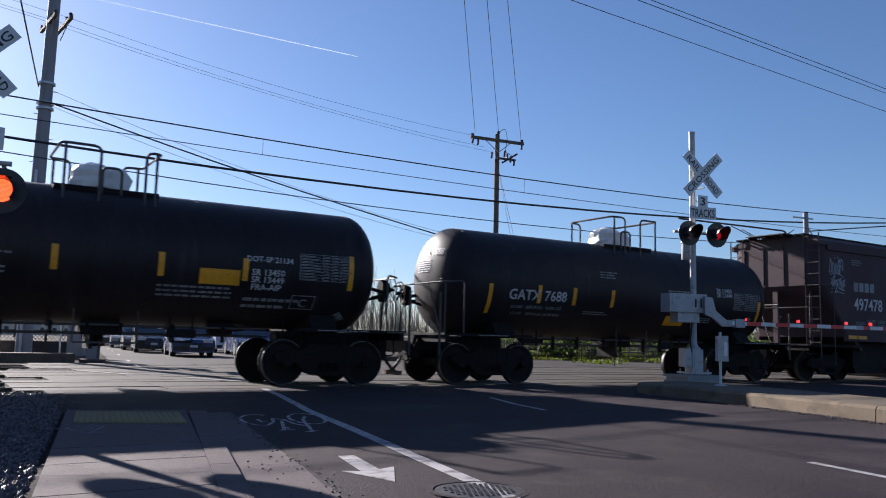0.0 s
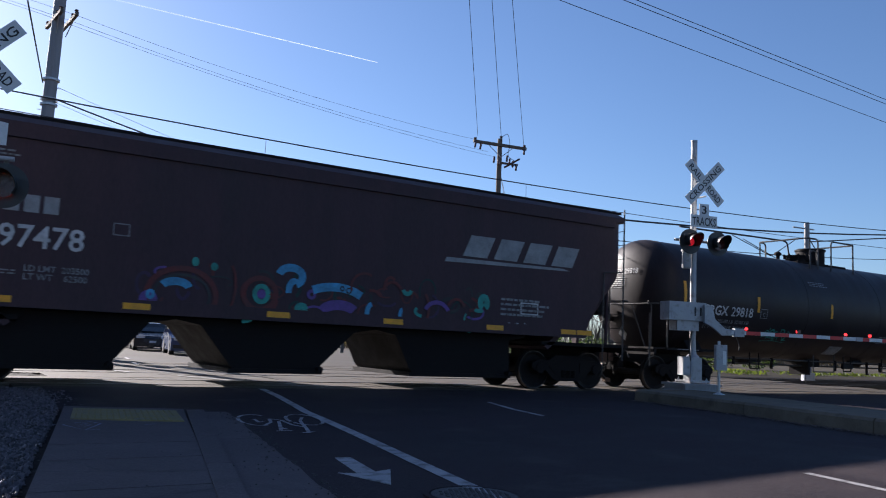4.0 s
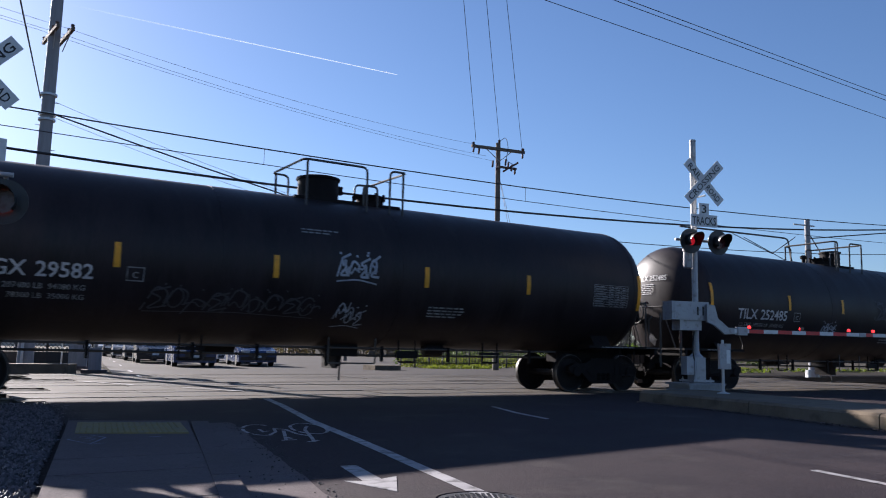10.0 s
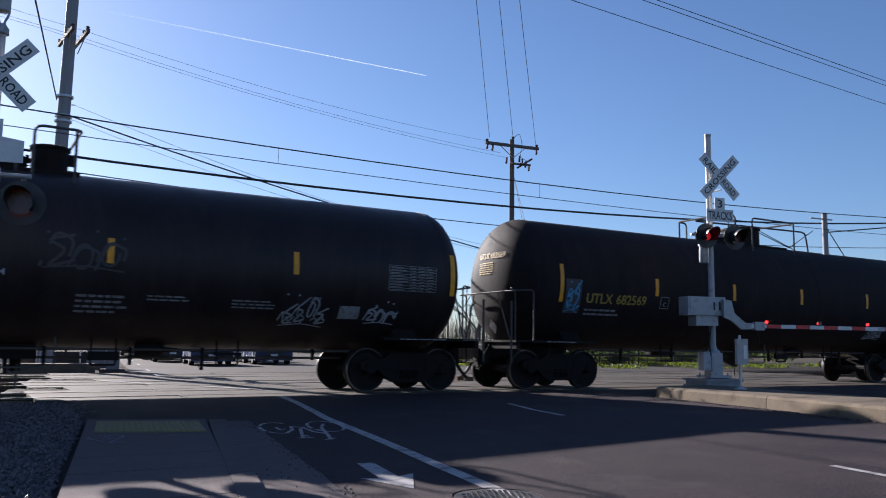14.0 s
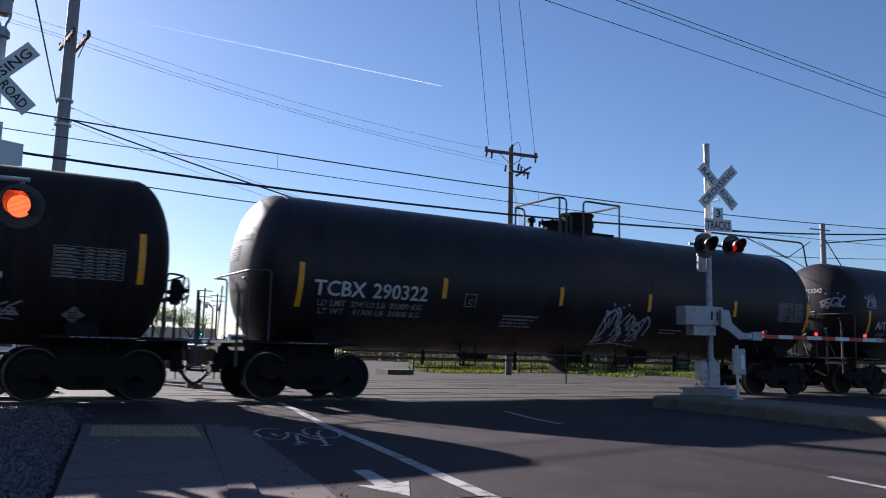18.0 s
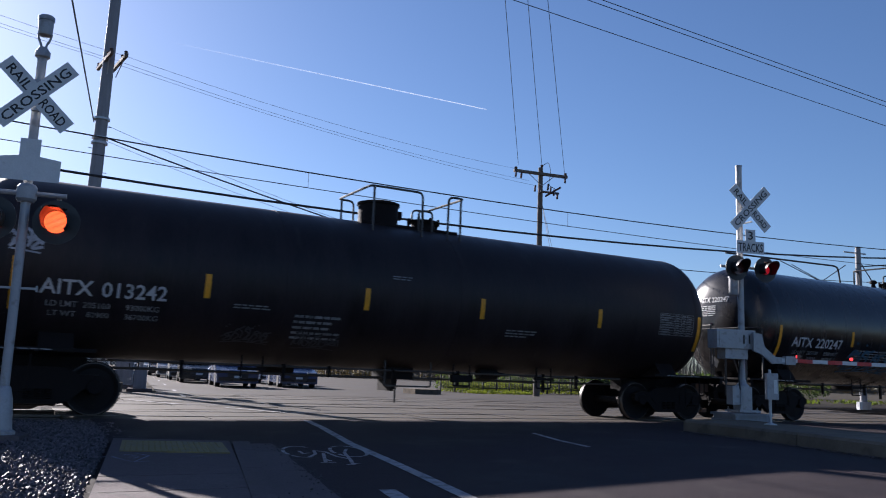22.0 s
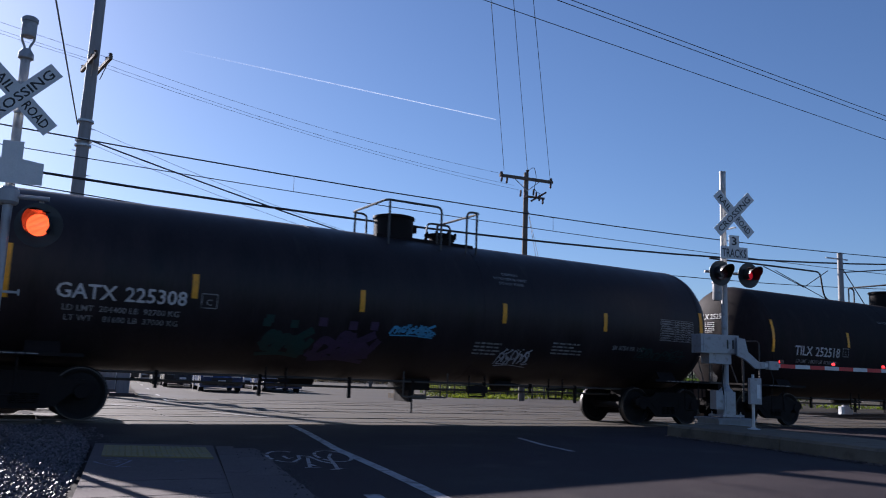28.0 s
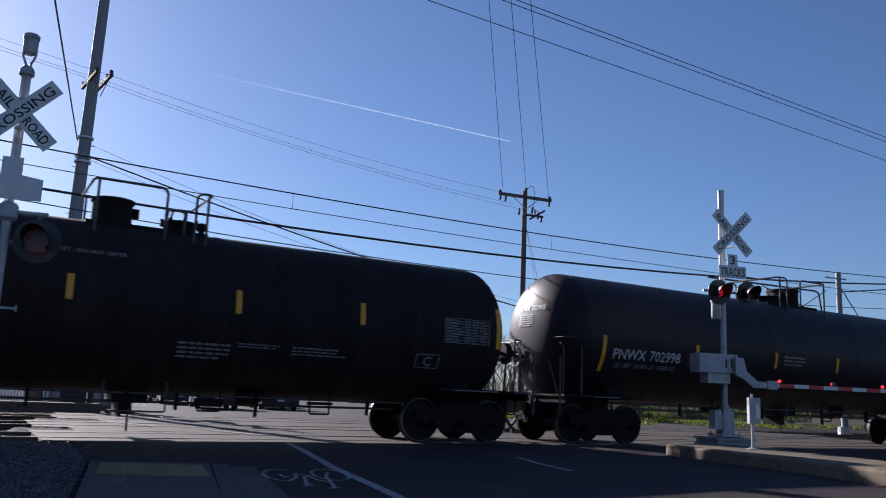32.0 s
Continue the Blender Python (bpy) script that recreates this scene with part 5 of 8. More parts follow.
    wrapped_text(car, "car_number", "497478", loc(-72.78), loc(-71.2), L(2.35), side, LETTER, "white stencilled car number")
    lg = block_letters(side, loc(-63.55), loc(-60.2), L(3.02), L(3.5), 4, None, 0.45)
    bm = lg
    vs = [bm.verts.new(side(loc(x), L(z))) for x, z in ((-63.95, 2.86), (-63.9, 2.96), (-60.6, 2.98), (-60.4, 2.93))]
    bm.faces.new(vs)
    part("company_logo", lg, TABLEINK, car, "slanted white block letters over a tapering bar")
    for x in (-73.2, -72.68, -70.5, -67.9, -65.4, -62.8, -60.65, -60.15):
        part("reflective_stripe", strip_bm(lambda x, s, lift=0: (x, -hw - 0.068, s), loc(x), loc(x) + 0.46, zs - 0.05, zs + 0.06, 1), STRIPE, car, "yellow reflective stripe")
    for a0, a1, z0, z1, seed, n, w, m in ((-74.05, -73.35, 3.4, 3.95, 3, 5, 0.04, SPRAYWHITE), (-74.0, -73.3, 2.85, 3.3, 5, 4, 0.04, SPRAYWHITE), (-72.15, -70.65, 1.42, 1.56, 8, 9, 0.022, SPRAYWHITE), (-62.25, -61.2, 1.44, 1.6, 9, 6, 0.025, SPRAYWHITE)):
        part("graffiti", scribble(side, loc(a0), loc(a1), L(z0), L(z1), seed, n, w), m, car, "white sprayed graffiti tag")
    # sprayed figures: rings, hooks, leaves and dots laid over one another
    def swirl(cx, cz, rx, rz, a0, a1, w, m, lift, label="sprayed graffiti figure"):
        bm = bmesh.new()
        n = 22
        pts = [(loc(cx) + rx * math.cos(radians(a0 + (a1 - a0) * i / n)), L(cz) + rz * math.sin(radians(a0 + (a1 - a0) * i / n))) for i in range(n + 1)]
        stroke_bm(lambda x, z, k=0: side(x, z, lift), pts, w, bm)
        part("graffiti", bm, m, car, label)
    for k, (cx, cz, rx, rz, a0, a1, w, m) in enumerate((
            (-69.5, 1.72, 0.62, 0.5, 200, -30, 0.1, DIMRED), (-69.5, 1.72, 0.5, 0.38, 190, -20, 0.05, SIGNBLACK), (-69.62, 1.86, 0.24, 0.12, 160, 10, 0.14, SPRAYBLUE), (-70.08, 1.62, 0.09, 0.1, 0, 360, 0.14, SPRAYPURPLE), (-70.05, 1.72, 0.05, 0.06, 0, 360, 0.06, SPRAYBLUE),
            (-68.95, 2.3, 0.03, 0.04, 0, 360, 0.07, SPRAYTEAL), (-69.3, 2.36, 0.03, 0.05, 0, 360, 0.07, SPRAYTEAL), (-68.65, 1.95, 0.12, 0.4, 80, -80, 0.05, DIMRED),
            (-68.05, 1.86, 0.32, 0.3, 30, 390, 0.1, DIMRED), (-68.02, 1.86, 0.13, 0.15, 0, 360, 0.09, SPRAYTEAL), (-68.02, 1.86, 0.05, 0.05, 0, 360, 0.08, SPRAYPURPLE),
            (-67.45, 2.24, 0.24, 0.17, 170, -60, 0.15, SPRAYBLUE), (-67.38, 1.95, 0.1, 0.2, 60, 190, 0.12, SPRAYBLUE), (-67.2, 1.62, 0.08, 0.07, 0, 360, 0.12, SPRAYTEAL), (-67.0, 1.92, 0.07, 0.07, 0, 360, 0.06, SPRAYPURPLE),
            (-66.5, 1.7, 0.75, 0.4, 130, 40, 0.17, SPRAYBLUE), (-66.4, 1.6, 0.35, 0.15, 170, 20, 0.2, SPRAYPURPLE), (-66.2, 2.05, 0.05, 0.05, 0, 360, 0.03, SIGNBLACK), (-66.35, 2.08, 0.04, 0.04, 0, 360, 0.03, SIGNBLACK),
            (-65.85, 2.15, 0.3, 0.28, 200, 60, 0.05, DIMRED), (-65.65, 1.62, 0.12, 0.2, 100, 250, 0.1, SPRAYBLUE), (-65.2, 1.95, 0.25, 0.35, 140, 40, 0.06, DIMRED), (-64.85, 2.2, 0.1, 0.12, 200, 340, 0.09, SPRAYTEAL), (-64.5, 1.8, 0.2, 0.35, 60, -60, 0.06, DIMRED), (-64.95, 1.6, 0.05, 0.15, 90, 270, 0.08, SPRAYBLUE),
            (-64.1, 1.7, 0.3, 0.25, 160, 20, 0.09, SPRAYPURPLE), (-63.6, 1.75, 0.25, 0.3, 150, 30, 0.06, DIMRED), (-62.88, 2.02, 0.09, 0.12, 250, -60, 0.15, SPRAYTEAL), (-63.0, 1.88, 0.12, 0.05, 200, 330, 0.08, SPRAYTEAL))):
        swirl(cx, cz, rx, rz, a0, a1, w, m, 0.004 + 0.0006 * k)
    # thinner strokes of an older layer between them
    rng = random.Random(23)
    for k in range(44):
        a0 = rng.uniform(0, 360)
        swirl(rng.uniform(-70.3, -62.9), rng.uniform(1.56, 2.2), rng.uniform(0.08, 0.3), rng.uniform(0.08, 0.26), a0, a0 + rng.uniform(90, 260), rng.uniform(0.025, 0.07),
              rng.choice((DIMRED, DIMRED, SIGNBLACK, SIGNBLACK, DIMPURPLE, SPRAYPURPLE, DIMTEAL, SPRAYTEAL)), 0.003 + 0.00002 * k)
    wrapped_text(car, "load_limit", "LD LMT  203500", loc(-72.08), loc(-71.08), L(1.96), side, FAINT, "small faded load lettering")
    wrapped_text(car, "load_limit", "LT WT    62500", loc(-72.08), loc(-71.1), L(1.82), side, FAINT, "small faded load lettering")
    part("small_print", bars_bm(side, loc(-72.7), loc(-72.2), L(1.88), L(1.98), 2), FAINT, car, "lines of faded small print")
    part("small_print", bars_bm(side, loc(-72.85), loc(-72.3), L(3.75), L(3.95), 3), FAINT, car, "lines of faded small print")
    part("small_print", bars_bm(side, loc(-62.4), loc(-61.0), L(1.75), L(2.2), 4), FAINT, car, "lines of faded small print")
    part("stencil_square", outline_square(side, loc(-70.76), loc(-70.48), L(2.69), L(2.91)), FAINT, car, "outlined stencil square")
    part("stencil_square", outline_square(side, loc(-61.84), loc(-61.32), L(1.82), L(2.1), 0.03), LETTER, car, "outlined white box")
    return car


# the cars, in order of passing; places along the train in metres
C_ = [-120.0, -101.7, -88.4, -75.38, -57.8, -38.92, -20.1, -1.57, 16.75, 35.54, 54.08, 72.55, 91.55, 110.1, 129.03, 147.5]
# never in view: added so the train and its shadow run on to the left
tank_car(C_[0], C_[1], "unseen black tank car added ahead in the train", paint=TANKBLACK, zc=2.5, stripes=(-116, -112, -108), dome=-110.8, top_kind=(-111.5, ((0, 0.5), (1.2, 2.5)), 1.5, 0.45))
tank_car(C_[1], C_[2], "short dark tank car with pale valve cover and yellow panel", paint=TANKGREEN, r=1.27, zc=2.39, stripes=(-99.3, -95.74, -93.96, -92.38), ends=(-100.0, -90.14),
         stripe_top=2.55, end_top=2.75, dome=-95.1, top_kind=(-95.72, ((0, 0.68), (1.48, 1.75)), 0.8, 0.4), brake=1,
         extras=(("text", "DOT-SP 21134", -92.36, -91.42, 2.5, LETTER), ("text", "SR 13450", -92.25, -91.58, 2.24, LETTER), ("text", "SR 13449", -92.25, -91.58, 2.1, LETTER), ("text", "FRA-AIP", -92.23, -91.62, 1.96, LETTER),
                 ("patch", -93.25, -92.48, 2.02, 2.31, STRIPE, "yellow notice panel"), ("square", -91.36, -90.85, 1.63, 1.9), ("bars", -94.0, -92.6, 1.75, 2.0, 3), ("bars", -92.35, -91.2, 1.6, 1.85, 2), ("placard", -90.25, 1.5), ("bars", -97.5, -96.4, 2.0, 2.4, 5)))
tank_car(C_[2], C_[3], "short black tank car with white valve cover", paint=TANKGREEN, r=1.28, zc=2.39, code="GATX", number="7688", mark=(-86.04, -84.29, 2.08), loads=(("LD LMT  207600 LBS  94150 KGS", 0), ("LT WT    55400 LBS  25130 KGS", 0)),
         stripes=(-85.14, -84.04, -82.77, -80.9, -79.28), ends=(-86.58, -77.0), stripe_top=2.44, end_top=2.4, dome=-82.15, top_kind=(-82.4, ((0, 0.47), (1.03, 1.68)), 0.65, 0.4), brake=-1, table=(-78.11, -76.99, 2.13, 2.6),
         extras=(("bars", -83.19, -82.59, 2.72, 2.92, 3), ("bars", -83.66, -82.76, 1.8, 1.9, 2), ("bars", -80.77, -79.78, 2.44, 2.57, 2), ("bars", -80.77, -80.2, 2.03, 2.36, 5), ("patch", -80.71, -79.96, 1.63, 1.88, STRIPE, "yellow notice panel"), ("bars", -79.54, -78.94, 1.73, 1.88, 3),
                 ("text", "SR 13450", -78.84, -78.2, 2.59, LETTER), ("text", "SR 13449", -78.84, -78.2, 2.46, LETTER), ("bars", -78.37, -77.67, 1.66, 1.86, 4)))
hopper_car(C_[3], C_[4])
LOADS = lambda a, b, c, d: (("LD LMT  %s LB  %s KG" % (a, b), 0), ("LT WT    %s LB  %s KG" % (c, d), 0))
tank_car(C_[4], C_[5], "long black tank car with white lettering", zc=2.56, code="CRGX", number="29818", mark=(-55.59, -53.49, 2.2), loads=LOADS("206600", "93700", "79400", "36000"), stripes=(-53.27, -49.75, -46.66, -43.35), ends=(-56.32, -40.31),
         stripe_top=2.8, end_top=3.03, dome=-49.0, top_kind=(-49.92, ((0, 0.51), (1.21, 2.51)), 1.47, 0.45), extras=(("square", -53.16, -52.85, 2.2, 2.47), ("tag", -52.74, -51.6, 1.58, 1.92, 21, 5, 0.03, SPRAYTEAL), ("bars", -50.7, -49.8, 3.3, 3.46, 3), ("patch", -49.2, -48.5, 1.28, 1.54, FAINT, "pale worn patch"), ("bars", -46.9, -45.8, 1.7, 1.95, 4)))
tank_car(C_[5], C_[6], "long black tank car with graffiti and white lettering", zc=2.58, code="CRGX", brake=1, number="29582", mark=(-36.43, -34.39, 2.15), loads=LOADS("207400", "94080", "78300", "35000"), stripes=(-34.03, -31.13, -27.75, -25.0), ends=(-37.51, -21.45),
         stripe_top=2.81, end_top=3.03, dome=-30.25, top_kind=(-30.38, ((0, 1.47), (2.03, 2.44)), 0.72, 0.45), extras=(("square", -33.85, -33.55, 2.15, 2.4), ("tag", -37.45, -36.55, 2.52, 2.78, 31, 4, 0.05, SPRAYWHITE), ("tag", -37.4, -36.6, 2.8, 3.08, 33, 4, 0.05, SPRAYWHITE), ("tag", -29.85, -28.95, 2.4, 2.97, 34, 4, 0.05, SPRAYWHITE),
                 ("tag", -33.5, -30.2, 1.66, 2.1, 35, 9, 0.035, DIMSPRAY), ("tag", -29.75, -29.1, 1.5, 1.95, 36, 3, 0.03, SPRAYWHITE), ("bars", -27.6, -26.6, 1.75, 2.0, 4), ("bars", -30.6, -29.8, 3.3, 3.42, 2)))
tank_car(C_[6], C_[7], "long black tank car with sprayed tags and white lettering", zc=2.455, code="TILX", number="252485", mark=(-17.6, -15.42, 2.11), loads=LOADS("188300", "85400", "74700", "33900"), stripes=(-15.31, -12.67, -9.84, -6.46), ends=(-18.7, -2.9),
         stripe_top=2.85, end_top=3.03, dome=-11.3, top_kind=(-11.96, ((0, 0.2), (0.86, 1.62)), 1.2, 0.32), extras=(("square", -15.1, -14.8, 2.1, 2.36), ("tag", -13.65, -12.95, 1.8, 2.14, 41, 4, 0.035, SPRAYWHITE), ("tag", -6.64, -5.75, 1.45, 2.0, 42, 4, 0.035, SPRAYWHITE), ("tag", -4.85, -4.15, 1.53, 1.92, 43, 3, 0.04, SPRAYWHITE), ("patch", -5.45, -5.0, 1.6, 1.85, FAINT, "pale worn patch"),
                 ("bars", -10.34, -9.44, 1.55, 1.9, 4), ("bars", -9.17, -8.44, 1.8, 1.92, 2), ("bars", -7.64, -6.77, 1.72, 1.9, 3), ("tag", -10.9, -9.6, 2.3, 2.9, 44, 3, 0.05, DIMSPRAY)))
tank_car(C_[7], C_[8], "long black tank car with yellow lettering", paint=TANKMATTE, zc=2.56, code="UTLX", brake=1, number="682569", mark=(0.9, 2.85, 2.16), mark_mat=YELLOWLET, stripes=(3.2, 6.11, 9.0, 12.2), ends=(0.12, 15.3),
         stripe_top=2.85, end_top=3.04, dome=7.88, top_kind=(6.68, ((0, 0.37), (1.1, 3.08)), 1.7, 0.55), extras=(("tag", 0.28, 0.68, 1.95, 2.65, 51, 2, 0.04, SPRAYBLUE), ("patch", 0.24, 0.72, 1.9, 2.7, DIMSPRAY, "pale panel with faded paint"), ("bars", 0.9, 2.0, 1.85, 2.05, 2), ("square", 3.35, 3.65, 2.1, 2.4), ("tag", 12.6, 13.4, 1.5, 1.85, 52, 4, 0.04, SPRAYWHITE), ("placard", 14.3, 1.6)))
tank_car(C_[8], C_[9], "long black tank car with silver graffiti and white lettering", zc=2.62, code="TCBX", brake=1, number="290322", tail=0.17, mark=(18.57, 21.15, 2.17), loads=LOADS("204700", "92800", "81300", "36900"), stripes=(21.56, 24.77, 27.63, 30.84), ends=(18.28, 33.98),
         stripe_top=2.68, end_top=2.78, dome=25.8, top_kind=(25.15, ((0, 0.3), (0.85, 2.15)), 1.4, 0.43), hoop=1.36, extras=(("square", 22.1, 22.4, 2.1, 2.38), ("tag", 26.1, 27.7, 1.4, 2.3, 61, 6, 0.06, SPRAYWHITE), ("bars", 23.2, 24.2, 1.7, 2.0, 4), ("bars", 28.2, 29.0, 1.7, 1.85, 2), ("bars", 30.3, 30.9, 2.0, 2.1, 2)))
tank_car(C_[9], C_[10], "long black tank car with tagged head and white lettering", paint=TANKBLACK, zc=2.595, code="AITX", number="013242", nose=0.08, tail=0.14, mark=(37.45, 39.5, 2.14), loads=(("LD LMT  205100      93000KG", 0), ("LT WT    80900      36700KG", 0)), stripes=(40.19, 43.35, 46.07, 49.32), ends=(37.07, 52.53),
         stripe_top=2.68, end_top=2.7, dome=43.6, top_kind=(43.6, ((0, 1.25), (1.9, 2.3)), 0.6, 0.45), hoop=1.36, head_tag=77, extras=(("bars", 46.77, 47.59, 1.9, 2.08, 3), ("tag", 40.6, 41.5, 1.5, 1.8, 71, 5, 0.03, DIMSPRAY), ("bars", 41.9, 42.9, 1.6, 2.1, 5), ("tag", 42.0, 42.9, 1.45, 1.75, 72, 5, 0.03, DIMSPRAY), ("bars", 43.9, 44.4, 2.9, 3.0, 2), ("bars", 40.7, 41.4, 2.1, 2.2, 2)), brake=-1)
tank_car(C_[10], C_[11], "long grey-black tank car with blue and pink graffiti", paint=TANKGREY, zc=2.665, code="AITX", number="220247", nose=0.06, tail=0.12, mark=(56.15, 58.3, 2.16), loads=(("LD LMT  205100      93000KG", 0), ("LT WT    80900      36700KG", 0)), stripes=(58.74, 61.88, 64.59, 67.8), ends=(55.63, 70.95),
         stripe_top=2.68, end_top=2.7, dome=63.0, top_kind=(62.5, ((0, 0.3), (0.85, 2.1)), 1.4, 0.43), hoop=1.36, extras=(("tag", 58.6, 60.9, 1.55, 2.3, 81, 4, 0.06, DIMBLUE), ("tag", 60.95, 61.95, 1.6, 2.1, 82, 5, 0.05, SPRAYWHITE), ("tag", 66.0, 67.2, 1.4, 2.2, 83, 3, 0.12, SPRAYPINK), ("tag", 66.1, 67.1, 1.5, 2.1, 84, 4, 0.07, SPRAYPURPLE), ("bars", 59.0, 61.4, 1.9, 2.2, 4), ("bars", 63.8, 64.5, 1.6, 2.2, 5), ("placard", 71.3, 1.4)), brake=1)
tank_car(C_[11], C_[12], "long black tank car with faint coloured graffiti", zc=2.48, code="GATX", number="225308", mark=(74.9, 77.05, 2.17), loads=LOADS("204400", "92700", "81600", "37000"), stripes=(77.17, 80.49, 83.95, 86.87), ends=(74.13, 90.1),
         stripe_top=2.75, end_top=2.98, dome=81.5, top_kind=(81.25, ((0, 1.38), (2.05, 2.4)), 0.64, 0.45), extras=(("square", 77.3, 77.6, 2.15, 2.42), ("tag", 84.0, 84.87, 1.4, 1.75, 91, 5, 0.035, SPRAYWHITE), ("tag", 81.2, 82.2, 1.9, 2.1, 92, 5, 0.05, SPRAYBLUE), ("tag", 78.5, 79.4, 1.4, 1.95, 93, 3, 0.16, DIMTEAL), ("tag", 79.6, 80.8, 1.35, 1.95, 94, 3, 0.18, DIMPURPLE), ("tag", 88.0, 89.6, 1.7, 2.0, 95, 6, 0.03, DIMTEAL),
                 ("text", "CAUTION", 83.98, 84.42, 3.4, FAINT), ("text", "NITROGEN BLANKET", 83.74, 84.66, 3.29, FAINT), ("text", "DO NOT ENTER", 83.86, 84.54, 3.18, FAINT), ("bars", 83.3, 84.0, 1.6, 1.9, 4), ("bars", 85.4, 86.3, 1.7, 2.0, 4), ("text", "SR 8754 FR 110", 87.2, 88.2, 1.9, FAINT)), brake=1)
tank_car(C_[12], C_[13], "long black tank car with a caution notice", paint=TANKMATTE, r=1.567, zc=2.373, code="TILX", brake=1, number="252518", tail=0.19, mark=(93.9, 95.92, 2.1), loads=LOADS("188200", "85350", "74800", "33950"), stripes=(96.33, 99.86, 102.76, 105.3), ends=(92.97, 108.6),
         stripe_top=2.85, end_top=3.02, dome=100.6, top_kind=(100.12, ((0, 1.3), (1.85, 2.15)), 0.47, 0.37), extras=(("square", 96.05, 96.33, 2.13, 2.38), ("text", "CAUTION  NITROGEN BLANKET - DO NOT ENTER", 98.15, 100.75, 3.25, FAINT), ("bars", 101.75, 102.7, 1.55, 1.87, 4), ("bars", 102.85, 103.65, 1.8, 1.9, 2), ("bars", 103.9, 105.05, 1.72, 1.9, 3), ("square", 106.62, 107.18, 1.64, 1.93)))
tank_car(C_[13], C_[14], "long dark grey tank car with white lettering", paint=TANKGREEN, r=1.58, zc=2.6, code="PNWX", number="702998", nose=0.24, mark=(111.98, 114.23, 2.15), loads=(("LD LMT  203800 LB  92500 KG", 0),), stripes=(114.81, 117.89, 120.61, 123.83), ends=(111.67, 127.43),
         stripe_top=2.65, end_top=2.68, dome=119.63, top_kind=(118.9, ((0, 0.4), (1.0, 2.2)), 1.4, 0.45), hoop=1.36, extras=(("bars", 118.23, 119.23, 2.3, 2.6, 3), ("square", 114.53, 114.83, 2.1, 2.35)))
# never in view: added so the train and its shadow run on to the right
tank_car(C_[14], C_[15], "unseen black tank car added behind in the train", zc=2.5, stripes=(134, 138, 142), dome=138.6, top_kind=(137.5, ((0, 0.5), (1.2, 2.5)), 1.5, 0.45))


# ---- crossing signals ----
def crossbuck(parent, y, z, s=1.0, lettered=True):
    """Two crossed white blades in the local x-z plane, facing -y."""
    for k, ang in enumerate((-45, 45)):
        w, l = 0.115, 0.61
        m = Matrix.Translation((0, y - 0.012 * k, z)) @ pose(0, 0, 0, 0, -ang, 0) @ Matrix.Diagonal((s, 1, s, 1))
        b = part("blade", box(-l, l, -0.004, 0.004, -w, w), SIGNWHITE, parent, "white sign blade", bevel=0.002)
        b.matrix_basis = m
        if lettered:
            if k == 0:
                words = (("RAIL", -0.52, -0.12), ("ROAD", 0.12, 0.54))
            else:
                words = (("CROSSING", -0.54, 0.54),)
            for word, a, c in words:
                x0, x1 = text_width(word, 1.0)
                kx = (c - a) / (x1 - x0)
                bm = text_bm(word, 1.0, lambda x, zz: (a + (x - x0) * kx, -0.0065, -0.066 + zz * 0.185))
                part("lettering", bm, SIGNBLACK, b, "black block lettering")


SHUTTERS = []           # (added shutter, start and length of its open spell, hinge place); imitates switching
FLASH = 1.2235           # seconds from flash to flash


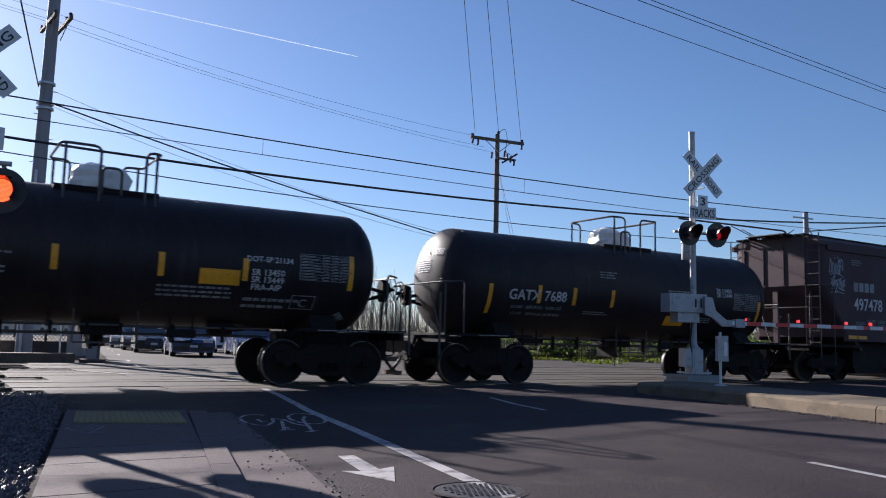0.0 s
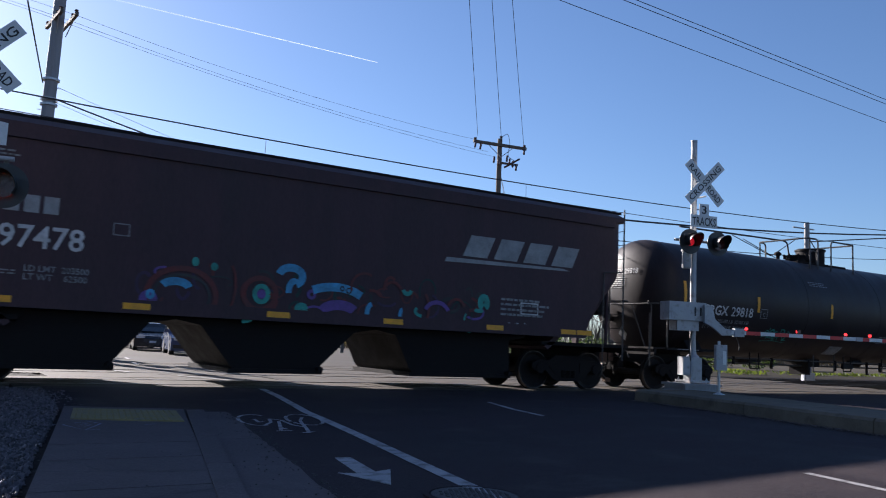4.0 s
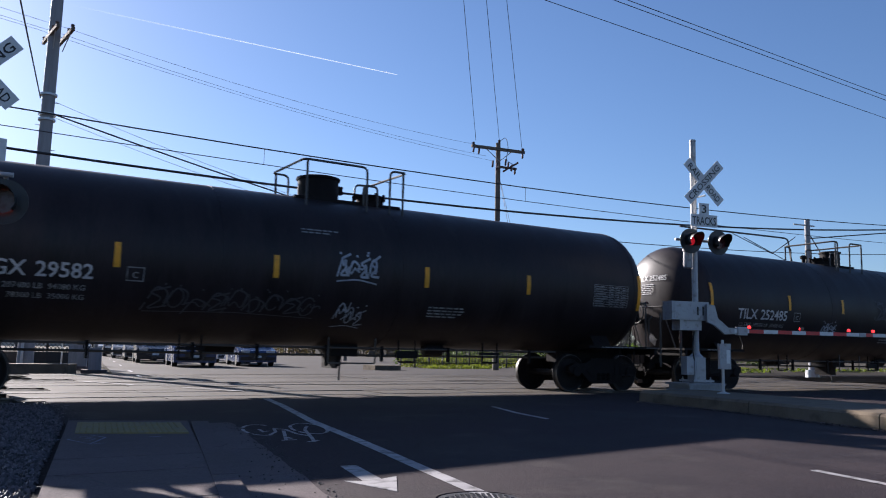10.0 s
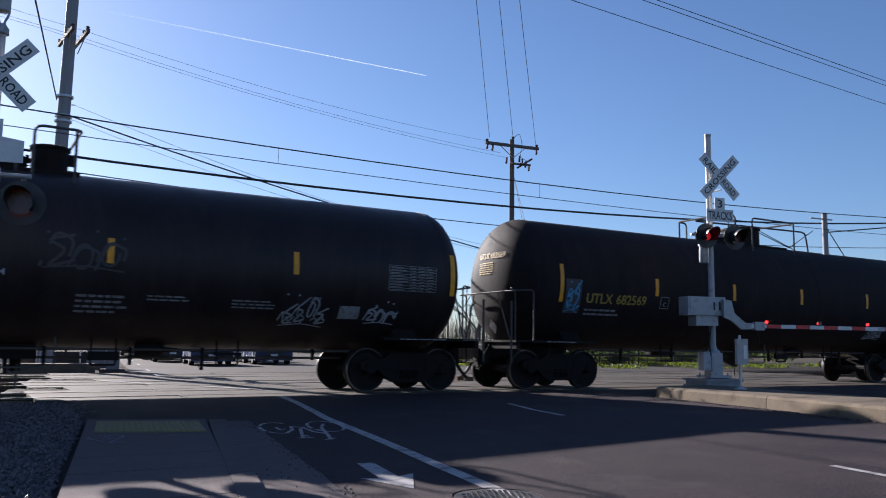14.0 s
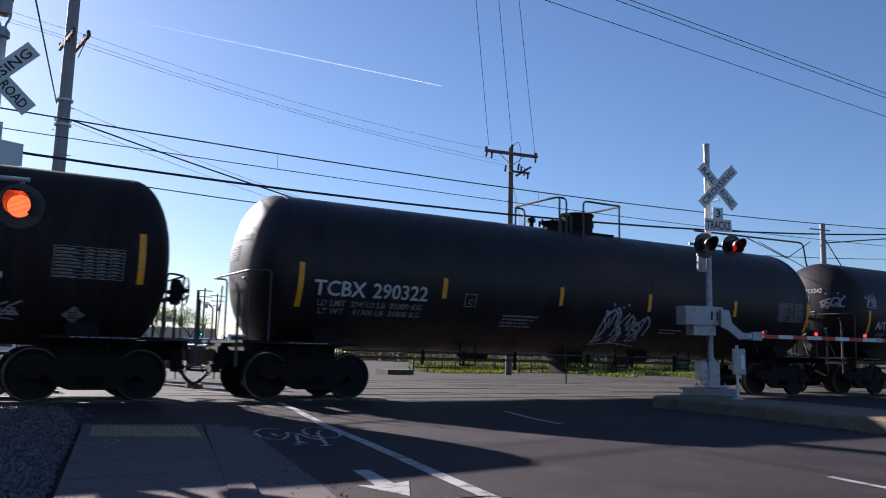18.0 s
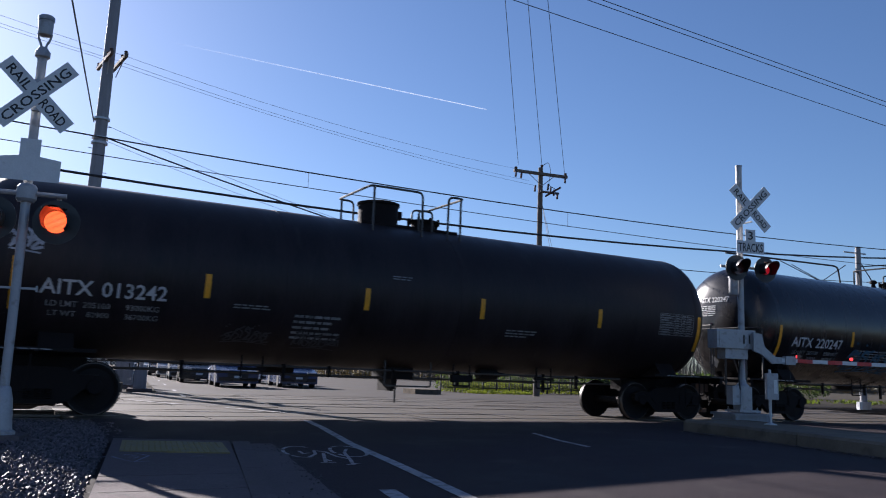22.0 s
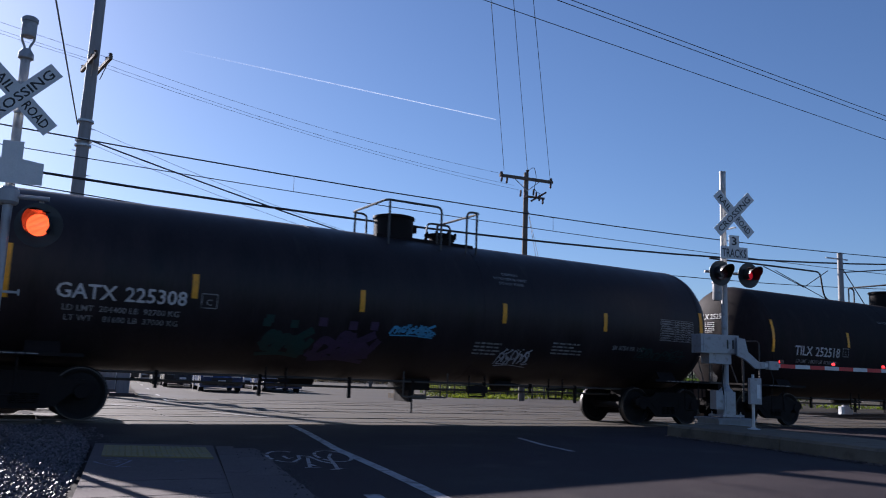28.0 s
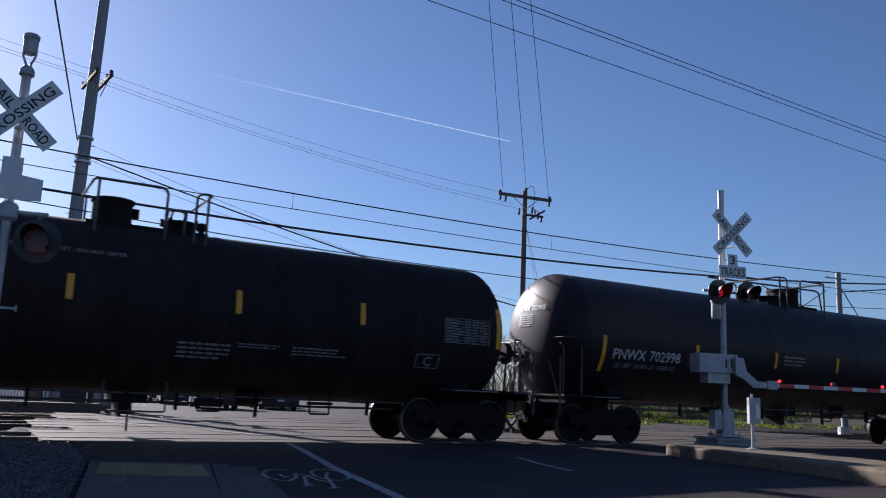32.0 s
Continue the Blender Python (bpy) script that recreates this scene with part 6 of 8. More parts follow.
def flasher(parent, x, y, z, lit=None, phase=None):
    """A round black flasher with background disc, hood and lens, facing -y."""
    body = part("flasher", lathe([(0.0, 0.06), (0.305, 0.055), (0.305, 0.045), (0.0, 0.045)], "y", 32), SIGNALBLACK, parent, "round black flasher background", smooth=True)
    body.matrix_basis = pose(x, y, z)
    part("lamp_case", lathe([(0.0, 0.24), (0.12, 0.22), (0.17, 0.12), (0.17, 0.05)], "y", 20), SIGNALBLACK, body, "", smooth=True)
    bm = bmesh.new()
    n = 16
    for (r0, y0), (r1, y1) in (((0.165, 0.045), (0.176, -0.37)),):
        rows = []
        for i in range(n + 1):
            a = radians(-42 + 264 * i / n)
            cut = y1 + 0.16 * (1 - math.sin(max(0, a))) if 0 <= a <= math.pi else y1 + 0.2
            rows.append([bm.verts.new((r0 * math.cos(a), y0, r0 * math.sin(a))), bm.verts.new((r1 * math.cos(a), cut, r1 * math.sin(a))), bm.verts.new(((r1 - 0.008) * math.cos(a), cut, (r1 - 0.008) * math.sin(a))), bm.verts.new(((r0 - 0.008) * math.cos(a), y0, (r0 - 0.008) * math.sin(a)))])
        for a, b in zip(rows, rows[1:]):
            for i in range(4):
                bm.faces.new((a[i], a[(i + 1) % 4], b[(i + 1) % 4], b[i]))
    part("hood", bm, SIGNALBLACK, body, "black visor hood", smooth=True)
    rl = 0.108 if lit is LIT_DIM else 0.152
    lens = part("lens", lathe([(0.0, 0.0), (rl * 0.6, 0.006), (rl, 0.03), (rl, 0.04)], "y", 28), lit or LENS, body, "glowing red lens" if lit else "unlit dark red lens", smooth=True)
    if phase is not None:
        # added dark red flap, hinged under the hood, hides the always-lit lens between flashes
        sh = part("shutter", lathe([(0.0, -0.004), (0.163, -0.003), (0.163, 0.003), (0.0, 0.004)], "y", 28, (0, 0, -0.163)), LENS, body, "added dark red flap that hides the lit lens between flashes")
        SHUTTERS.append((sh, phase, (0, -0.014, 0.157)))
    if lit is LIT:
        bm = bmesh.new()
        for i in range(-9, 10):
            box(-0.15, 0.15, -0.002, 0.0, i * 0.0165 - 0.0016, i * 0.0165 + 0.0016, bm)
        for v in bm.verts:
            k = max(0.0, 0.149 ** 2 - v.co.z ** 2) ** 0.5
            v.co.x = k if v.co.x > 0 else -k
        part("lens_grid", bm, GATERED, lens)
    return body


def mast_base(ob, r=0.065, top=5.0):
    part("mast", tube([(0, 0, 0.5), (0, 0, top)], r, 16), SILVER, ob, "aluminium-painted steel mast", smooth=True)
    part("mast_cap", lathe([(r + 0.006, -0.03), (r + 0.006, 0.012), (0, 0.03)], "z", 16, (0, 0, top)), SILVER, ob)


def left_signal():
    ob = thing("crossing_signal", "silver crossing signal with crossed blades and red flasher", "crossing signal", pose(0.33, 12.3, 0.0, 0, 0, -13))
    bm = prism([(-0.3, -0.3), (0.3, -0.3), (0.3, 0.3), (-0.3, 0.3)], "z", -0.1, 0.06)
    part("foundation", bm, CONCRETE, ob, "concrete foundation", bevel=0.02)
    part("base_casting", lathe([(0.19, 0.06), (0.19, 0.1), (0.15, 0.12), (0.12, 0.5), (0.085, 0.66), (0.066, 0.68)], "z", 12), SILVER, ob, "flared cast base", smooth=True)
    mast_base(ob, 0.062, 5.2)
    bell = part("bell", lathe([(0.0, 0.42), (0.088, 0.42), (0.096, 0.46), (0.098, 0.62), (0.108, 0.63), (0.108, 0.68), (0.09, 0.7), (0.0, 0.71)], "z", 20, (0, 0, 5.1)), SILVER, ob, "weathered crossing bell on the mast top", smooth=True)
    part("collar", lathe([(0.066, 0.08), (0.1, 0.1), (0.098, 0.17), (0.05, 0.24), (0.0, 0.25)], "z", 16, (0, 0, 5.1)), SILVER, bell, "cast collar", smooth=True)
    for k in (-1, 1):
        part("yoke", tube(rounded([(k * 0.035, 0, 5.3), (k * 0.03, 0, 5.37), (k * 0.075, 0, 5.46), (k * 0.085, 0, 5.54)], 0.04), 0.018, 6), SILVER, bell, "forked bell yoke", smooth=True)
    crossbuck(ob, -0.12, 4.62)
    for z in (4.4, 4.8):
        part("sign_bracket", box(-0.05, 0.05, -0.11, 0.05, z, z + 0.04), SILVER, ob)
    t = [(-0.13, 4.0), (0.13, 4.0), (0.13, 3.76), (0.40, 3.72), (0.40, 3.42), (-0.40, 3.42), (-0.40, 3.72), (-0.13, 3.76)]
    part("tracks_plate", prism(t, "y", -0.1, -0.09), SIGNWHITE, ob, "blank pale plate under the blades")
    part("lamp_crossarm", tube([(-0.5, 0, 3.26), (0.5, 0, 3.26)], 0.035, 10, lathe([(0.1, -0.12), (0.13, -0.08), (0.13, 0.08), (0.1, 0.12)], "z", 14, (0, 0, 3.26))), SILVER, ob, "silver lamp crossarm and junction", smooth=True)
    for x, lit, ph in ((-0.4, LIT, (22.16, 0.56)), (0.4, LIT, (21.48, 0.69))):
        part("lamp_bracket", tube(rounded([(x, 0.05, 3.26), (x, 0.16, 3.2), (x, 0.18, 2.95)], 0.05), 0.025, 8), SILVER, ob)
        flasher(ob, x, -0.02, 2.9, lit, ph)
        part("lamp_bracket", tube([(x, 0.05, 3.26), (x, 0.1, 3.15)], 0.03, 8), SILVER, ob)
    part("step_bar", box(-0.27, 0.25, -0.02, 0.02, 1.955, 1.985, box(-0.285, -0.265, -0.03, 0.03, 1.93, 2.01, box(0.245, 0.265, -0.03, 0.03, 1.93, 2.01))), SILVER, ob, "short crossbar with end plates")
    return ob


left_signal()


def gate_signal():
    ob = thing("crossing_gate_signal", "crossing signal mast with flashers and lowered gate", "crossing gate", pose(15.85, 13.7, 0.225, 0, 0, -13))
    f = part("foundation", box(-0.5, 0.44, -0.42, 0.42, -0.2, 0.12), POLEGREY, ob, "grey foundation block", bevel=0.02)
    part("foundation_cap", box(-0.56, 0.49, -0.47, 0.47, 0.12, 0.17), POLEGREY, f, bevel=0.012)
    part("foundation_rib", box(-0.55, 0.48, -0.45, 0.45, -0.02, 0.02), POLEGREY, f, bevel=0.01)
    for x in (-0.23, 0.23):
        for y in (-0.23, 0.23):
            part("anchor_bolt", lathe([(0.018, 0.1), (0.018, 0.235), (0.034, 0.236), (0.034, 0.26), (0.016, 0.262), (0.016, 0.31), (0.0, 0.312)], "z", 6, (x, y, 0)), SILVER, ob, "steel anchor bolt")
    base = part("base_box", box(-0.15, 0.15, -0.16, 0.15, 0.24, 0.78), SILVER, ob, "silver junction base", bevel=0.025)
    part("cover_plate", box(-0.11, 0.11, -0.172, -0.16, 0.34, 0.7), SILVER, base, bevel=0.004)
    part("side_case", box(-0.36, -0.152, -0.13, 0.11, 0.36, 0.8), SILVER, ob, "small silver case beside the mast foot", bevel=0.02)
    part("base_neck", lathe([(0.17, 0.77), (0.15, 0.82), (0.1, 0.86), (0.08, 0.94)], "z", 16), SILVER, ob, "", smooth=True)
    part("base_flange", box(-0.29, 0.29, -0.29, 0.29, 0.195, 0.24), SILVER, ob, bevel=0.01)
    mast_base(ob, 0.075, 6.16)
    crossbuck(ob, -0.42, 5.02, 1.12)
    for z in (4.7, 5.1):
        part("sign_bracket", tube([(0, 0, z), (0.05, -0.41, z)], 0.02, 6), GALV, ob)
    plate = part("tracks_plate", prism([(-0.14, 4.5), (0.14, 4.5), (0.14, 4.22), (0.38, 4.22), (0.38, 3.92), (-0.38, 3.92), (-0.38, 4.22), (-0.14, 4.22)], "y", -0.41, -0.4), SIGNWHITE, ob, "white number-of-tracks plate")
    for word, a, c, z, h in (("3", -0.07, 0.07, 4.26, 0.28), ("TRACKS", -0.34, 0.34, 3.97, 0.28)):
        x0, x1 = text_width(word, 1.0)
        part("lettering", text_bm(word, 1.0, lambda x, zz: (a + (x - x0) * (c - a) / (x1 - x0), -0.414, z + zz * h)), SIGNBLACK, plate, "black block lettering")
    part("lamp_crossarm", tube([(-0.62, -0.1, 3.62), (0.62, -0.1, 3.62)], 0.035, 10), SILVER, ob, smooth=True)
    part("junction", lathe([(0.0, 0.0), (0.1, 0.0), (0.115, 0.03), (0.11, 0.4), (0.13, 0.41), (0.13, 0.46), (0.0, 0.5)], "z", 14, (-0.24, -0.06, 2.94)), SILVER, ob, "small silver junction can", smooth=True)
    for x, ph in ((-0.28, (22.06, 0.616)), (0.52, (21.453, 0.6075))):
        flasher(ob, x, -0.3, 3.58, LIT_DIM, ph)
        part("lamp_bracket", tube([(x, -0.1, 3.62), (x, -0.24, 3.6)], 0.03, 8), SILVER, ob)
    # gate mechanism
    mech = part("gate_mechanism", box(-0.92, 0.12, -0.36, 0.02, 1.66, 2.1), SILVER, ob, "silver gate mechanism case", bevel=0.03)
    part("case_door", box(-0.86, -0.3, -0.372, -0.36, 1.7, 2.06), SILVER, mech, bevel=0.005)
    part("motor_case", box(-0.66, -0.05, -0.3, 0.02, 1.42, 1.66), SILVER, mech, "", bevel=0.02)
    for x in (-0.2, -0.05):
        part("hinge", box(x - 0.012, x + 0.012, -0.385, -0.36, 1.78, 1.98), SIGNBLACK, mech)
    arm = prism([(0.0, 2.05), (0.22, 2.02), (0.3, 1.72), (0.6, 1.5), (0.95, 1.5), (0.95, 1.36), (0.5, 1.34), (0.2, 1.55), (0.0, 1.62)], "y", -0.46, -0.4)
    part("arm_support", arm, SILVER, ob, "cranked silver arm support", bevel=0.01)
    part("arm_clamp", box(0.85, 1.12, -0.5, -0.38, 1.33, 1.53), SILVER, ob, bevel=0.01)
    ga = part("gate_arm", box(0.95, 1.0, -0.46, -0.42, 1.39, 1.47), SIGNWHITE, ob, "red and white striped gate arm")
    x = 0.77
    k = 0
    while x < 9.6:
        w = 0.43
        part("arm_stripe", box(x, x + w, -0.462, -0.43, 1.385, 1.475), GATERED if k % 2 else SIGNWHITE, ga, "red band" if k % 2 else "white band")
        x += w
        k += 1
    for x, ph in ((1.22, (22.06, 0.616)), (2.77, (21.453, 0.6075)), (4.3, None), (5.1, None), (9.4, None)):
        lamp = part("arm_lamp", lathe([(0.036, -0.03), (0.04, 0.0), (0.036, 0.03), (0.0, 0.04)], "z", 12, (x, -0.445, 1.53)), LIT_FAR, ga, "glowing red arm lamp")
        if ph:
            # added dark cap, hinged at its top edge, hides the always-lit lamp between flashes
            sh = part("shutter", box(-0.055, 0.05, -0.003, 0.003, -0.09, 0.0), LENS, lamp, "added dark red cap that hides the lit lamp between flashes")
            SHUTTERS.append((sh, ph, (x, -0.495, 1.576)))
    part("arm_splice", box(4.62, 4.84, -0.47, -0.42, 1.378, 1.482), SILVER, ga, "bolted splice of the arm", bevel=0.004)
    part("arm_wire", tube(rounded([(0.95, -0.4, 1.36), (1.05, -0.4, 1.1), (1.02, -0.42, 1.0)], 0.05), 0.01, 5), RUBBER, ob)
    part("cable", tube(rounded([(-0.15, -0.12, 0.7), (-0.2, -0.14, 1.0), (-0.12, -0.1, 1.4)], 0.1), 0.02, 6), RUBBER, ob)
    return ob


gate_signal()


def box_post():
    ob = thing("post_with_box", "grey sheet metal box on a short steel post", "post", pose(13.13, 10.7, 0.326, 0, 0, -20))
    part("post", tube([(0, 0, -0.05), (0, 0, 1.03)], 0.027, 10), GALV, ob, "galvanised post")
    part("foot", lathe([(0.115, 0.0), (0.115, 0.014), (0.07, 0.022), (0.04, 0.04)], "z", 14), GALV, ob, "round foot plate")
    body = part("box", box(-0.115, 0.115, -0.105, -0.018, 0.47, 0.96), SILVER, ob, "pale metal box", bevel=0.011)
    part("label_plate", box(0.02, 0.09, -0.11, -0.105, 0.58, 0.84), SIGNWHITE, body)


box_post()


def far_signal():
    ob = thing("crossing_signal", "silver crossing signal beyond the tracks seen from behind", "crossing signal", pose(4.95, 30.2, RAIL_Z, 0, 0, 167))
    part("foundation", box(-0.4, 0.4, -0.35, 0.35, -0.05, 0.06), CONCRETE, ob, "concrete foundation", bevel=0.02)
    part("base_box", box(-0.2, 0.2, -0.2, 0.2, 0.06, 0.8), POLEGREY, ob, bevel=0.02)
    mast_base(ob, 0.07, 4.95)
    crossbuck(ob, -0.2, 3.95, lettered=False)
    part("tracks_plate", prism([(-0.14, 3.45), (0.14, 3.45), (0.14, 3.3), (0.36, 3.3), (0.36, 3.1), (-0.36, 3.1), (-0.36, 3.3), (-0.14, 3.3)], "y", -0.2, -0.19), SIGNWHITE, ob)
    part("lamp_crossarm", tube([(-0.5, 0, 2.72), (0.5, 0, 2.72)], 0.04, 8), SIGNALBLACK, ob)
    for x in (-0.42, 0.42):
        flasher(ob, x, -0.1, 2.62)
    b = flasher(ob, 0.42, 0.12, 2.62)
    b.matrix_basis = pose(0.42, 0.25, 2.62, 0, 0, 180)
    b = flasher(ob, -0.42, 0.12, 2.62, LIT_DIM)
    b.matrix_basis = pose(-0.42, 0.25, 2.62, 0, 0, 180)
    part("gate_mechanism", box(-0.35, 0.55, -0.2, 0.25, 1.05, 1.5), SILVER, ob, "silver gate mechanism", bevel=0.03)
    part("counterweight", box(0.2, 0.42, 0.25, 0.3, 1.3, 2.2), SIGNALBLACK, ob, bevel=0.02)


far_signal()


# ---- poles and wires ----
def insulator(ob, p, s=1.0):
    part("insulator", lathe([(0.02 * s, 0), (0.05 * s, 0.03), (0.03 * s, 0.06), (0.055 * s, 0.09), (0.03 * s, 0.13), (0.0, 0.15)], "z", 10, p), CERAMIC, ob, "brown insulator", smooth=True)


def left_pole():
    ob = thing("utility_pole", "tall grey utility pole with short crossarms", "utility pole", pose(3.12, 33, RAIL_Z))
    part("pole", tube([(-0.05, 0, -0.1), (0.0, 0, 7.4), (0.1, 0, 17.5)], 0.28, 16, r_end=0.19), POLEGREY, ob, "weathered grey pole", smooth=True)
    # two crossarms clasp the pole, end on to the road
    for x, y0, y1 in ((-0.1, -1.2, 1.1), (0.42, -1.2, 1.1)):
        arm = part("crossarm", box(-0.055, 0.055, y0, y1, -0.07, 0.07), POLEWOOD, ob, "weathered wooden crossarm", bevel=0.01)
        arm.matrix_basis = pose(x, 0, 12.42, 0, 0, 6)
        for y in (-1.05, -0.55, 0.95):
            insulator(arm, (0, y, 0.07), 1.5)
        part("brace", tube([(0, -0.8, -0.07), (0.1 if x < 0 else -0.1, -0.15, -0.62)], 0.02, 5), GALV, ob, "flat steel brace").matrix_basis = pose(x, 0, 12.42, 0, 0, 6)
    for k in range(9):
        part("pole_step", tube([(-0.22, -0.1, 2.6 + 0.9 * k), (-0.36, -0.12, 2.6 + 0.9 * k)] if k % 2 else [(0.2, -0.1, 2.6 + 0.9 * k), (0.36, -0.12, 2.6 + 0.9 * k)], 0.014, 5), GALV, ob, "steel climbing step")
    for z in (9.15, 9.35, 10.1):
        part("band", lathe([(0.30, -0.04), (0.30, 0.04)], "z", 16, (0.02, 0, z)), GALV, ob, "steel pole band")
    part("conduit", tube([(-0.2, -0.3, 0), (-0.12, -0.26, 6.8)], 0.05, 8), GALV, ob)
    return ob


def mid_pole():
    ob = thing("utility_pole", "brown wooden utility pole with crossarm and insulators", "utility pole", pose(24.5, 34, RAIL_Z, 0, 0, -8))
    part("pole", tube([(0, 0, -0.1), (0, 0, 6), (0, 0, 11.75)], 0.17, 12, r_end=0.125), POLEWOOD, ob, "brown wooden pole", smooth=True)
    part("crossarm", box(-1.6, 1.5, -0.19, -0.07, 11.32, 11.47), POLEWOOD, ob, "wooden crossarm", bevel=0.01)
    for s in (-1, 1):
        part("brace", tube([(s * 0.75, -0.1, 11.35), (0, -0.15, 10.75)], 0.02, 5), GALV, ob)
    for x in (-1.5, 0.0, 1.4):
        insulator(ob, (x, -0.13, 11.47 if x else 11.75), 1.7)
    for x, z in ((-1.5, 11.25), (-1.2, 11.2), (-0.4, 10.6), (-0.15, 10.5), (0.35, 10.75), (0.5, 10.6), (0.7, 10.5), (0.9, 10.35), (1.35, 11.25)):
        part("strain_insulator", tube([(x, -0.2, z + 0.1), (x - 0.18, -0.5, z - 0.25)], 0.055, 8), CERAMIC, ob, "dark strain insulator")
    part("cutout", tube([(0.15, -0.3, 10.2), (1.0, -0.35, 10.75)], 0.05, 8), CERAMIC, ob, "cutout switch")
    part("lower_arm", box(-0.1, 1.0, -0.22, -0.12, 10.4, 10.5), POLEWOOD, ob)
    part("jumper", tube(rounded([(0.0, -0.1, 11.8), (0.35, -0.2, 12.1), (0.5, -0.2, 11.5), (0.3, -0.3, 10.8), (0.8, -0.3, 10.6)], 0.2), 0.015, 5), WIREBLACK, ob)
    for x in (0.3, 0.55):
        part("guy", tube([(0.1, 0, 9.9), (x + 0.6, -0.3, 5.5)], 0.012, 4), WIREGREY, ob)
    return ob


left_pole()
mid_pole()


def wire(label, pts, r, material=WIREBLACK):
    return tagged(part("overhead_wire", tube(pts, r, 5), material), label, "cable", group="overhead wires")


def track_wire(y, xm, zm, k, r, label, x0=-60, x1=75, n=40, material=WIREBLACK):
    wire(label, [(x0 + (x1 - x0) * i / n, y, zm + k * (x0 + (x1 - x0) * i / n - xm) ** 2) for i in range(n + 1)], r, material)


track_wire(23, 11, 6.86, 0.00105, 0.02, "thin messenger wire over the far track")
track_wire(23, 12, 6.39, 0.0006, 0.0125, "thin contact wire over the far track")
track_wire(27, 9, 6.66, 0.00135, 0.042, "thick black cable over the tracks")
track_wire(27.05, 17, 5.98, 0.0013, 0.018, "thin contact wire over the tracks")
for x in (-9, -0.5, 8.05, 17.8):
    wire("short dropper between two overhead wires", [(x, 23, 6.86 + 0.00105 * (x - 11) ** 2), (x, 23, 6.39 + 0.0006 * (x - 12) ** 2)], 0.007)


def span(a, b, sag, r, label, material=WIREGREY, n=24):
    a, b = Vector(a), Vector(b)
    wire(label, [a.lerp(b, i / n) - Vector((0, 0, sag * 4 * (i / n) * (1 - i / n))) for i in range(n + 1)], r, material)


span((3.3, 33, 9.52), (30.5, 33, 4.6), 0.35, 0.03, "black service cable from the tall pole", WIREBLACK)
for dz in (0, -0.6):
    span((3.3, 33, 10.0 + dz), (24.4, 34, 6.0 + dz * 0.4), 0.5, 0.008, "thin drop cable between poles")
for (x, z), (x2, z2) in (((3.95, 12.75), (22.95, 11.5)), ((3.7, 12.5), (23.6, 11.0)), ((2.8, 12.5), (24.0, 10.8))):
    span((x - 0.3, 32.6, z), (x2, 33.8, z2), 0.35, 0.007, "fine wire between the two poles")
    span((x - 0.3, 32.6, z), (x - 16, 28, z + 1.2), 0.3, 0.007, "fine wire to the tall pole")
span((2.85, 32.8, 10.0), (0.81, 20, 10.05), 0.0, 0.024, "black cable running up from the tall pole", WIREBLACK)
for x, xe, ze in ((22.95, 7.5, 16.5), (24.45, 8.0, 16.8), (25.9, 8.4, 17.05)):
    span((x, 33.8, 11.72), (xe, 13.1, ze), 0.0, 0.012, "power line passing overhead", WIREBLACK)
for y0, k in ((15.74, 0.052), (14.67, 0.049), (14.46, 0.0463)):
    wire("power line passing high above the crossing", [(x, y0 + k * (x - 14.0), 10) for x in range(-40, 101, 10)], 0.0105)


def catenary_mast():
    ob = thing("catenary_mast", "grey steel catenary mast with bracket arms", "mast", pose(37.3, 25, RAIL_Z))
    part("mast", tube([(0, 0, -0.1), (0, 0, 7.9)], 0.17, 12, r_end=0.13), POLEGREY, ob, "grey steel mast", smooth=True)
    part("foundation", lathe([(0.32, -0.1), (0.32, 0.35), (0.0, 0.36)], "z", 14), GALV, ob, "pale footing")
    part("bracket_arm", tube(rounded([(-9.5, -0.2, 6.6), (-2.0, -0.1, 6.75), (-1.6, 0, 6.7), (-1.35, 0, 5.5), (-0.3, 0, 5.35)], 0.4, 5), 0.04, 6), WIREBLACK, ob, "dark bent bracket tube", smooth=True)
    part("bracket_arm", tube([(-0.1, 0, 6.9), (8.5, -1.0, 8.0)], 0.03, 6), WIREBLACK, ob)
    part("stay", tube([(0.1, 0, 7.2), (1.7, -0.2, 5.3)], 0.025, 5), WIREBLACK, ob)
    part("stay", tube([(-5.2, -0.2, 6.5), (-0.2, 0, 5.2)], 0.02, 5), WIREBLACK, ob)
    part("steady_arm", tube([(-6.0, -0.2, 6.6), (-3.0, -0.1, 5.9), (-1.0, 0, 6.9)], 0.022, 5), WIREBLACK, ob)
    part("cap_arm", tube([(-1.1, 0, 7.55), (0.6, 0, 7.6)], 0.035, 6), GALV, ob)


catenary_mast()


# ---- beyond the tracks ----
def leafy(name, colour):
    """Thin leaves: part of the light comes through."""
    m = surf(name, colour, 0.6, var=0.4, scale=6, fine=30, bump=0.0)
    nt = m.node_tree
    tl = nt.nodes.new("ShaderNodeBsdfTranslucent")
    tl.inputs["Color"].default_value = (colour[0] * 2.2, colour[1] * 2.3, colour[2] * 1.2, 1)
    mx = nt.nodes.new("ShaderNodeMixShader")
    mx.inputs[0].default_value = 0.5
    nt.links.new(nt.nodes["Principled BSDF"].outputs[0], mx.inputs[1])
    nt.links.new(tl.outputs[0], mx.inputs[2])
    nt.links.new(mx.outputs[0], nt.nodes["Material Output"].inputs["Surface"])
    return m


LEAF = leafy("hedge_leaf", (0.085, 0.1, 0.016))
LEAFDARK = leafy("shrub_leaf", (0.03, 0.045, 0.015))
DRYLEAF = leafy("dry_leaf", (0.045, 0.033, 0.022))
GRASS = leafy("grass_blade", (0.05, 0.065, 0.012))
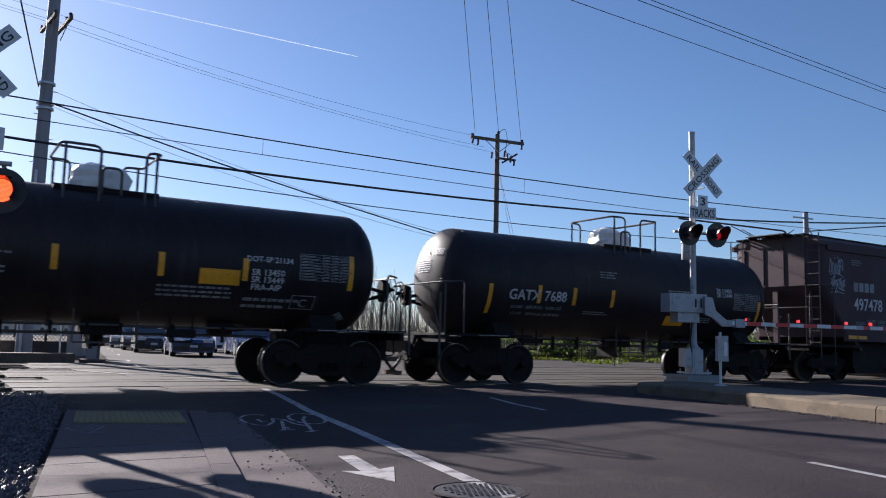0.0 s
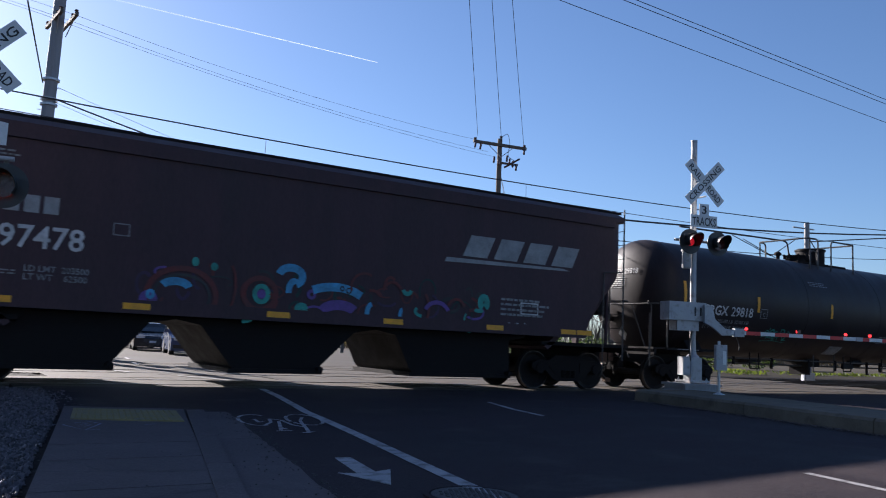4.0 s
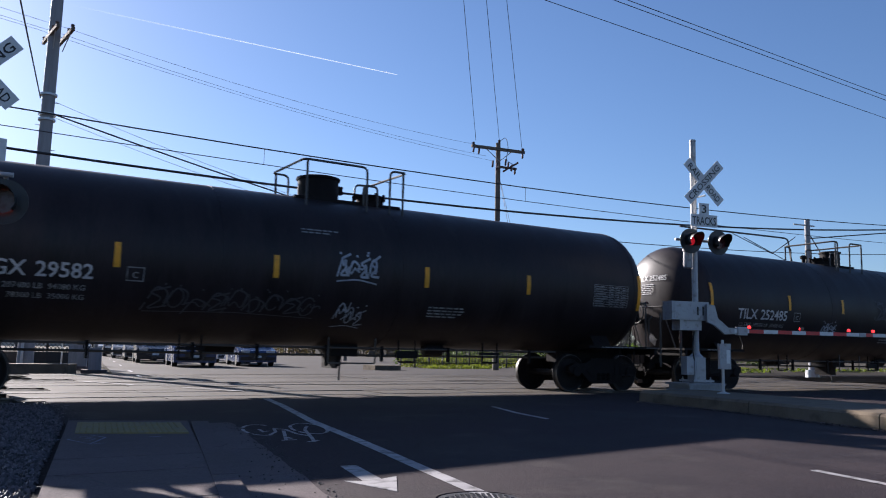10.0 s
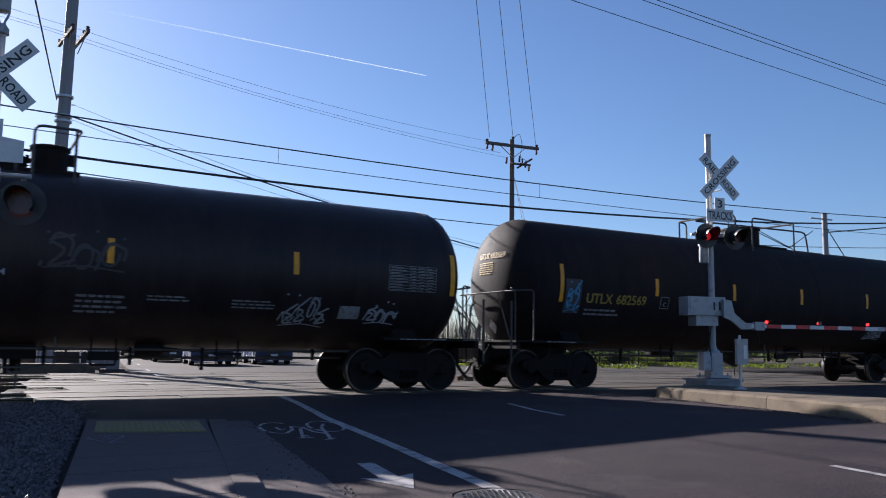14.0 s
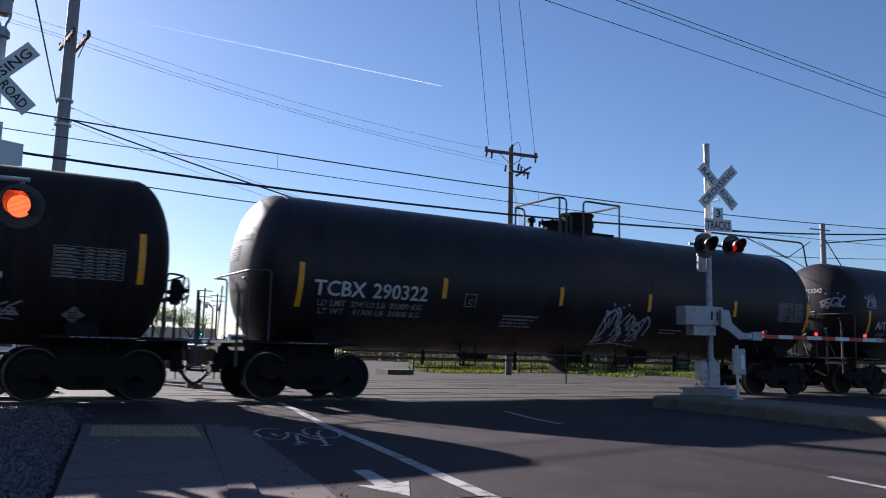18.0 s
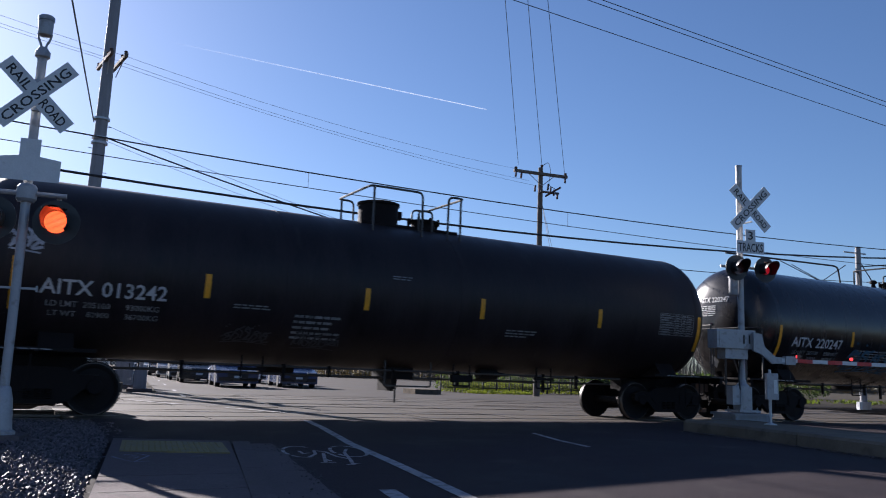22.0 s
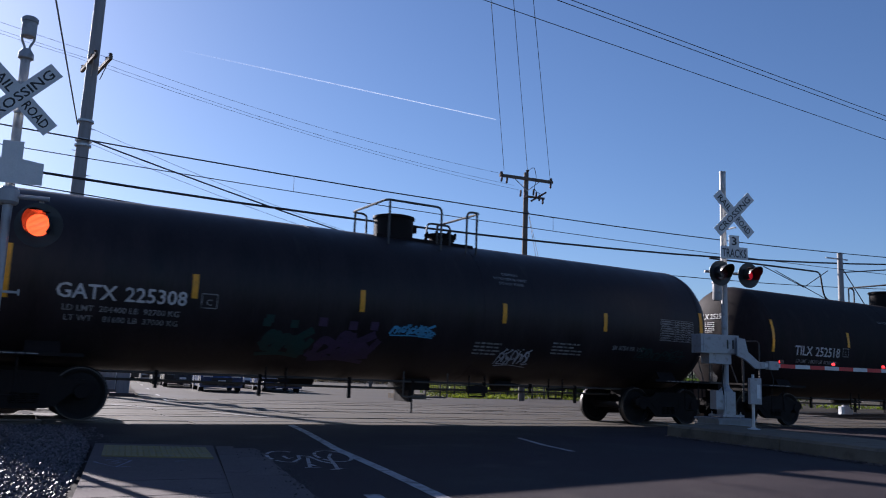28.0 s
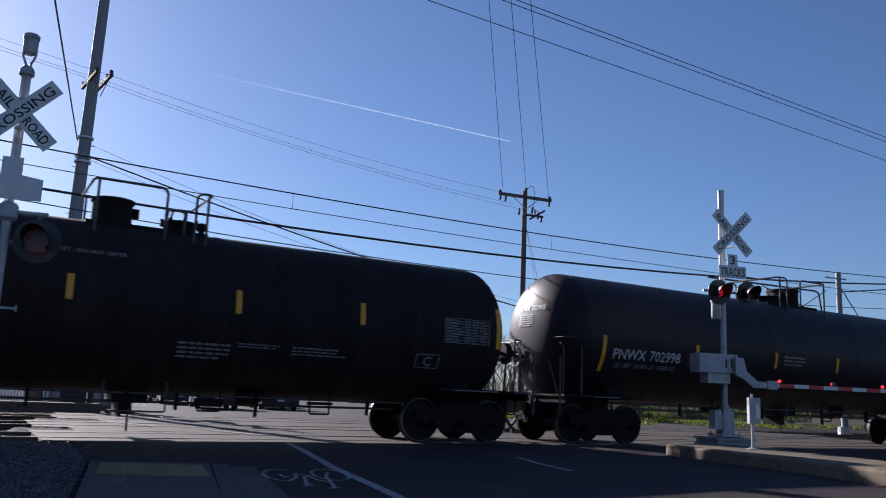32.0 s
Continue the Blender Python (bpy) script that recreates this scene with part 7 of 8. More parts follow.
BARK = surf("bare_bark", (0.12, 0.10, 0.085), 0.9, var=0.3, scale=4, fine=40, bump=0.3)
STUCCO = surf("pale_stucco", (0.45, 0.42, 0.37), 0.9, var=0.15, scale=1, fine=30, bump=0.1)
ROOFING = surf("grey_roofing", (0.13, 0.12, 0.115), 0.9, var=0.3, scale=2, fine=30, bump=0.2)
FENCE = surf("black_railing", (0.02, 0.021, 0.022), 0.5, 0.3, var=0.2, scale=4, fine=30, bump=0.0)
GLASS = surf("dark_window_glass", (0.02, 0.024, 0.03), 0.08, var=0.1, scale=1, fine=20, bump=0.0)
TYRE = surf("tyre_rubber", (0.02, 0.02, 0.02), 0.85, var=0.2, scale=6, fine=40, bump=0.1)
RIM = surf("alloy_rim", (0.35, 0.35, 0.36), 0.35, 0.9, var=0.1, scale=6, fine=40, bump=0.0)
HEADLAMP = surf("headlamp_glass", (0.6, 0.6, 0.6), 0.1, 0.3, var=0.1, scale=6, fine=40, bump=0.0)
PAINTS = {n: surf("car_paint_" + n, c, 0.25, 0.1, var=0.06, scale=2, fine=30, bump=0.0) for n, c in
          (("white", (0.55, 0.55, 0.55)), ("silver", (0.26, 0.265, 0.275)), ("blue", (0.035, 0.055, 0.12)), ("black", (0.02, 0.02, 0.022)), ("red", (0.3, 0.03, 0.03)), ("grey", (0.14, 0.145, 0.15)))}


def leaves(name, spots, size, material, label, category, parent=None, seed=1, kind="stuff"):
    """Many small leaf blades as one mesh."""
    rng = random.Random(seed)
    vs, fs = [], []
    for p in spots:
        n = Vector((rng.gauss(0, 1), rng.gauss(0, 1), rng.gauss(0.3, 1))).normalized()
        u = n.orthogonal().normalized()
        v = n.cross(u)
        s = size * rng.uniform(0.6, 1.4)
        b = len(vs)
        p = Vector(p)
        for q in (p - u * s, p + v * s * 0.45 + n * s * 0.1, p + u * s, p - v * s * 0.45 + n * s * 0.1):
            vs.append(tuple(q))
        fs.append((b, b + 1, b + 2, b + 3))
    me = bpy.data.meshes.new(name)
    me.from_pydata(vs, [], fs)
    me.materials.append(material)
    ob = new(name, me)
    if parent is not None:
        ob.parent = parent
        return ob
    return tagged(ob, label, category, kind=kind)


def hedge():
    rng = random.Random(7)
    a, b = Vector((22.0, 39.2)), Vector((46.0, 41.8))
    d = (b - a).normalized()
    s = Vector((-d.y, d.x))
    pts = []
    for _ in range(12000):
        u = rng.random() * (b - a).length
        h = rng.random() ** 0.75
        top = 0.55 + 0.06 * math.sin(u * 1.7) + 0.05 * math.sin(u * 4.1)
        p = a + d * u + s * (0.5 * (1 - 0.3 * h) * rng.uniform(-1, 1))
        pts.append((p.x, p.y, RAIL_Z + h * top))
    leaves("hedge", pts, 0.07, LEAF, "low sunlit yellow-green clipped hedge behind a fence", "hedge", seed=8, kind="")
    pts = []
    for _ in range(15000):
        u = rng.random() * 52
        h = rng.random() ** 0.75
        top = 1.15 + 0.3 * math.sin(u * 0.7) + 0.2 * math.sin(u * 2.3)
        p = Vector((25.0, 44.5)) + Vector((0.95, 0.3)) * u + Vector((-0.3, 0.95)) * rng.uniform(-0.8, 0.8)
        pts.append((p.x, p.y, RAIL_Z + h * top))
    leaves("shrub_border", pts, 0.11, LEAFDARK, "uneven dark evergreen shrub border", "shrubs", seed=10)
    pts = []
    for _ in range(6000):
        u = rng.random() * 30
        if math.sin(u * 0.75) + 0.4 * math.sin(u * 1.9) > 0.0:
            p = a + d * u - s * rng.uniform(1.3, 3.2)
            pts.append((p.x, p.y, RAIL_Z + rng.uniform(0.0, 0.13)))
    leaves("grass_strip", pts, 0.08, LEAF, "patches of sunlit yellow-green grass before the fence", "grass", seed=9)
    ob = thing("railing_fence", "low black metal railing in front of the hedge", "fence")
    n = 26
    p0, p1 = Vector((21.4, 38.3)), Vector((46.0, 41.0))
    for i in range(n + 1):
        p = p0.lerp(p1, i / n)
        again("post", "fpost", lambda: box(-0.03, 0.03, -0.03, 0.03, -0.05, 1.05), FENCE, ob, pose(p.x, p.y, RAIL_Z))
    for z in (0.25, 0.62, 1.0):
        part("rail", tube([(p0.x, p0.y, RAIL_Z + z), (p1.x, p1.y, RAIL_Z + z)], 0.022, 5), FENCE, ob)
    for i in range(220):
        p = p0.lerp(p1, (i + 0.5) / 220)
        again("picket", "picket", lambda: box(-0.009, 0.009, -0.009, 0.009, 0.25, 1.0), FENCE, ob, pose(p.x, p.y, RAIL_Z))


hedge()


def grass_and_shrubs():
    rng = random.Random(17)
    pts = []
    for _ in range(3200):
        x = rng.uniform(29, 75)
        y = 31.0 + 0.12 * (x - 30) + abs(rng.gauss(0, 1.4))
        if math.sin(x * 0.9) + 0.6 * math.sin(x * 2.3) > 0.1:
            pts.append((x, y, RAIL_Z + rng.uniform(0, 0.16)))
    leaves("grass_verge", pts, 0.11, GRASS, "patches of sunlit green grass beside the tracks", "grass", seed=3)
    for k, (x, y, h, w) in enumerate(((33, 39, 1.7, 1.6), (38, 41.5, 2.0, 1.8), (44, 43, 1.6, 1.9), (50, 45, 2.1, 2.2), (57, 47, 1.9, 2.4), (64, 48, 2.2, 2.4))):
        ob = thing("shrub", "dense dark green shrub behind the tracks", "shrub", pose(x, y, RAIL_Z))
        sp = []
        for _ in range(1500):
            v = Vector((rng.gauss(0, 1), rng.gauss(0, 1), rng.gauss(0, 1))).normalized() * rng.uniform(0.55, 1.05)
            lump = 1 + 0.18 * math.sin(v.x * 5 + k) * math.sin(v.z * 6)
            sp.append((v.x * w * lump, v.y * w * 0.7 * lump, max(0.02, (v.z * 0.5 + 0.5) * h * lump)))
        leaves("foliage", sp, 0.12, LEAFDARK, "", "", ob, seed=k)
        part("stem", tube([(0, 0, -0.05), (0.05, 0, h * 0.4)], 0.07, 6, r_end=0.03), BARK, ob)


grass_and_shrubs()


def bare_tree(x, y, h, seed, label="leafless winter tree with fine branches", foliage=None):
    rng = random.Random(seed)
    ob = thing("tree", label, "tree", pose(x, y, RAIL_Z))
    bm = bmesh.new()
    tube([(0, 0, -0.1), (0.05, 0.02, h * 0.15), (0.1, 0, h * 0.3)], 0.022 * h, 8, bm, r_end=0.015 * h)
    twigs = bmesh.new()
    tips = []
    def grow(p, d, l, r, depth):
        q = p + d * l
        m = p.lerp(q, 0.5) + Vector((rng.gauss(0, 0.06), rng.gauss(0, 0.06), 0)) * l
        tube([p, m, q], r, 5 if depth < 2 else 3, bm if depth < 2 else twigs, r_end=r * 0.6)
        tips.append(q)
        if depth < 4:
            for _ in range(3 if depth < 3 else 2):
                nd = (d + Vector((rng.gauss(0, 0.5), rng.gauss(0, 0.5), rng.gauss(0.12, 0.3)))).normalized()
                grow(p.lerp(q, rng.uniform(0.5, 1.0)), nd, l * rng.uniform(0.55, 0.8), r * 0.58, depth + 1)
    for k in range(5):
        a = k * 1.257 + rng.random()
        grow(Vector((0.1, 0, h * rng.uniform(0.2, 0.32))), Vector((math.cos(a) * 0.6, math.sin(a) * 0.6, 0.8)).normalized(), h * 0.26, 0.009 * h, 0)
    part("trunk", bm, BARK, ob, "grey-brown trunk and limbs", smooth=True)
    part("twig_spray", twigs, BARK, ob, "fine bare twigs")
    if foliage:
        pts = [tuple(t + Vector((rng.gauss(0, 0.35), rng.gauss(0, 0.35), rng.gauss(0, 0.3)))) for t in tips for _ in range(foliage)]
        leaves("crown", pts, 0.09 * h / 6, LEAFDARK, "", "", ob, seed=seed)
    return ob


def tree_belt():
    """A far belt of bare thickets and small trees, many fine stems."""
    rng = random.Random(71)
    bm = bmesh.new()
    for _ in range(2600):
        x = rng.uniform(38, 190)
        y = 105 + 0.16 * (x - 60) + rng.gauss(0, 6)
        h = rng.uniform(2.0, 5.5) + 4.5 * max(0, math.sin(x * 0.21) * math.sin(x * 0.083 + 1)) + (2.5 if rng.random() < 0.2 else 0)
        p = Vector((x, y, 0.0))
        q = p + Vector((rng.gauss(0, 0.35), rng.gauss(0, 0.35), h * 0.55))
        tube([p, q, q + Vector((rng.gauss(0, 0.8), rng.gauss(0, 0.5), h * 0.45))], 0.045, 3, bm, r_end=0.012)
        for _ in range(3):
            m = p.lerp(q, rng.uniform(0.45, 1.0))
            tube([m, m + Vector((rng.gauss(0, 0.9), rng.gauss(0, 0.6), h * rng.uniform(0.2, 0.42)))], 0.022, 3, bm, r_end=0.009)
    tagged(part("thicket", bm, BARK), "far belt of leafless brown thicket and small trees", "trees", kind="stuff")
    pts = [(x, 101 + 0.16 * (x - 60) + rng.gauss(0, 1.5), 0.1 + 2.0 * rng.random() ** 0.7 * (0.7 + 0.3 * math.sin(x * 0.4))) for x in (rng.uniform(30, 200) for _ in range(14000))]
    leaves("undergrowth", pts, 0.2, DRYLEAF, "dry brown undergrowth along the far thicket", "shrubs", seed=72)


tree_belt()
bare_tree(33.5, 51, 7.5, 1)
bare_tree(38, 55, 6.8, 2)
bare_tree(27.5, 58, 6.5, 3)
bare_tree(6.3, 66, 4.6, 5)
bare_tree(11.5, 66, 4.3, 9)
bare_tree(26, 120, 8.5, 6, "leafy dark green street tree far off", 3)
bare_tree(34, 135, 9, 7, "leafy dark green street tree far off", 3)
bare_tree(12.5, 150, 9, 8)


def car_vehicle(x, y, paint, style="sedan", rz=0.0):
    """A parked or waiting car, nose to -y."""
    l, w = (4.7, 1.8) if style == "sedan" else (4.9, 1.95)
    h = 1.45 if style == "sedan" else 1.85
    names = {"sedan": "car", "van": "van", "truck": "pickup_truck"}
    ob = thing(names[style], {"sedan": "%s sedan waiting at the crossing", "van": "%s van waiting at the crossing", "truck": "%s pickup truck waiting at the crossing"}[style] % paint, names[style].replace("_", " "), pose(x, y, RAIL_Z, 0, 0, rz), group="waiting cars")
    p = PAINTS[paint]
    def out(z0):
        if style == "sedan":
            return [(-l / 2, 0.2), (-l / 2, 0.62), (-l / 2 + 0.15, 0.75), (-l / 2 + 1.15, 0.93), (-l / 2 + 1.85, h - 0.03), (-l / 2 + 2.2, h), (-l / 2 + 3.2, h - 0.02), (l / 2 - 0.75, 1.0), (l / 2 - 0.05, 0.92), (l / 2, 0.24)]
        return [(-l / 2, 0.24), (-l / 2, 0.8), (-l / 2 + 0.12, 0.98), (-l / 2 + 0.85, 1.1), (-l / 2 + 1.45, h - 0.04), (-l / 2 + 1.8, h), (l / 2 - 0.2, h - 0.03), (l / 2 - 0.02, 1.0), (l / 2, 0.28)]
    key = ("vbody", style, paint)
    body = again("body", key, lambda: prism(out(0), "x", -w / 2, w / 2), p, ob, None, "", False, 0.07)
    cab0, cab1 = (-l / 2 + 1.2, -l / 2 + 1.88) if style == "sedan" else (-l / 2 + 0.9, -l / 2 + 1.47)
    zb = 0.97 if style == "sedan" else 1.14
    again("windscreen", ("wsc", style), lambda: prism([(cab0 - 0.02, zb), (cab1 - 0.03, h - 0.1), (cab1 - 0.0, h - 0.1), (cab0 + 0.04, zb)], "x", -w / 2 + 0.16, w / 2 - 0.16), GLASS, body, pose(0, -0.02, 0.02), "dark windscreen")
    for s in (-1, 1):
        again("side_window", ("sw", style, s), lambda s=s: box(s * w / 2 - 0.01, s * w / 2 + 0.012, cab1 + 0.0, l / 2 - 1.25, zb + 0.06, h - 0.16), GLASS, body, None, "dark side window")
        again("headlight", ("hl", style, s), lambda s=s: box(s * (w / 2 - 0.3) - 0.2, s * (w / 2 - 0.3) + 0.2, -l / 2 - 0.015, -l / 2 + 0.05, 0.64, 0.76, None), HEADLAMP, body, None, "clear headlight")
        again("mirror", ("mir", style, s), lambda s=s: box(s * (w / 2 + 0.1) - 0.1, s * (w / 2 + 0.1) + 0.1, cab0 + 0.35, cab0 + 0.43, zb + 0.0, zb + 0.14), p, body)
        for yy in (-l / 2 + 0.85, l / 2 - 0.95):
            wh = again("wheel", "vwheel", lambda: lathe([(0.2, -0.11), (0.30, -0.11), (0.33, -0.08), (0.33, 0.08), (0.30, 0.11), (0.2, 0.11)], "x", 18), TYRE, ob, pose(s * (w / 2 - 0.1), yy, 0.33))
            again("rim", "vrim", lambda: lathe([(0.0, -0.105), (0.2, -0.1), (0.21, 0.1), (0.0, 0.105)], "x", 14), RIM, wh)
    again("grille", ("gr", style), lambda: box(-0.45, 0.45, -l / 2 - 0.012, -l / 2 + 0.05, 0.45, 0.62), SIGNALBLACK, body)
    again("bumper", ("bu", style), lambda: box(-w / 2 + 0.08, w / 2 - 0.08, -l / 2 - 0.05, -l / 2 + 0.1, 0.3, 0.45), PAINTS["black"], body, None, "", False, 0.02)
    again("number_plate", ("np", style), lambda: box(-0.16, 0.16, -l / 2 - 0.06, -l / 2 - 0.045, 0.42, 0.52), SIGNWHITE, body)
    return ob


# two queues: places of the cars, nose to the tracks
Q = [(10.4, 38.6, "blue", "sedan"), (14.0, 40.8, "blue", "sedan"), (10.3, 45.5, "black", "sedan"), (11.0, 52.0, "grey", "sedan"), (11.7, 59.5, "silver", "sedan"), (12.4, 67, "black", "sedan"), (13.2, 75, "white", "sedan"), (14.0, 83, "grey", "sedan"),
     (15.0, 47.4, "white", "van"), (15.2, 55.0, "red", "sedan"), (16.1, 63, "white", "sedan"), (16.9, 71, "silver", "sedan"), (14.8, 92, "white", "sedan"), (15.6, 101, "silver", "sedan"), (16.4, 110, "white", "van"), (17.7, 80, "black", "sedan"), (18.5, 90, "white", "van")]
for x, y, c, st in Q:
    car_vehicle(x, y, c, st, -9)


def departing_car(x, y, paint, style, rz):
    """A car seen from behind, its brake lamps lit."""
    ob = car_vehicle(x, y, paint, style, rz)
    ob["label"] = "%s van waiting in the far lane with its brake lamps lit" % paint
    body = next(o for o in ob.children if o.name.startswith("body"))
    for s in (-1, 1):
        part("tail_lamp", box(s * 0.78 - 0.14, s * 0.78 + 0.14, 2.42, 2.47, 0.95, 1.2), LIT_FAR, body, "glowing red tail lamp", bevel=0.02)
    part("rear_window", box(-0.7, 0.7, 2.43, 2.462, 1.25, 1.68), GLASS, body, "dark rear window")
    part("rear_bumper", box(-0.85, 0.85, 2.42, 2.52, 0.4, 0.62), PAINTS["black"], body, bevel=0.03)


departing_car(29.8, 88, "black", "van", 168)
departing_car(24.6, 92, "grey", "van", 168)


def islands():
    """Kerbed concrete islands beyond the tracks."""
    for x0, x1, y0, y1, z in ((-14, 4.3, 29.3, 30.0, 0.26), (17.2, 18.7, 33.1, 34.3, 0.22)):
        ob = thing("concrete_island", "kerbed concrete island beyond the tracks", "kerb", kind="structure")
        part("kerb", prism([(x0, y0), (x1 - 0.3, y0), (x1, y0 + 0.3), (x1, y1 - 0.2), (x1 - 0.2, y1), (x0, y1)], "z", 0.0, RAIL_Z + z), KERB, ob, bevel=0.04)


islands()
WHITEVINYL = surf("white_fence_vinyl", (0.6, 0.6, 0.6), 0.5, var=0.15, scale=3, fine=40, bump=0.05)
LATTICE = surf("dark_stained_wood", (0.035, 0.028, 0.024), 0.8, var=0.4, scale=4, fine=40, bump=0.2)


def low_fences():
    """A white picket fence and dark lattice fences behind the low wall."""
    y = 38.0
    ob = thing("picket_fence", "white picket fence behind the low wall", "fence")
    x0, x1 = 1.42, 2.45
    n = 9
    for i in range(n):
        x = x0 + (x1 - x0) * (i + 0.5) / n
        again("picket", "white picket", lambda: prism([(-0.05, 0.0), (0.05, 0.0), (0.05, 1.02), (0.0, 1.1), (-0.05, 1.02)], "y", -0.012, 0.012), WHITEVINYL, ob, pose(x, y, 0.03))
    for z in (0.28, 0.85):
        part("rail", box(x0, x1, y + 0.014, y + 0.05, z, z + 0.08), WHITEVINYL, ob)
    for x in (x0 - 0.06, x1 + 0.06):
        part("post", box(x - 0.055, x + 0.055, y - 0.05, y + 0.06, 0.0, 1.25), WHITEVINYL, ob, bevel=0.01)
    for x0, x1, yy, h in ((-16.0, 1.25, 37.6, 1.2), (2.6, 6.2, 38.6, 1.05)):
        fe = thing("lattice_fence", "dark wooden lattice fence behind the low wall", "fence")
        part("back_board", box(x0, x1, yy, yy + 0.02, 0.03, h * 0.62), LATTICE, fe, "solid dark lower boards")
        n = int((x1 - x0) / 0.16)
        for sgn in (-1, 1):
            bm = bmesh.new()
            for i in range(n):
                x = x0 + 0.1 + (x1 - x0 - 0.2) * i / n
                xe = x + sgn * h * 0.36
                if x0 < xe < x1:
                    tube([(x, yy + 0.01 * sgn, h * 0.62), (xe, yy + 0.01 * sgn, h)], 0.016, 4, bm)
            part("lattice", bm, LATTICE, fe, "crossed dark laths")
        part("top_rail", box(x0, x1, yy - 0.03, yy + 0.05, h, h + 0.06), LATTICE, fe)
        m = int((x1 - x0) / 2.1) + 1
        for i in range(m + 1):
            x = x0 + (x1 - x0) * i / m
            part("post", box(x - 0.05, x + 0.05, yy - 0.05, yy + 0.07, 0.0, h + 0.1), LATTICE, fe, bevel=0.01)
    rng = random.Random(44)
    vs, fs = [], []
    for _ in range(150):
        x, yy = rng.gauss(0.2, 0.75), rng.uniform(28.5, 29.2)
        sz = rng.uniform(0.03, 0.1)
        b = len(vs)
        for px, py, pz in ((1, 0.2, 0), (-0.2, 1, 0), (-1, -0.1, 0), (0.1, -0.9, 0), (0.2, 0.1, 0.9), (0, 0, -0.4)):
            vs.append((x + px * sz * rng.uniform(0.7, 1.2), yy + py * sz * rng.uniform(0.7, 1.2), 0.07 + 0.08 * max(0, 1 - abs(x - 0.2)) + pz * sz))
        for f in ((0, 1, 4), (1, 2, 4), (2, 3, 4), (3, 0, 4), (1, 0, 5), (2, 1, 5), (3, 2, 5), (0, 3, 5)):
            fs.append(tuple(b + k for k in f))
    me = bpy.data.meshes.new("rubble")
    me.from_pydata(vs, [], fs)
    me.materials.append(KERB)
    tagged(new("rubble", me), "broken pale concrete rubble at the foot of the low wall", "rubble", kind="stuff")


low_fences()


def traffic_signal():
    ob = thing("traffic_signal", "traffic signal mast arm far down the road", "traffic light", pose(43.0, 160, RAIL_Z))
    part("pole", tube([(0, 0, 0), (0, 0, 6.0)], 0.16, 10, r_end=0.12), GALV, ob, smooth=True)
    part("mast_arm", tube(rounded([(0, 0, 5.4), (-4, 0, 6.3), (-9, 0, 6.2), (-14.5, 0, 4.9)], 2.0, 6), 0.11, 8, r_end=0.07), GALV, ob, "curved grey mast arm", smooth=True)
    for x, z in ((-11.2, 5.2), (-4.6, 5.9), (-0.6, 4.2)):
        h = part("signal_head", box(x - 0.42, x + 0.42, -0.2, 0.15, z - 0.75, z + 0.75), SIGNALBLACK, ob, "black three-lamp signal head", bevel=0.05)
        for j in range(3):
            lit = (j == 2 and x > -1) or (j == 0 and -5 < x < -4)
            part("lamp", lathe([(0.0, -0.02), (0.15, 0.0), (0.15, 0.03)], "y", 14, (x, -0.22, z + 0.45 - j * 0.45)), (GREENLIT if j else LIT_FAR) if lit else (LENS if j == 0 else SIGNALBLACK), h, "glowing lamp" if lit else "unlit lamp")
    part("street_sign", box(-8.2, -5.8, -0.05, 0.0, 5.9, 6.9), GALV, ob, "blank grey sign panel seen from behind")


GREENLIT = glow("lit_green_lamp", (0.05, 1.0, 0.35), 2.1, (0.02, 0.2, 0.1))
traffic_signal()


def cabinet(x, y):
    ob = thing("utility_cabinet", "pale metal utility cabinet beside the far crossing signal", "cabinet", pose(x, y, RAIL_Z, 0, 0, -13))
    body = part("body", box(-0.32, 0.32, -0.25, 0.25, 0.08, 1.55), POLEGREY, ob, bevel=0.02)
    part("door", box(-0.27, 0.27, -0.262, -0.25, 0.16, 1.45), POLEGREY, body, bevel=0.004)
    part("handle", box(0.16, 0.2, -0.285, -0.262, 0.75, 0.9), SIGNALBLACK, body)
    part("plinth", box(-0.4, 0.4, -0.33, 0.33, -0.05, 0.08), CONCRETE, ob, "concrete plinth", bevel=0.01)


def sign_post(x, y):
    ob = thing("road_sign", "blank pale sign panel on a thin steel post", "sign", pose(x, y, RAIL_Z, 0, 0, -13))
    part("post", tube([(0, 0, -0.05), (0, 0, 2.45)], 0.03, 8), GALV, ob)
    part("panel", box(-0.17, 0.17, -0.04, -0.03, 1.95, 2.42), GALV, ob, "blank pale panel", bevel=0.003)


cabinet(4.95, 33.9)
sign_post(4.4, 34.1)


def far_pole(x, y, h, seed):
    ob = thing("utility_pole", "distant wooden utility pole with crossarms", "utility pole", pose(x, y, RAIL_Z), group="distant poles")
    part("pole", tube([(0, 0, -0.1), (0, 0, h)], 0.19, 8, r_end=0.13), POLEWOOD, ob)
    for z, w in ((h - 0.5, 1.5), (h - 1.6, 1.4), (h - 2.6, 0.8)):
        part("crossarm", box(-w, w, -0.08, 0.08, z - 0.08, z + 0.08), POLEWOOD, ob)
    part("transformer", lathe([(0.0, -0.5), (0.28, -0.45), (0.28, 0.4), (0.0, 0.48)], "z", 12, (0.45, 0, h - 3.2)), GALV, ob, "grey pole transformer")


for k, (x, y, h) in enumerate(((40, 150, 12), (48, 170, 12.5), (33, 190, 13), (37, 215, 13), (30, 230, 13))):
    far_pole(x, y, h, k)


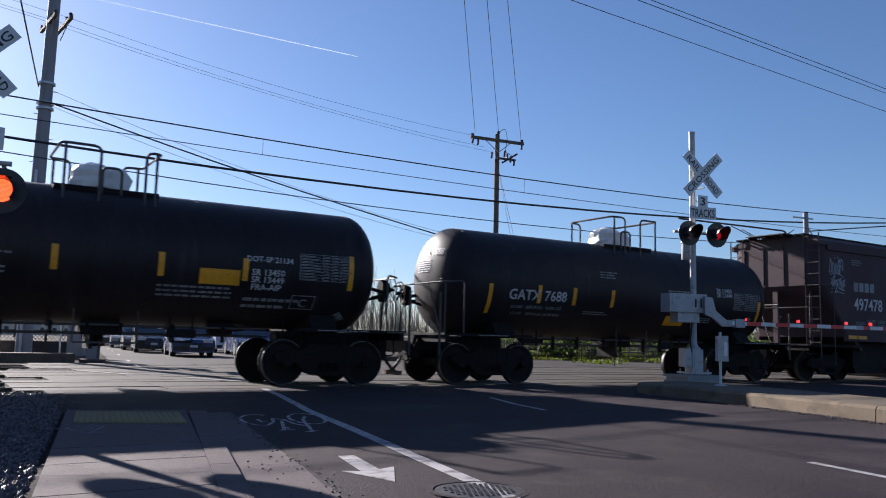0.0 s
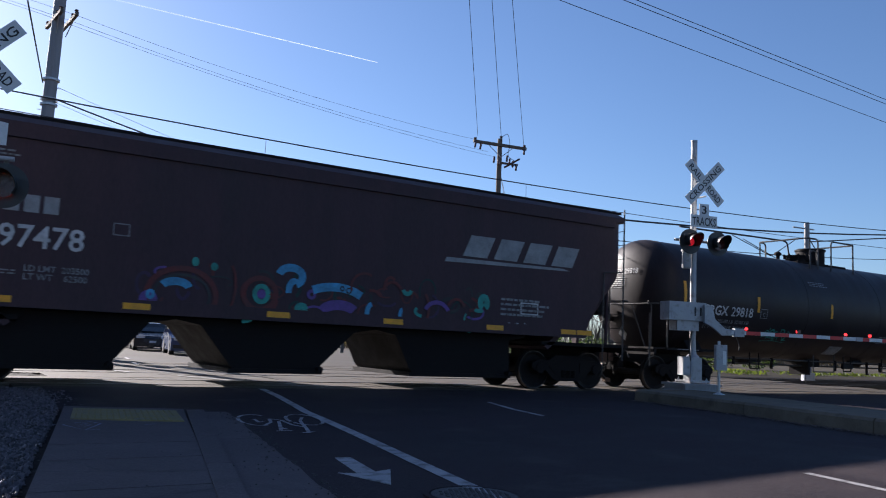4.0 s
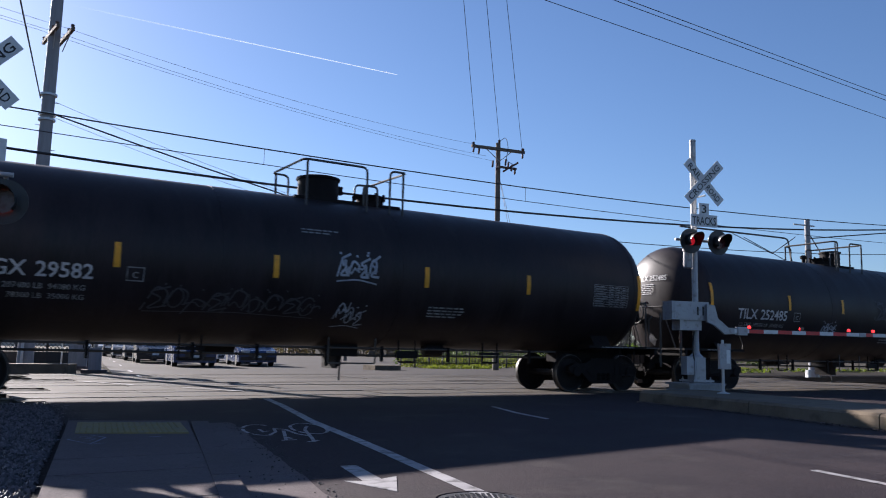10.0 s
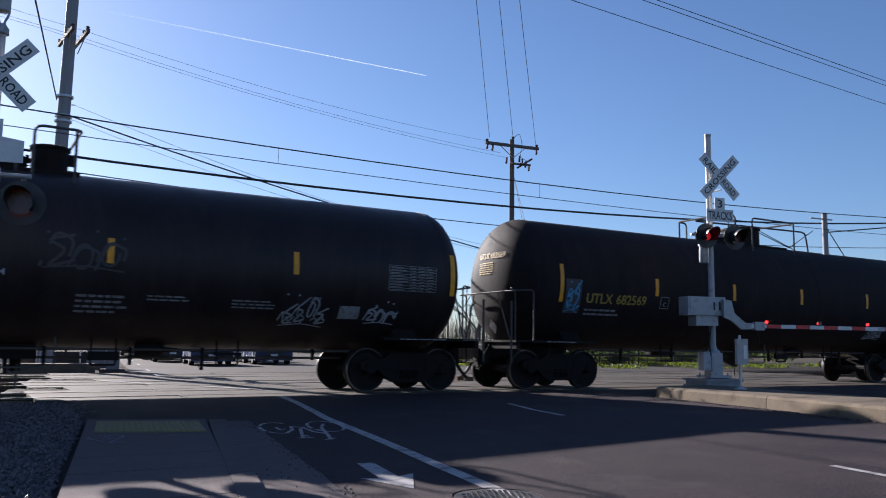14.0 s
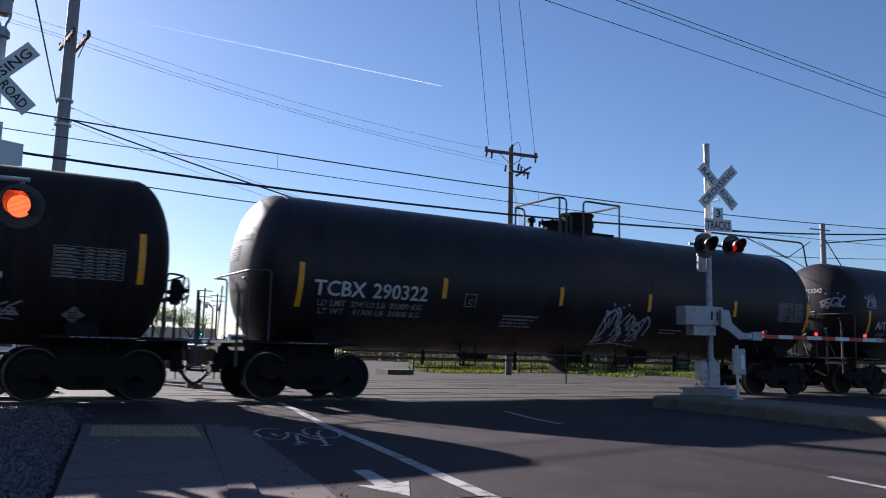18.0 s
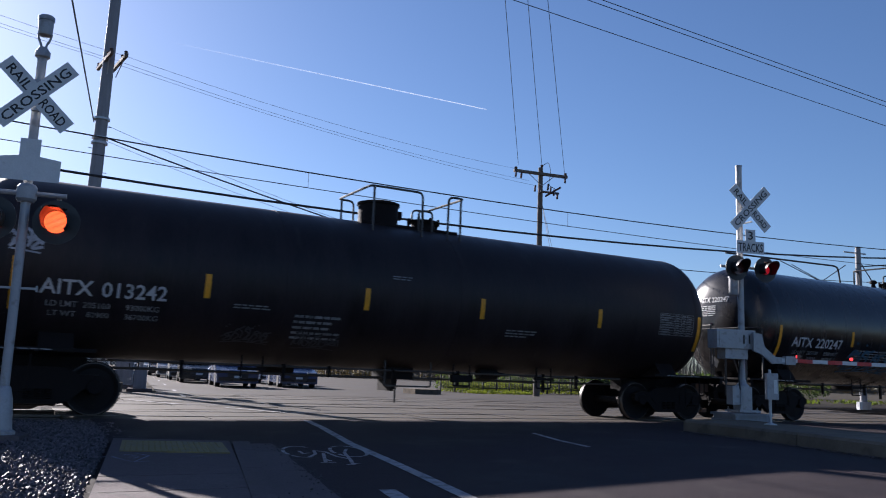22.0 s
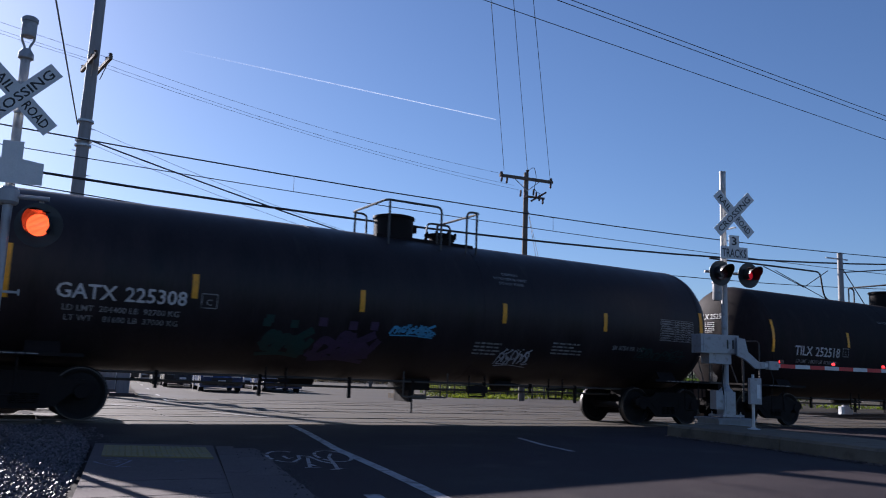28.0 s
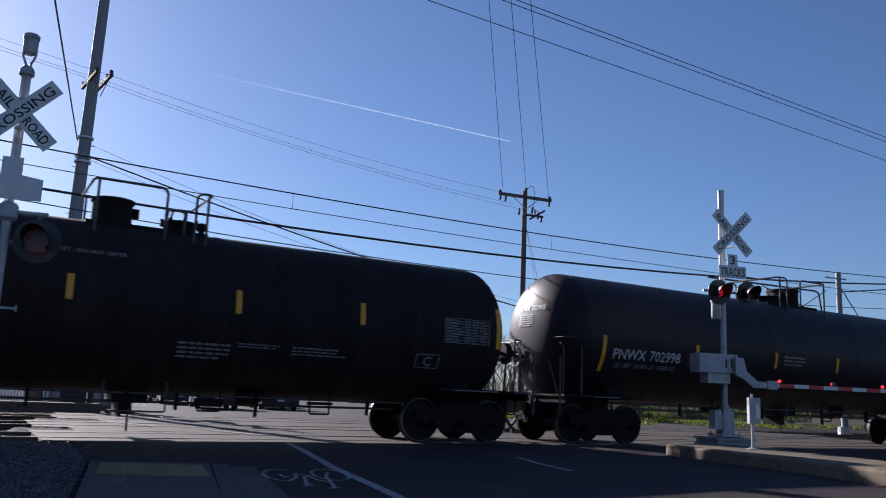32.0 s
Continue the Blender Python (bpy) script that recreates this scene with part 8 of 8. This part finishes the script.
def house(x, y, w, d, h, rz, label):
    ob = thing("house", label, "house", pose(x, y, RAIL_Z, 0, 0, rz))
    part("wall", box(-w / 2, w / 2, -d / 2, d / 2, -0.1, h), STUCCO, ob, "pale stucco walls")
    part("roof", prism([(-d / 2 - 0.4, h), (0, h + d * 0.22), (d / 2 + 0.4, h), (d / 2 + 0.4, h - 0.12), (-d / 2 - 0.4, h - 0.12)], "x", -w / 2 - 0.4, w / 2 + 0.4), ROOFING, ob, "low grey gable roof")
    n = max(2, int(w / 3))
    for i in range(n):
        cx = -w / 2 + w * (i + 0.5) / n
        win = part("window", box(cx - 0.65, cx + 0.65, -d / 2 - 0.03, -d / 2 + 0.02, 0.95, 2.2), SIGNWHITE, ob, "white framed window")
        part("pane", box(cx - 0.55, cx + 0.55, -d / 2 - 0.04, -d / 2 - 0.03, 1.05, 2.1), GLASS, win)


house(6, 240, 26, 9, 3.0, 5, "low pale building far beyond the crossing")
house(26, 265, 22, 10, 3.2, -6, "low pale building far down the road")
house(44, 205, 26, 12, 3.4, -12, "low pale building far down the road")
house(-30, 95, 14, 9, 3.0, 20, "low pale house beyond the tracks")


# ---- contrail high in the sky ----
def contrail_material():
    """Thin ice cloud: sunlight scatters forward through it; it thins out towards its old end."""
    m = bpy.data.materials.new("contrail_ice")
    m.use_nodes = True
    nt = m.node_tree
    nt.nodes.remove(nt.nodes["Principled BSDF"])
    tl = nt.nodes.new("ShaderNodeBsdfTranslucent")
    tl.inputs["Color"].default_value = (0.97, 0.98, 1.0, 1)
    df = nt.nodes.new("ShaderNodeBsdfDiffuse")
    df.inputs["Color"].default_value = (0.97, 0.98, 1.0, 1)
    ad = nt.nodes.new("ShaderNodeMixShader")
    ad.inputs[0].default_value = 0.3
    nt.links.new(tl.outputs[0], ad.inputs[1])
    nt.links.new(df.outputs[0], ad.inputs[2])
    tr = nt.nodes.new("ShaderNodeBsdfTransparent")
    mx = nt.nodes.new("ShaderNodeMixShader")
    nt.links.new(tr.outputs[0], mx.inputs[1])
    nt.links.new(ad.outputs[0], mx.inputs[2])
    nt.links.new(mx.outputs[0], nt.nodes["Material Output"].inputs["Surface"])
    tc = nt.nodes.new("ShaderNodeTexCoord")
    sx = nt.nodes.new("ShaderNodeSeparateXYZ")
    nt.links.new(tc.outputs["Object"], sx.inputs[0])
    rg = nt.nodes.new("ShaderNodeMapRange")
    rg.inputs["From Min"].default_value, rg.inputs["From Max"].default_value = -1550, -60
    rg.inputs["To Min"].default_value, rg.inputs["To Max"].default_value = 0.0, 0.34
    nt.links.new(sx.outputs[0], rg.inputs[0])
    nz = nt.nodes.new("ShaderNodeTexNoise")
    nz.inputs["Scale"].default_value = 0.02
    nt.links.new(tc.outputs["Object"], nz.inputs["Vector"])
    mu = nt.nodes.new("ShaderNodeMath")
    mu.operation = "MULTIPLY"
    nt.links.new(rg.outputs[0], mu.inputs[0])
    nt.links.new(nz.outputs[0], mu.inputs[1])
    nt.links.new(mu.outputs[0], mx.inputs[0])
    return m


def sky_point(az, el, d):
    az, el = radians(az), radians(el)
    return Vector((math.sin(az) * math.cos(el), math.cos(az) * math.cos(el), math.sin(el))) * d


TRAIL_A, TRAIL_B = sky_point(25.6, 19.4, 4000), sky_point(34.6, 17.88, 4000)
trail_way = (TRAIL_B - TRAIL_A).normalized()
trail_turn = trail_way.to_track_quat("X", "Z").to_matrix().to_4x4()
trail = tagged(part("contrail", tube([(-1550, 0, 0), (-900, 0, 0), (-400, 0, 0), (-60, 0, 0), (0, 0, 0)], 3.8, 8, r_end=1.5), contrail_material(), smooth=True), "thin white contrail of a high aircraft", "contrail")
trail.matrix_basis = Matrix.Translation(TRAIL_A) @ trail_turn


def motions():
    """The train rolls past to -x; its wheels turn; the contrail grows onward."""
    for car, mid in CARS:
        walk(car, [(t, pose(mid - train_x(t), TRACK_Y, RAIL_Z)) for t in [k / 2 for k in range(65)]])
    for ws, x in WHEELSETS:
        rows = []
        for i in range(321):
            t = i / 10
            rows.append((t, pose(x, 0, 0.457, 0, -math.degrees((train_x(t) - train_x(0)) / 0.457), 0)))
        walk(ws, rows)
    # the added covers swing so that the steadily glowing lamps seem to flash
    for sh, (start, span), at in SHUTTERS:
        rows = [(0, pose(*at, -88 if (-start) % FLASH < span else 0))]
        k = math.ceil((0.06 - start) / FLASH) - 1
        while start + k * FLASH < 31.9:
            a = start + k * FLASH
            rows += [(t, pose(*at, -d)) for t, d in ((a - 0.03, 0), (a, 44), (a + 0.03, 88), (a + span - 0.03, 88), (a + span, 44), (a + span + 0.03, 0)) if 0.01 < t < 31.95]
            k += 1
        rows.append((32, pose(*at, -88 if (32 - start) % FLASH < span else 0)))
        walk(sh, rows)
    walk(trail, [(t, Matrix.Translation(TRAIL_A.lerp(TRAIL_B, t / 32)) @ trail_turn) for t in (0, 8, 16, 24, 32)])


motions()
